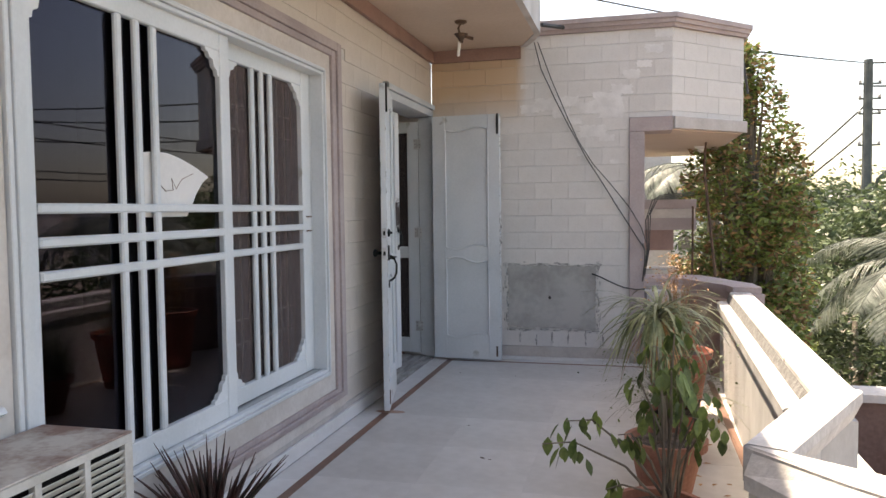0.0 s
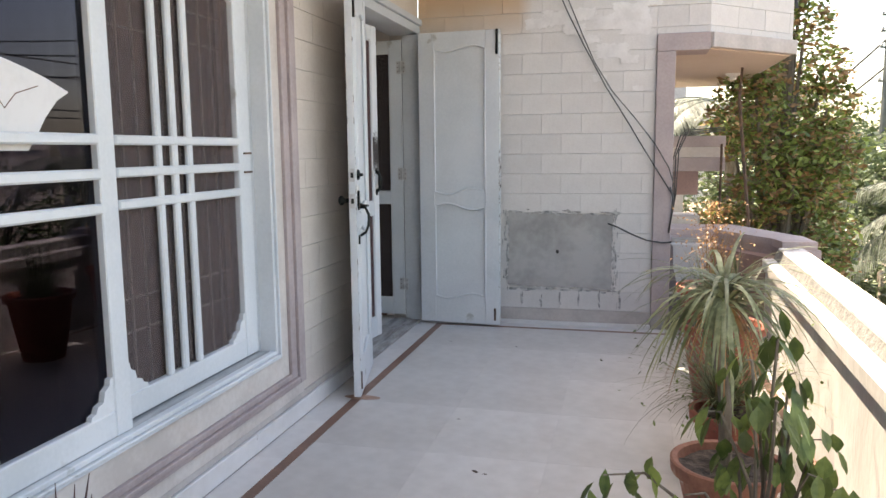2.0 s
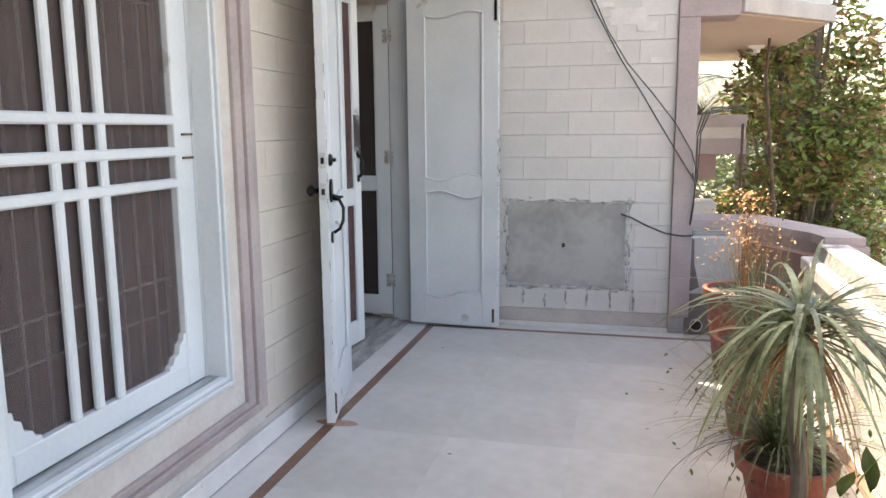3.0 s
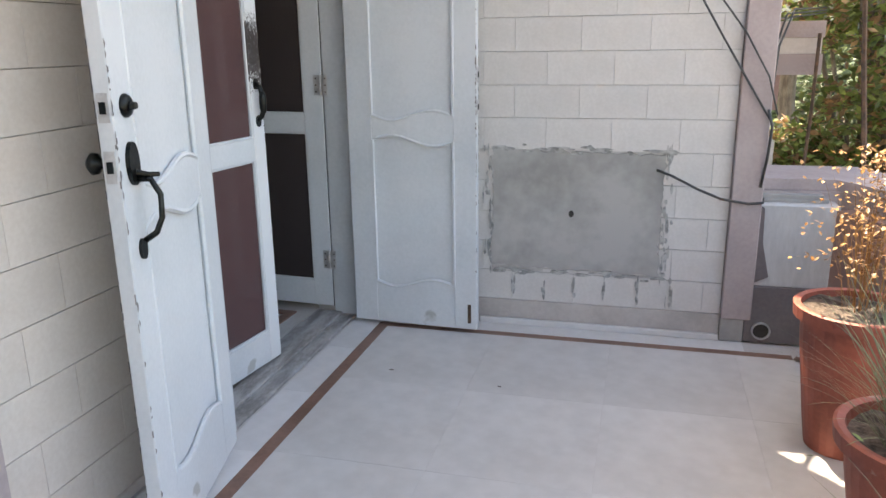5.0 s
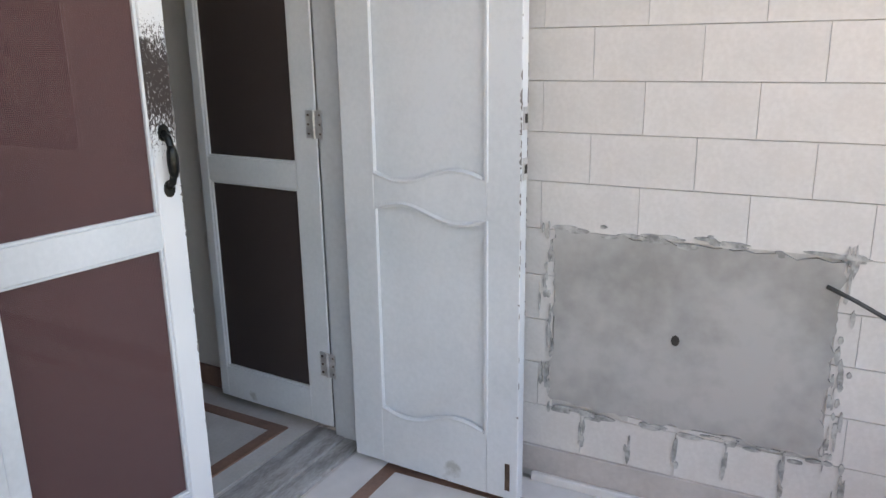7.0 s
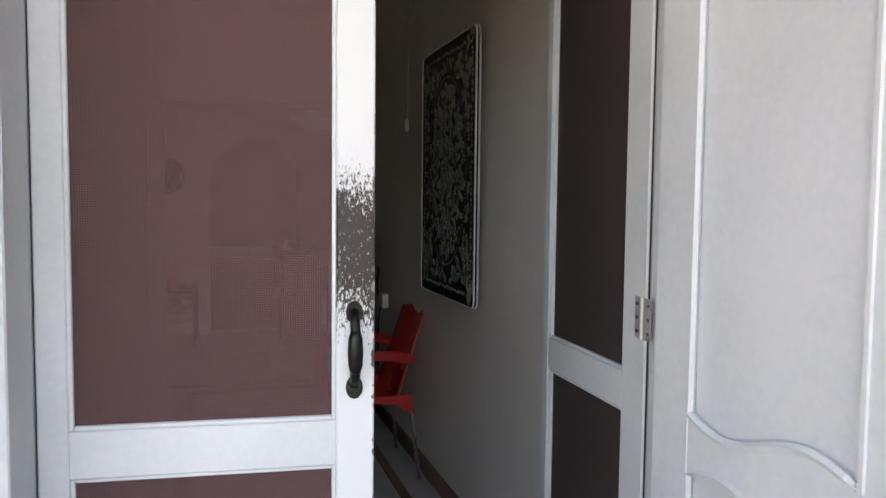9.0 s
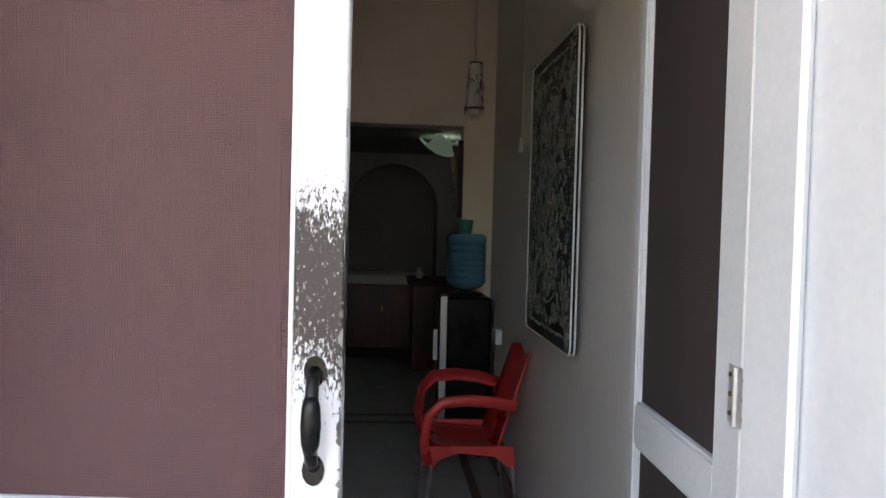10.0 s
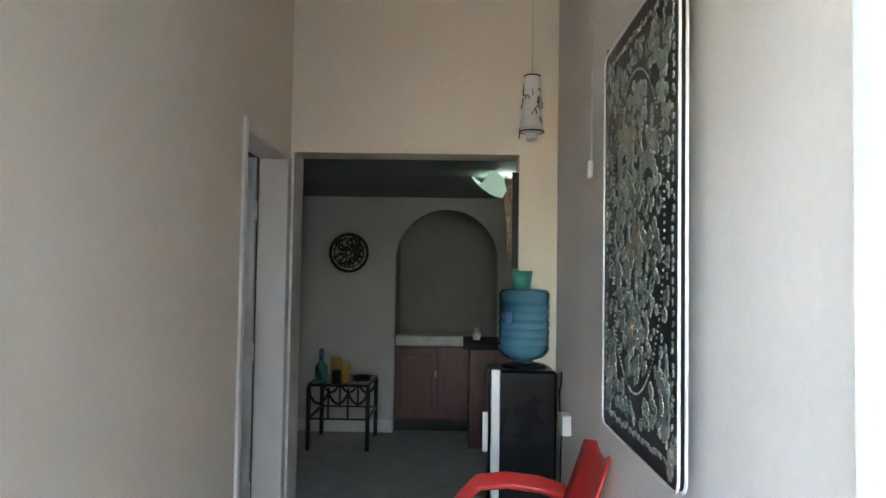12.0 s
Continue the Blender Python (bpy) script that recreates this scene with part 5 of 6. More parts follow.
def cable(points, r, label, mat=CABLE):
    c = tagged(finish("cable", tube(bmesh.new(), points, r, 5), mat, smooth=True), label, "cable", "loose cables")
    return c


cable([(x9, 5.95, z9) for x9, z9 in ((1.02, 2.72), (1.077, 2.49), (1.20, 2.22), (1.31, 2.00), (1.46, 1.72), (1.61, 1.48), (1.70, 1.33), (1.83, 1.12), (1.935, 0.955))], 0.0045, "slack grey cable hanging from the roof edge down the tiled wall")
cable([(x9, 5.94, z9) for x9, z9 in ((1.05, 2.72), (1.155, 2.42), (1.30, 2.07), (1.385, 1.88), (1.508, 1.68), (1.66, 1.50), (1.80, 1.32), (1.90, 1.15), (1.945, 1.0))], 0.004, "thin grey cable hanging beside another from the roof edge")
cable([(1.91, 5.945, 1.02), (1.93, 5.94, 0.95), (1.925, 5.95, 0.82), (1.91, 5.955, 0.70)], 0.006, "grey cable tail running down the mauve pier")
cable([(1.495, 5.99, 0.755), (1.56, 5.96, 0.735), (1.66, 5.958, 0.685), (1.76, 5.955, 0.645), (1.87, 5.952, 0.63), (1.93, 5.96, 0.635)], 0.0055, "grey cable stub sagging out of the cement patch")
for k in range(3):
    cable([(1.93, 6.3, 0.7), (1.95 + 0.01 * k, 6.32, 0.95), (1.94 + 0.02 * k, 6.3, 1.2 + 0.03 * k), (2.00 + 0.03 * k, 6.5, 1.38 + 0.02 * k), (2.46, 7.85, 1.44 + 0.015 * k)], 0.005, "black cable bundled with others past the pier")
post = empty("dry_creeper_stem", pose(0, 0, 0), "thin dark bare creeper stem rising to the overhang", "plant stem")
part("stem", tube(bmesh.new(), [(2.62, 7.2, 0.2), (2.60, 7.2, 0.7), (2.55, 7.25, 1.2), (2.50, 7.25, 1.7), (2.52, 7.3, 1.94)], 0.016, 6, 0.7), RUSTY, post)
part("stem", tube(bmesh.new(), [(2.42, 7.85, 0.2), (2.44, 7.85, 0.8), (2.44, 7.85, 1.32)], 0.011, 6), RUSTY, post)
dl = empty("downlight", pose(2.52, 7.9, 1.95), "small white bell-shaped ceiling light under the overhang", "ceiling lamp")
part("bell", lathe(bmesh.new(), [(0.07, -0.001), (0.06, -0.015), (0.03, -0.03), (0.028, -0.055), (0.012, -0.06)], sides=20), WHITE_PL, dl)


# ---- things in the corridor and kitchen ----
def inn(name, u, v, z, rz, label, category, group=""):
    return empty(name, IM @ pose(u, v, z, 0, 0, rz), label, category, group)


pic = inn("framed_panel", 0, 0, 0, 0, "black lacquer panel inlaid with pale flowers in double silver frame", "picture")
PU0, PU1, PZ0, PZ1, PV = -2.085, -1.325, 0.950, 2.03, -0.062


def rounded(u0, u1, z0, z1, r, n=5):
    out = []
    for cx, cz, a0 in ((u1 - r, z0 + r, -90), (u1 - r, z1 - r, 0), (u0 + r, z1 - r, 90), (u0 + r, z0 + r, 180)):
        out += [(cx + r * math.cos(radians(a0 + 90 * k / n)), cz + r * math.sin(radians(a0 + 90 * k / n))) for k in range(n + 1)]
    return out


part("backing", prism(bmesh.new(), rounded(PU0, PU1, PZ0, PZ1, 0.03), 1, PV + 0.004, PV + 0.016), BLACK_PL, pic, "black lacquer board")
part("hanger", boxed((PU0 + PU1) / 2 - 0.05, (PU0 + PU1) / 2 + 0.05, PV + 0.0165, -0.0115, PZ1 - 0.2, PZ1 - 0.1), NEAR_BLACK, pic)
for k, (o, v0, v1) in enumerate(((0.0, PV - 0.004, PV + 0.008), (0.0, PV + 0.012, PV + 0.022))):
    bm = bmesh.new()
    ring = rounded(PU0 - 0.003, PU1 + 0.003, PZ0 - 0.003, PZ1 + 0.003, 0.033)
    tube(bm, [(u, (v0 + v1) / 2, z) for u, z in ring + ring[:2]], 0.0036, 6)
    part("frame_line", bm, SILVER, pic, "thin silver frame edge")
INLAYS = [surface("inlay_pearl", (0.16, 0.165, 0.145), (0.31, 0.305, 0.265), 20, 80, 0.3, random_tint=0.3, per_island=True),
          surface("inlay_green", (0.08, 0.12, 0.11), (0.20, 0.26, 0.24), 20, 80, 0.3, random_tint=0.3, per_island=True),
          surface("inlay_buff", (0.26, 0.20, 0.14), (0.40, 0.31, 0.22), 20, 80, 0.35, random_tint=0.25, per_island=True)]
rr = random.Random(31)
pc, zc = (PU0 + PU1) / 2, (PZ0 + PZ1) / 2
beds = [bmesh.new() for _ in INLAYS]


def flake(k, u, z, r, n=6):
    a0 = rr.uniform(0, 6)
    prism(beds[k], [(u + r * rr.uniform(0.6, 1.1) * math.cos(a0 + i * 2 * math.pi / n), z + r * rr.uniform(0.6, 1.1) * math.sin(a0 + i * 2 * math.pi / n)) for i in range(n)], 1, PV + 0.0015, PV + 0.006)


def blossom(k, u, z, r):
    n = rr.randint(5, 8)
    for i in range(n):
        a = 2 * math.pi * i / n
        flake(k, u + r * 0.62 * math.cos(a), z + r * 0.62 * math.sin(a), r * 0.40)
    flake(2, u, z, r * 0.25)


for i in range(900):
    u, z = rr.uniform(PU0 + 0.075, PU1 - 0.075), rr.uniform(PZ0 + 0.075, PZ1 - 0.075)
    q = math.hypot((u - pc) / 0.272, (z - zc) / 0.40)
    if abs(q - 1.0) > 0.075:
        blossom(rr.choice((0, 0, 1, 1, 1)), u, z, rr.uniform(0.007, 0.020))
for u, z, r in ((pc + 0.02, zc - 0.02, 0.050), (pc - 0.05, zc - 0.06, 0.045), (pc + 0.05, zc + 0.10, 0.040), (pc - 0.03, zc + 0.24, 0.045), (pc, zc - 0.25, 0.045)):
    blossom(2, u, z, r)
for i in range(150):
    a = 2 * math.pi * i / 150
    flake(0, pc + 0.272 * math.cos(a), zc + 0.40 * math.sin(a), 0.0034)
for u0, z0 in ((PU0 + 0.085, PZ0 + 0.09), (PU1 - 0.085, PZ0 + 0.09), (PU0 + 0.085, PZ1 - 0.09), (PU1 - 0.085, PZ1 - 0.09)):
    for k in range(14):
        blossom(rr.choice((0, 1)), u0 + rr.gauss(0, 0.03), z0 + rr.gauss(0, 0.05), rr.uniform(0.010, 0.022))
n = 0
per = [(u, z) for u in np.arange(PU0 + 0.045, PU1 - 0.04, 0.021) for z in (PZ0 + 0.045, PZ1 - 0.045)] + [(u, z) for z in np.arange(PZ0 + 0.06, PZ1 - 0.05, 0.021) for u in (PU0 + 0.045, PU1 - 0.045)]
for u, z in per:
    flake(rr.choice((0, 1, 0)), u + rr.gauss(0, 0.003), z + rr.gauss(0, 0.003), 0.0085)
for bmi, mi, nm in zip(beds, INLAYS, ("pearl_inlay", "green_inlay", "buff_inlay")):
    tagged(part(nm, bmi, mi, pic), kind="stuff")


def armchair():
    c = inn("armchair", -2.34, -0.255, 0, 180, "red moulded plastic armchair with grey metal legs against the wall", "chair")
    # local: faces +y after the turn; x across
    bm = bmesh.new()
    nx, ny = 8, 8
    def grid(fn, th):
        top = [[fn(i / nx, j / ny) for j in range(ny + 1)] for i in range(nx + 1)]
        vt = [[bm.verts.new(p) for p in r] for r in top]
        vb = [[bm.verts.new(Vector(p) + th) for p in r] for r in top]
        for i in range(nx):
            for j in range(ny):
                bm.faces.new((vt[i][j], vt[i + 1][j], vt[i + 1][j + 1], vt[i][j + 1]))
                bm.faces.new((vb[i][j], vb[i][j + 1], vb[i + 1][j + 1], vb[i + 1][j]))
        for i in range(nx):
            bm.faces.new((vt[i][0], vb[i][0], vb[i + 1][0], vt[i + 1][0]))
            bm.faces.new((vt[i][ny], vt[i + 1][ny], vb[i + 1][ny], vb[i][ny]))
        for j in range(ny):
            bm.faces.new((vt[0][j], vt[0][j + 1], vb[0][j + 1], vb[0][j]))
            bm.faces.new((vt[nx][j], vb[nx][j], vb[nx][j + 1], vt[nx][j + 1]))
    grid(lambda s, t: (-0.235 + 0.47 * s, 0.24 - 0.42 * t, 0.425 - 0.03 * math.sin(math.pi * s) * math.sin(math.pi * t) - 0.03 * t), Vector((0, 0, -0.012)))
    part("seat", bm, RED, c, smooth=True)
    bm = bmesh.new()
    grid(lambda s, t: ((-0.23 + 0.46 * s) * (1 - 0.12 * t), -0.10 - 0.17 * t - 0.05 * (1 - (2 * s - 1) ** 2), 0.40 + 0.425 * t + 0.02 * math.sin(math.pi * s) * t), Vector((0, -0.012, 0)))
    part("backrest", bm, RED, c, smooth=True)
    for sx in (-1, 1):
        bm = bmesh.new()
        path = [(0.235, 0.25, 0.36), (0.262, 0.275, 0.46), (0.275, 0.255, 0.57), (0.28, 0.19, 0.625), (0.28, 0.06, 0.635), (0.268, -0.08, 0.625), (0.245, -0.20, 0.60)]
        rings = []
        for i, (px, py, pz) in enumerate(path):
            t = i / (len(path) - 1)
            a = path[max(0, i - 1)]
            b = path[min(len(path) - 1, i + 1)]
            d = Vector((0, b[1] - a[1], b[2] - a[2])).normalized()
            nrm = Vector((0, -d.z, d.y))
            c0 = Vector((sx * px, py, pz))
            rings.append([bm.verts.new(c0 + Vector((sx * ww, 0, 0)) + nrm * hh) for ww, hh in ((-0.030, -0.014), (-0.026, 0.010), (0.022, 0.012), (0.034, -0.006), (0.034, -0.040), (0.026, -0.040), (0.018, -0.012))])
        for r0, r1 in zip(rings, rings[1:]):
            for k in range(7):
                bm.faces.new((r0[k], r0[(k + 1) % 7], r1[(k + 1) % 7], r1[k]))
        bm.faces.new(rings[0])
        bm.faces.new(rings[-1][::-1])
        part("armrest", bm, RED, c, smooth=True)
        part("side_apron", prism(bmesh.new(), [(0.26, 0.43), (-0.20, 0.43), (-0.215, 0.33), (-0.17, 0.34), (-0.10, 0.385), (0.10, 0.40), (0.20, 0.37), (0.235, 0.33), (0.262, 0.335)], 0, sx * 0.228, sx * 0.240), RED, c)
        for py, fy in ((0.235, 0.28), (-0.19, -0.245)):
            part("leg", tube(bmesh.new(), [(sx * 0.225, py, 0.39), (sx * 0.255, fy, 0.0)], 0.012, 10), LEG, c, "grey steel tube leg")
    part("front_apron", boxed(-0.225, 0.225, 0.238, 0.25, 0.36, 0.43, bevel=0.003), RED, c)
    for ch in c.children:
        ch.data.transform(Matrix.Diagonal((0.97, 0.80, 0.975, 1)))
    return c


armchair()
wd = inn("water_dispenser", 0, 0, 0, 0, "black floor-standing water dispenser with a silver corner strip", "water dispenser")
part("body", boxed(-3.60, -3.29, -0.335, -0.035, 0.015, 0.95, bevel=0.012), BLACK_PL, wd)
part("corner_strip", boxed(-3.302, -3.284, -0.335, -0.295, 0.05, 0.955, bevel=0.004), SILVER, wd, "silver plastic corner strip")
part("front_panel", boxed(-3.59, -3.305, -0.347, -0.336, 0.05, 0.945, bevel=0.004), BLACK_PL, wd)
part("front_trim", boxed(-3.302, -3.298, -0.372, -0.348, 0.58, 0.76, bevel=0.001), SILVER, wd)
part("top_collar", lathe(bmesh.new(), [(0.11, 0.951), (0.105, 0.965), (0.07, 0.972)], -3.445, -0.175, 24), BLACK_PL, wd)
for k in range(4):
    part("foot", boxed(-3.59 + 0.26 * (k % 2), -3.56 + 0.26 * (k % 2), -0.32 + 0.22 * (k // 2), -0.29 + 0.22 * (k // 2), 0.0, 0.014), BLACK_PL, wd)
bt = inn("water_bottle", -3.445, -0.175, 0.973, 0, "translucent blue ribbed water bottle upside down on the dispenser", "water bottle")
prof = [(0.03, 0.0), (0.05, 0.012), (0.10, 0.03), (0.121, 0.06)]
for z in (0.085, 0.125, 0.165, 0.205, 0.245, 0.285):
    prof += [(0.121, z - 0.008), (0.117, z - 0.002), (0.117, z + 0.002), (0.121, z + 0.008)]
prof += [(0.122, 0.325), (0.110, 0.345), (0.05, 0.352)]
part("shell", lathe(bmesh.new(), prof, sides=32), WATER_BLUE, bt, smooth=True)
part("label_patch", boxed(0.118, 0.1225, 0.0, 0.045, 0.19, 0.24), BOTTLE_IN, bt).matrix_basis = pose(0, 0, 0, 0, 0, -50)
cup = inn("cup", -3.445, -0.185, 1.326, 0, "green plastic cup standing on the upturned bottle", "cup")
part("cup_wall", lathe(bmesh.new(), [(0.038, 0), (0.050, 0.082), (0.047, 0.082), (0.035, 0.004)], sides=24), GREEN_CUP, cup, smooth=True)

fan = inn("wall_ornament", 0, 0, 0, 0, "dark hanging ornament with a brown woven strip on the jamb", "ornament")
part("dark_board", boxed(-3.515, -3.50, -0.235, -0.203, 1.42, 1.89), IRON, fan)
bm = bmesh.new()
rr = random.Random(6)
prism(bm, [(-0.275, 1.86), (-0.262, 1.80), (-0.28, 1.77), (-0.26, 1.62), (-0.262, 1.45), (-0.24, 1.44), (-0.236, 1.86)], 0, -3.512, -3.503)
part("woven_strip", bm, surface("patterned_straw", (0.10, 0.07, 0.05), (0.36, 0.27, 0.2), 40, 120, 0.8), fan)

pend = inn("pendant_ornament", -3.40, -0.153, 0, 0, "cone-shaped hanging ornament wrapped in pale paper with dark twigs", "hanging ornament")
part("cone", lathe(bmesh.new(), [(0.028, 2.345), (0.036, 2.335), (0.056, 2.07), (0.045, 2.066)], sides=16), PAPER, pend)
bm = bmesh.new()
for k in range(26):
    a0, z0, a1 = rr.uniform(0, 6.28), rr.uniform(2.09, 2.31), rr.uniform(-0.8, 0.8)
    z1 = z0 + rr.uniform(-0.06, 0.06)
    f = lambda z: 0.036 + (2.335 - z) * 0.0755 + 0.002
    tube(bm, [(f(z0) * math.cos(a0), f(z0) * math.sin(a0), z0), (f((z0 + z1) / 2) * math.cos(a0 + a1 / 2), f((z0 + z1) / 2) * math.sin(a0 + a1 / 2), (z0 + z1) / 2 + 0.01), (f(z1) * math.cos(a0 + a1), f(z1) * math.sin(a0 + a1), z1)], 0.0028, 4)
for z, r in ((2.07, 0.057), (2.338, 0.037)):
    tube(bm, [(r * math.cos(a), r * math.sin(a), z) for a in np.linspace(0, 2 * math.pi, 20)], 0.0035, 5)
tagged(part("twigs", bm, IRON, pend), kind="stuff")
part("spiral_bulb", lathe(bmesh.new(), [(0.020, 2.065), (0.030, 2.058), (0.022, 2.052), (0.030, 2.045), (0.022, 2.039), (0.028, 2.031), (0.012, 2.024)], sides=14), WHITE_PL, pend)
part("cord", tube(bmesh.new(), [(0, 0, 2.345), (0, 0, 3.30)], 0.0025, 5), CREAM, pend)

pullc = inn("cord_switch", 0, 0, 0, 0, "small white pendant switch hanging on a cord against the wall", "switch")
part("cord", tube(bmesh.new(), [(-2.56, -0.016, 1.80), (-2.56, -0.015, 2.5), (-2.55, -0.014, 3.29)], 0.003, 5), CREAM, pullc)
part("switch_body", boxed(-2.578, -2.542, -0.032, -0.012, 1.735, 1.80, bevel=0.005), WHITE_PL, pullc)
sock = inn("wall_socket", 0, 0, 0, 0, "white surface-mounted socket box with a plug", "socket")
part("box", boxed(-3.11, -3.01, -0.050, -0.012, 0.715, 0.80, bevel=0.004), WHITE_PL, sock)
part("plug", boxed(-3.16, -3.112, -0.048, -0.018, 0.735, 0.775, bevel=0.004), WHITE_PL, sock)
tagged(finish("cable", tube(bmesh.new(), [IM @ Vector(q) for q in ((-3.16, -0.033, 0.76), (-3.24, -0.03, 0.79), (-3.27, -0.028, 0.86), (-3.22, -0.025, 0.92), (-3.27, -0.02, 0.95))], 0.004, 6), BLACK_PL, smooth=True), "black mains lead looping from the plug", "cable", "loose cables")
tagged(finish("cable", tube(bmesh.new(), [IM @ Vector(q) for q in ((-3.15, -0.03, 0.73), (-3.20, -0.03, 0.60), (-3.21, -0.03, 0.40), (-3.15, -0.035, 0.22), (-3.20, -0.03, 0.02))], 0.004, 6), BLACK_PL, smooth=True), "black mains lead hanging down beside the dispenser", "cable", "loose cables")

lampo = inn("ceiling_light", -5.05, -0.17, 0, 20, "lit square frosted glass ceiling light with upturned corners", "ceiling lamp")
bm = bmesh.new()
g = [[bm.verts.new(((i / 8 - 0.5) * 0.38, (j / 8 - 0.5) * 0.38, 1.935 + 0.36 * ((i / 8 - 0.5) ** 2 + (j / 8 - 0.5) ** 2))) for j in range(9)] for i in range(9)]
for i in range(8):
    for j in range(8):
        bm.faces.new((g[i][j], g[i + 1][j], g[i + 1][j + 1], g[i][j + 1]))
sh = part("shade", bm, LAMP_GLASS, lampo, "glowing pale green glass shade", smooth=True)
sm = sh.modifiers.new("thick", "SOLIDIFY")
sm.thickness = 0.004
part("stem", tube(bmesh.new(), [(0, 0, 1.94), (0, 0, 2.088)], 0.012, 8), STEEL, lampo)
kitchen_lamp.matrix_world = IM @ pose(-5.05, -0.17, 2.04)

orn = inn("wall_plate", -6.53, -1.47, 1.585, 0, "round black pierced metal wall plate", "wall ornament")
bm = bmesh.new()
for r in (0.165, 0.13):
    tube(bm, [(0, r * math.cos(a), r * math.sin(a)) for a in np.linspace(0, 2 * math.pi, 40)], 0.013 if r > 0.15 else 0.006, 6)
part("rim", bm, IRON, orn)
bm = bmesh.new()
for i in range(44):
    a, q = rr.uniform(0, 6.28), 0.125 * math.sqrt(rr.random())
    c0 = (q * math.cos(a), q * math.sin(a))
    r = rr.uniform(0.012, 0.024)
    tube(bm, [(0, c0[0] + r * math.cos(t), c0[1] + r * math.sin(t)) for t in np.linspace(0, rr.uniform(3, 5.5), 8)], 0.0085, 5)
for i in range(12):
    a = i * math.pi / 6
    tube(bm, [(0, 0.02 * math.cos(a), 0.02 * math.sin(a)), (0, 0.155 * math.cos(a + 0.3), 0.155 * math.sin(a + 0.3))], 0.004, 5)
part("tracery", bm, IRON, orn)
for zz, rad in ((1.86, 0.12), (1.57, 0.07)):
    o = inn("wall_plate", -5.9, -1.915, zz, 0, "black metal wall plate seen edge on", "wall ornament")
    part("rim", tube(bmesh.new(), [(rad * math.cos(a), 0, rad * math.sin(a)) for a in np.linspace(0, 2 * math.pi, 30)], 0.012, 6), IRON, o)

cab = inn("sink_cabinet", 0, 0, 0, 0, "red-brown wooden cupboard under the counter in the arched recess", "cabinet")
c0, c1 = AC0 - AR + 0.004, AC0 + AR - 0.12
part("body", boxed(-7.10, -6.64, c0, c1, 0.10, 0.755), CABINET, cab)
part("plinth", boxed(-7.10, -6.66, c0, c1, 0.0, 0.098), NEAR_BLACK, cab)
mid = (c0 + c1) / 2
for a, b in ((c0 + 0.01, mid - 0.012), (mid + 0.012, c1 - 0.01)):
    d = part("door", boxed(-6.64, -6.618, a, b, 0.115, 0.745, bevel=0.003), CABINET, cab)
    part("panel", boxed(-6.618, -6.612, a + 0.05, b - 0.05, 0.19, 0.68, bevel=0.002), CABINET, cab)
part("handle", boxed(-6.617, -6.60, mid - 0.035, mid - 0.02, 0.48, 0.54), GOLD, cab)
ct = inn("worktop", 0, 0, 0, 0, "pale stone worktop with a rounded front edge", "worktop")
part("slab", boxed(-7.11, -6.58, c0, c1 + 0.02, 0.758, 0.86, bevel=0.012), COUNTER, ct)
ct2 = inn("side_counter", 0, 0, 0, 0, "dark counter running on beside the recess with a small white jar", "worktop")
part("slab", boxed(-6.53, -5.9, AC0 + AR - 0.30, 1.05, 0.80, 0.86, bevel=0.006), IRON, ct2)
part("body", boxed(-6.53, -5.95, AC0 + AR - 0.25, 1.0, 0.0, 0.799), CABINET, ct2)
jar = inn("jar", -6.15, -0.33, 0.861, 0, "small white jar on the dark counter", "jar")
part("vessel", lathe(bmesh.new(), [(0.03, 0), (0.035, 0.05), (0.02, 0.08), (0.022, 0.10)], sides=16), WHITE_PL, jar)

tab = inn("side_table", 0, 0, 0, 0, "low black wrought iron table with scrolled rails and a glass top", "table")
T0, T1, V0, V1 = -6.40, -5.80, -1.66, -1.19
for u in (T0, T1):
    for v in (V0, V1):
        part("leg", boxed(u - 0.016, u + 0.016, v - 0.016, v + 0.016, 0.0, 0.50, bevel=0.003), IRON, tab)
bm = bmesh.new()
for a, b, c, d in ((T0, T1, V0 - 0.01, V0 + 0.01), (T0, T1, V1 - 0.01, V1 + 0.01), (T0 - 0.01, T0 + 0.01, V0, V1), (T1 - 0.01, T1 + 0.01, V0, V1)):
    block(bm, a, b, c, d, 0.50, 0.52)
    block(bm, a, b, c, d, 0.24, 0.252)
part("top_frame", bm, IRON, tab)
part("glass_top", boxed(T0 + 0.01, T1 - 0.01, V0 + 0.01, V1 - 0.01, 0.512, 0.521), clear("table_glass", (0.5, 0.6, 0.58)), tab)
for u in (T1, T0):
    bm = bmesh.new()
    for k in range(3):
        a, b = V0 + (V1 - V0) * k / 3, V0 + (V1 - V0) * (k + 1) / 3
        tube(bm, sag((u, a, 0.45), (u, b, 0.45), 0.085, 10), 0.010, 6)
        tube(bm, [(u, a, 0.49), (u, a, 0.24)], 0.009, 6)
    part("scroll_rail", bm, IRON, tab)


def vessel(name, u, v, prof, mat, label, cat):
    o = inn(name, u, v, 0.522, 0, label, cat)
    part("shell", lathe(bmesh.new(), prof, sides=16), mat, o, smooth=True)
    return o


b1 = vessel("bottle", -5.92, -1.585, [(0.045, 0), (0.05, 0.01), (0.05, 0.12), (0.018, 0.165), (0.016, 0.20)], GREEN_GLASS, "squat green glass bottle with a blue cap on the iron table", "bottle")
part("cap", lathe(bmesh.new(), [(0.022, 0.20), (0.022, 0.25), (0.014, 0.265)], sides=12), BOTTLE_IN, b1)
vessel("canister", -6.12, -1.50, [(0.045, 0), (0.045, 0.17), (0.04, 0.175)], GOLD, "yellow plastic canister on the iron table", "canister")
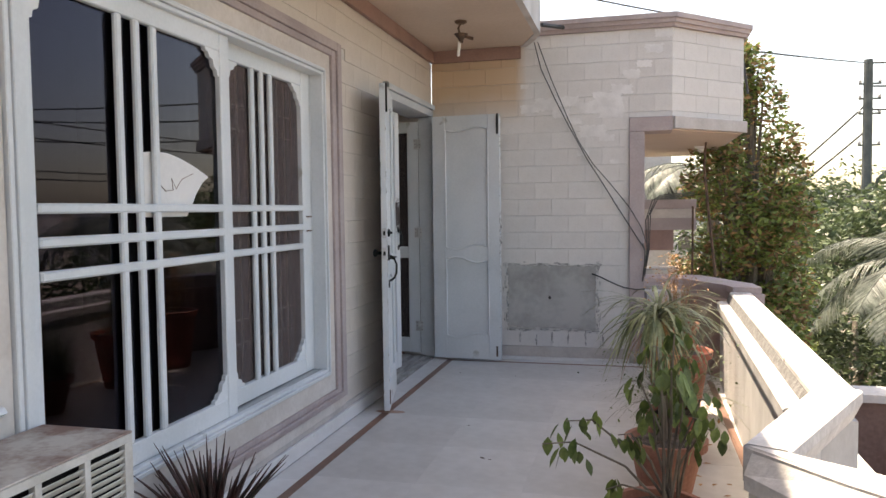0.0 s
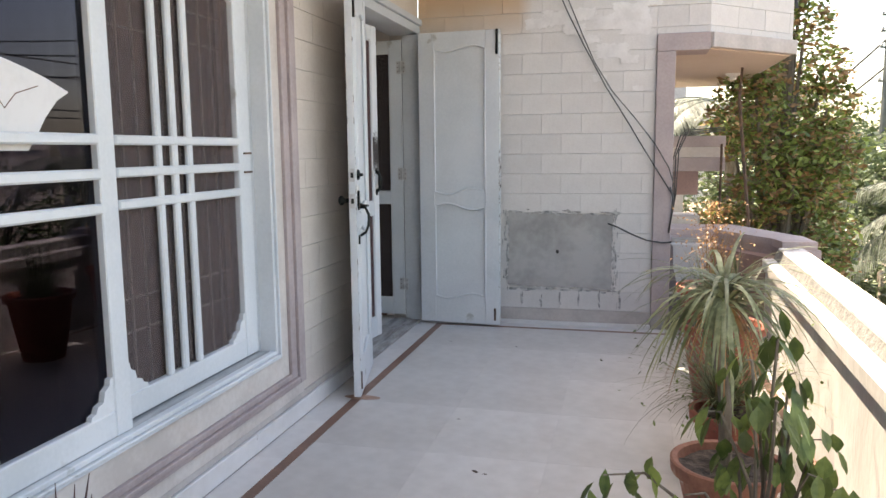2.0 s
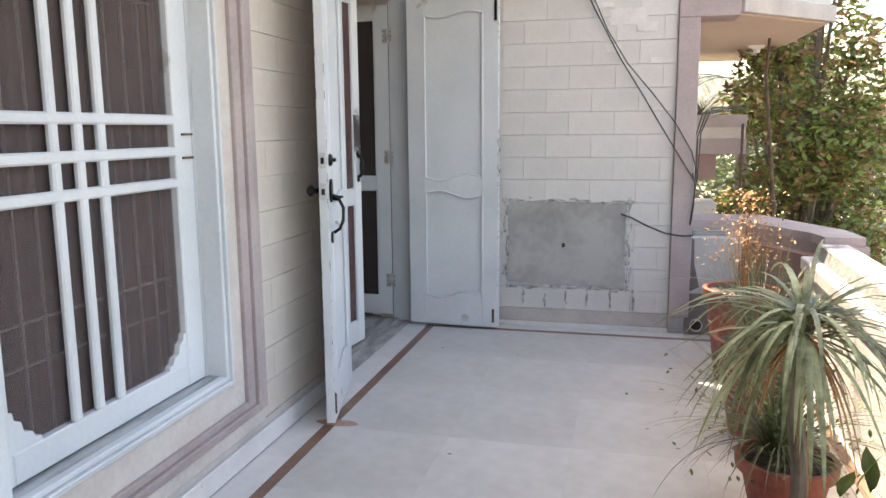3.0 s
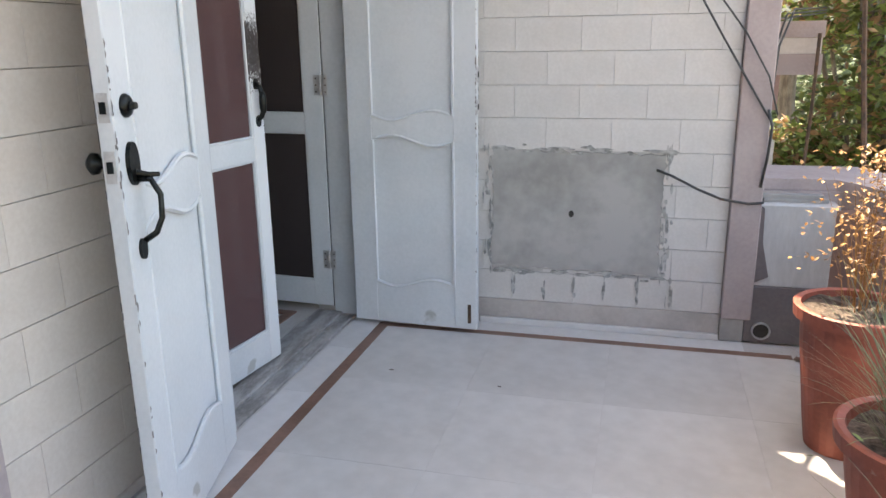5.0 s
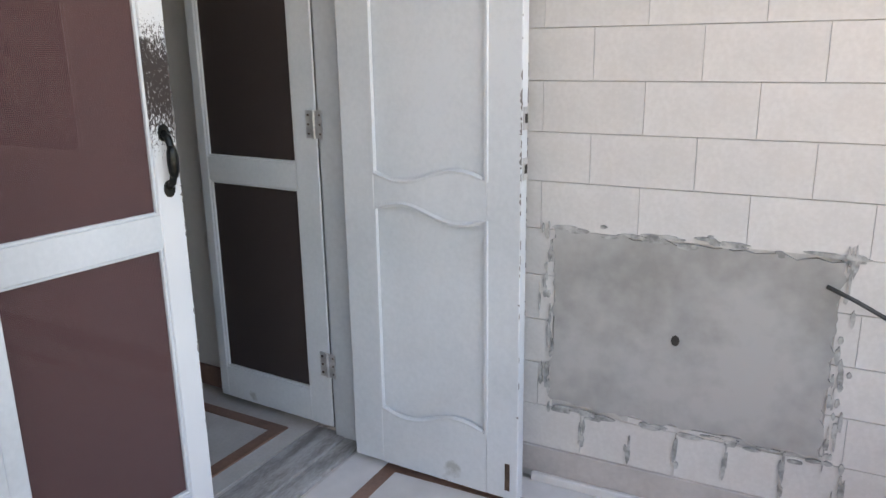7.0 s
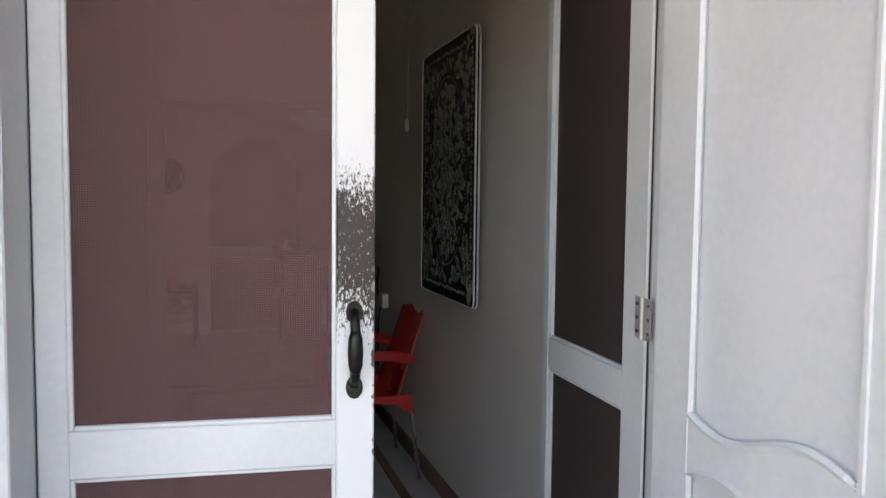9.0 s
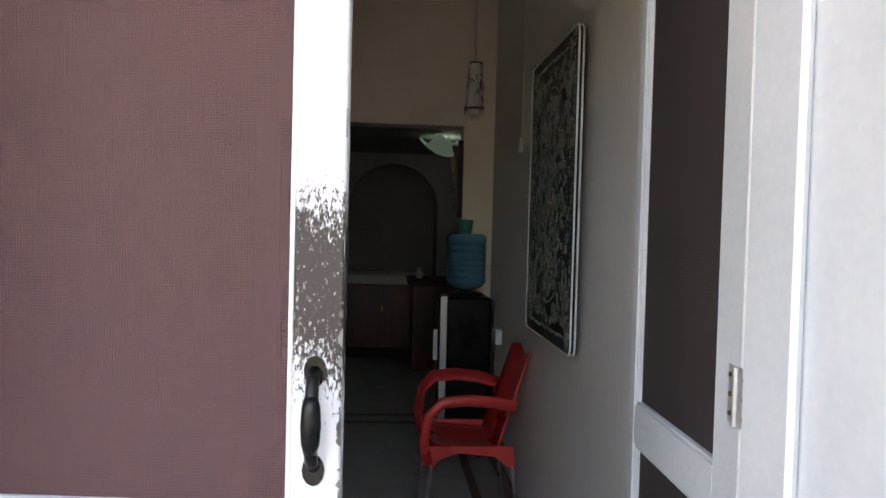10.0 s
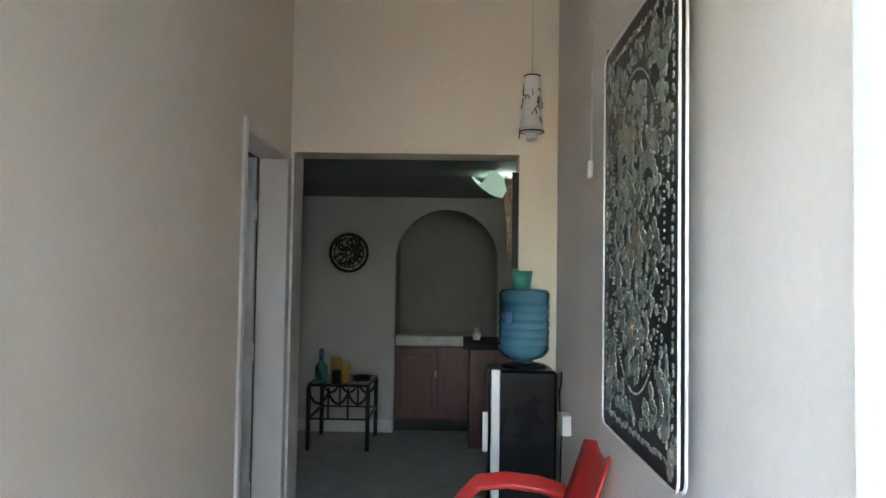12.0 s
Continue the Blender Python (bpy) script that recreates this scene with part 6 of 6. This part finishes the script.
vessel("tumbler", -5.95, -1.39, [(0.032, 0), (0.036, 0.14), (0.033, 0.14), (0.03, 0.01)], GOLD, "amber tumbler on the iron table", "tumbler")
vessel("jar", -5.88, -1.455, [(0.036, 0), (0.038, 0.09), (0.03, 0.10)], BLACK_PL, "dark squat jar on the iron table", "jar")
vessel("tray", -6.2, -1.29, [(0.07, 0), (0.085, 0.018), (0.08, 0.018), (0.066, 0.004)], BLACK_PL, "shallow dark tray on the iron table", "tray")


# ---- outside ----
GZ = -3.4
bm = bmesh.new()
v = [bm.verts.new(p) for p in ((-900, -900, GZ), (900, -900, GZ), (900, 900, GZ), (-900, 900, GZ))]
bm.faces.new(v)
tagged(finish("ground", bm, GROUND), kind="structure")
setting("wall_house_below", boxed(-7.4, 2.62, -3.2, 9.4, GZ, -0.27), HOUSE)

nb = empty("neighbour_balcony", pose(0, 0, 0), "neighbouring balcony front banded in mauve and cream", "balcony")
part("band", boxed(0.4, 2.48, 7.9, 8.6, 1.295, 1.395), PINK, nb, "mauve plaster band")
part("band", boxed(0.4, 2.47, 7.91, 8.6, 1.198, 1.293), CREAM, nb, "cream plaster band")
part("band", boxed(0.4, 2.48, 7.9, 8.6, 1.07, 1.196), PINK, nb, "mauve plaster band")
part("slab", boxed(0.4, 2.25, 7.92, 8.6, 0.85, 1.068), PINK_DARK, nb)
part("low_wall", boxed(0.4, 2.3, 8.2, 8.7, GZ, 0.62), HOUSE, nb)
nh = empty("neighbour_house", pose(0, 0, GZ), "pale plastered house beyond the overhang", "house")
part("wall", boxed(-4, 2.5, 14, 20, 0, 6.2), HOUSE, nh)
part("parapet", boxed(-4.1, 2.6, 13.9, 20.1, 6.2, 6.5), HOUSE, nh)
yard = empty("yard_wall", pose(0, 0, 0), "grimy red-brown boundary wall with a whitened top", "wall")
part("wall", boxed(3.4, 14.0, 7.6, 7.9, GZ, -0.62), HOUSE_D, yard)
part("coping", boxed(3.35, 14.0, 7.55, 7.95, -0.62, -0.54), HOUSE, yard)
part("return_wall", boxed(6.2, 6.5, 0.5, 7.55, GZ, -0.9), HOUSE_D, yard)
shed = empty("shed_roof", pose(0, 0, 0), "low dusty brown roof beside the boundary wall", "shed")
part("roof", prism(bmesh.new(), [(3.3, -1.9), (6.1, -2.3), (6.1, -2.2), (3.3, -1.8)], 1, 1.0, 7.4), HOUSE_D, shed)


def leaf_mass(bm, blobs, count, size, seed, flat=0.5):
    rr = random.Random(seed)
    weights = [b[3] ** 2 for b in blobs]
    for _ in range(count):
        x, y, z, r = rr.choices(blobs, weights)[0]
        d = Vector((rr.gauss(0, 1), rr.gauss(0, 1), rr.gauss(0, 1))).normalized()
        q = Vector((x, y, z)) + d * r * rr.uniform(0.55, 1.12)
        s = size * rr.uniform(0.6, 1.4)
        a = Vector((rr.gauss(0, 1), rr.gauss(0, 1), rr.gauss(0, flat))).normalized()
        b = a.cross(Vector((rr.gauss(0, 1), rr.gauss(0, 1), rr.gauss(0, 1)))).normalized()
        vs = [bm.verts.new(q + p) for p in (-a * s, b * s * 0.42, a * s, -b * s * 0.42)]
        bm.faces.new(vs)


def tree(name, x, y, blobs, count, size, seed, mats, label, trunk_r=0.12, z0=GZ):
    t = empty(name, pose(0, 0, 0), label, "tree", "trees beyond the parapet")
    bm = bmesh.new()
    top = max(blobs, key=lambda b: b[2])
    tube(bm, [(x, y, z0), (x + 0.1, y, (z0 + top[2]) / 2 - 0.5), (top[0], top[1], top[2])], trunk_r, 8, 0.3)
    for b in blobs:
        zb = z0 + (b[2] - z0) * 0.55
        tube(bm, [(x + 0.05, y, zb), ((x + b[0]) / 2, (y + b[1]) / 2, (zb + b[2]) / 2 + 0.1), b[:3]], trunk_r * 0.35, 6, 0.3)
    part("trunk", bm, BARK, t)
    for k, (m, share) in enumerate(mats):
        bm = bmesh.new()
        leaf_mass(bm, blobs, int(count * share), size, seed + k)
        tagged(part("crown", bm, m, t), kind="stuff")
    return t


rr = random.Random(77)
blobs = []
for i in range(34):
    z = rr.uniform(-2.2, 2.55)
    wdt = 0.95 - 0.26 * max(0, z)
    blobs.append((3.0 + rr.uniform(-0.55, 0.58) * wdt - 0.10 * z, 8.6 + rr.uniform(-0.7, 0.9), z, rr.uniform(0.22, 0.42)))
blobs += [(2.95, 8.4, 2.75, 0.2), (2.85, 8.4, 2.4, 0.28), (2.75, 8.3, 2.0, 0.3), (3.45, 8.6, 1.3, 0.26), (3.4, 8.5, 0.9, 0.32), (3.55, 8.8, 0.4, 0.3), (3.4, 8.5, 2.0, 0.25), (3.45, 8.5, 1.65, 0.28), (3.2, 8.4, 2.45, 0.25), (3.15, 8.4, 2.8, 0.2), (3.05, 8.4, 3.0, 0.12), (3.45, 8.5, 0.2, 0.35), (3.4, 8.3, 1.2, 0.35)]
tree("creeper_tree", 3.1, 8.8, blobs, 34000, 0.038, 50, ((LEAF_TREE, 0.66), (LEAF_RUST, 0.34)), "tall leafy creeper-clad tree with green and rusty leaves beside the overhang")


def crown(cx, cy, cz, R, n, seed, squash=0.7):
    q = random.Random(seed)
    out = []
    for i in range(n):
        a, r = q.uniform(0, 6.28), R * math.sqrt(q.random())
        out.append((cx + r * math.cos(a), cy + r * math.sin(a), cz + q.uniform(-1, 0.9) * R * squash * (1 - 0.5 * r / R), R * q.uniform(0.22, 0.4)))
    return out


for k, (x, y, z, R, sz) in enumerate(((5.2, 12.5, -1.4, 1.9, 0.06), (7.6, 14.5, -1.0, 2.2, 0.07), (4.2, 15.5, -0.5, 1.8, 0.07), (6.0, 19.0, -0.2, 2.4, 0.09), (9.5, 19.5, 0.0, 2.6, 0.09),
                                      (8.0, 26.0, 0.3, 2.8, 0.11), (12.5, 25.0, 0.2, 3.0, 0.11), (17, 30, 0.3, 3.2, 0.12), (4.5, 27, 0.5, 2.6, 0.11), (10.5, 11.0, -1.8, 2.2, 0.07), (13.5, 36, 0.8, 3.5, 0.14), (22, 38, 0.8, 4.0, 0.15),
                                      (14, 16, -1.0, 2.6, 0.09), (7.2, 9.6, -2.2, 1.3, 0.05))):
    tree("tree", x, y, crown(x, y, z, R, 26, 100 + k), 7000 if k < 6 else 4200, sz, 200 + k, ((LEAF_FAR, 1.0),), "leafy green tree among the gardens below", 0.14)


def palm(x, y, z, R, n, seed, label):
    q = random.Random(seed)
    t = empty("palm_tree", pose(0, 0, 0), label, "palm tree", "trees beyond the parapet")
    part("trunk", tube(bmesh.new(), [(x, y, GZ), (x + 0.1, y, (GZ + z) / 2), (x, y, z)], 0.13, 10, 0.7), BARK, t)
    for i in range(n):
        a = 2 * math.pi * i / n + q.uniform(-0.2, 0.2)
        d = Vector((math.cos(a), math.sin(a), q.uniform(0.1, 1.1))).normalized()
        p, L0 = Vector((x, y, z)), R * q.uniform(0.8, 1.15)
        pts = [p]
        for s in range(10):
            d = (d + Vector((0, 0, -0.16))).normalized()
            p = p + d * L0 / 10
            pts.append(p)
        bm = bmesh.new()
        tube(bm, pts, 0.016, 5, 0.3)
        for s in range(1, 60):
            f = s / 60 * 10
            i0 = min(9, int(f))
            c0 = pts[i0].lerp(pts[i0 + 1], f - i0)
            ax = (pts[i0 + 1] - pts[i0]).normalized()
            sd = ax.cross(Vector((0, 0, 1))).normalized()
            ll = R * 0.32 * math.sin(math.pi * (0.12 + 0.85 * s / 60))
            for sg in (-1, 1):
                way = (sd * sg + ax * 0.55 + Vector((0, 0, -0.45 + q.uniform(-0.15, 0.15)))).normalized()
                nrm = ax * 0.012
                bm.faces.new([bm.verts.new(v2) for v2 in (c0 - nrm, c0 + nrm, c0 + way * ll * 0.6 + nrm + Vector((0, 0, -0.02)), c0 + way * ll + Vector((0, 0, -0.10 * ll - 0.03)), c0 + way * ll * 0.6 - nrm)])
        tagged(part("frond", bm, LEAF_PALM, t), kind="stuff")


palm(5.75, 11.0, 0.55, 1.9, 17, 7, "coconut palm with long feathery fronds drooping over the gardens")
palm(3.1, 13.0, 1.9, 1.6, 14, 9, "coconut palm showing behind the overhang")
palm(9.6, 14.5, 0.9, 2.0, 15, 13, "coconut palm with arching fronds near the street")


def pole(x, y, top, label):
    p = empty("utility_pole", pose(x, y, GZ), label, "utility pole", "utility poles")
    H = top - GZ
    part("mast", tube(bmesh.new(), [(0, 0, 0), (0, 0, H)], 0.17, 10, 0.75), POLE, p)
    for k, z in enumerate((H - 0.75, H - 1.2, H - 1.65, H - 2.6)):
        part("crossarm", boxed(-0.26, 0.36, -0.03, 0.03, z, z + 0.05), POLE, p)
        for dx in (-0.22, 0.32):
            part("insulator", lathe(bmesh.new(), [(0.04, z + 0.05), (0.055, z + 0.10), (0.025, z + 0.16)], dx, 0, 8), STEEL, p)
    part("street_lamp_arm", tube(bmesh.new(), [(0.1, 0, H - 4.4), (0.3, 0, H - 3.6), (0.8, 0, H - 3.1), (1.6, 0, H - 2.9)], 0.04, 6), POLE, p)
    part("cable_coil", tube(bmesh.new(), [(-0.35 + 0.55 * math.cos(a), -0.2, H - 4.6 + 0.5 * math.sin(a)) for a in np.linspace(0, 12, 40)], 0.03, 5), CABLE, p)
    return p


pole(8.7, 25, 5.7, "dark concrete utility pole crowded with insulators and coiled cable")
for a, b, d, r in (((1.125, 5.6, 2.78), (8.7, 25, 5.6), 0.03, 0.017), ((1.12, 5.16, 2.96), (2.8, 6.66, 2.90), 0.02, 0.007), ((8.7, 25, 4.4), (4.2, 26, 0.2), 0.1, 0.03), ((8.7, 25, 3.6), (4.6, 26, 0.1), 0.1, 0.03),
                   ((8.7, 25, 4.9), (24, 24, 5.2), 0.3, 0.03), ((8.7, 25, 4.2), (24, 24, 4.4), 0.3, 0.03), ((8.7, 25, 5.6), (26, 24, 5.7), 0.3, 0.03), ((2.77, 6.9, 2.86), (2.86, 7.0, 2.35), 0.0, 0.012)):
    tagged(finish("overhead_cable", tube(bmesh.new(), sag(a, b, d, 16), r, 5), CABLE), "black overhead cable strung to the utility pole", "cable", "overhead cables")



def far_house(x, y, w, d, h, seed):
    q = random.Random(seed)
    hse = empty("distant_house", pose(x, y, GZ), "pale flat-roofed house in the haze", "house", "distant houses")
    part("wall", boxed(-w / 2, w / 2, 0, d, 0, h), HOUSE, hse)
    part("roof_parapet", boxed(-w / 2 - 0.15, w / 2 + 0.15, -0.15, d, h, h + 0.5), HOUSE, hse)
    for s in range(int(h // 2.6)):
        for i in range(int(w // 2.4)):
            part("window", boxed(-w / 2 + 0.8 + 2.4 * i, -w / 2 + 1.9 + 2.4 * i, -0.06, 0.02, 0.9 + 2.7 * s, 2.1 + 2.7 * s), DARK_ROOM, hse)
    part("water_tank", boxed(-w / 4, -w / 4 + 1.4, 1, 2.2, h + 0.5, h + 1.6), HOUSE, hse)


for i, (x, y, w2, h) in enumerate(((14, 62, 9, 4.6), (24, 66, 10, 5.2), (34, 72, 12, 4.8), (5, 70, 10, 5.4), (44, 60, 12, 5.0), (50, 45, 10, 5.0), (20, 90, 14, 6.0), (-6, 80, 12, 6))):
    far_house(x, y, w2, 8, h, i)
opp = empty("house_across", pose(34, 4, GZ), "pale flat-roofed house across the street", "house", "distant houses")
part("wall", boxed(0, 10, -14, 10, 0, 5.6), HOUSE, opp)
part("roof_parapet", boxed(-0.2, 10, -14.2, 10.2, 5.6, 6.2), HOUSE, opp)
for j in range(6):
    part("window", boxed(-0.06, 0.02, -12 + 3.6 * j, -10.4 + 3.6 * j, 3.4, 4.8), DARK_ROOM, opp)
for k, (x, y, z, R, sz) in enumerate(((14, 2, -0.6, 2.6, 0.12), (17, -6, -0.4, 3.0, 0.13), (16, 9, -0.5, 3.0, 0.13), (24, 16, 0.2, 3.5, 0.15))):
    tree("tree", x, y, crown(x, y, z, R, 22, 300 + k), 3000, sz, 400 + k, ((LEAF_FAR, 1.0),), "leafy green tree across the street", 0.14)
pole(19, -2.5, 5.6, "concrete utility pole across the street")
for z in (5.2, 4.6, 3.4, 3.1):
    tagged(finish("overhead_cable", tube(bmesh.new(), sag((19, -2.5, z), (20, 40, z), 0.5, 12), 0.03, 5), CABLE), "black overhead cable along the street", "cable", "overhead cables")
    tagged(finish("overhead_cable", tube(bmesh.new(), sag((19, -2.5, z), (18, -30, z), 0.5, 12), 0.03, 5), CABLE), "black overhead cable along the street", "cable", "overhead cables")

# ---- tiles and slabs ----
for job in TILING:
    name, wall, m, u0, u1, z0, z1, w_, h_, fu, fz, holes, mat = job[:13]
    lay(name, wall, m, u0, u1, z0, z1, w_, h_, fu, fz, holes, mat, warm=job[13] if len(job) > 13 else None)
ident = Matrix.Identity(4)
slabs("slab", floor_slabs, ident, 0.118, STRIP - 0.025, -3.0, 5.99, 0.45, MARBLE_W)
slabs("slab", floor_slabs, ident, STRIP - 0.025, 1.90, 5.875, 5.99, 0.45, MARBLE_W)
slabs("slab", floor_slabs, ident, 0.302, 2.375, -2.93, 5.829, 0.59, MARBLE)
slabs("slab", floor_slabs, ident, 2.42, 2.56, -3.0, 5.4, 0.45, MARBLE_W)
slabs("slab", floor_in, IM, -4.06, -0.25, -1.155, -0.20, 0.48, FLOOR_IN)
slabs("slab", floor_in, IM, -4.06, -0.2, -0.155, -0.024, 0.5, BORDER_IN)
slabs("slab", floor_in, IM, -4.06, -0.2, -1.32, -1.2, 0.5, BORDER_IN)
slabs("slab", floor_in, IM, -6.53, -4.32, -1.92, 1.08, 0.6, KITCHEN_FLOOR)
slabs("slab", floor_in, IM, -0.19, -0.125, -1.32, -0.024, 0.6, BORDER_IN)
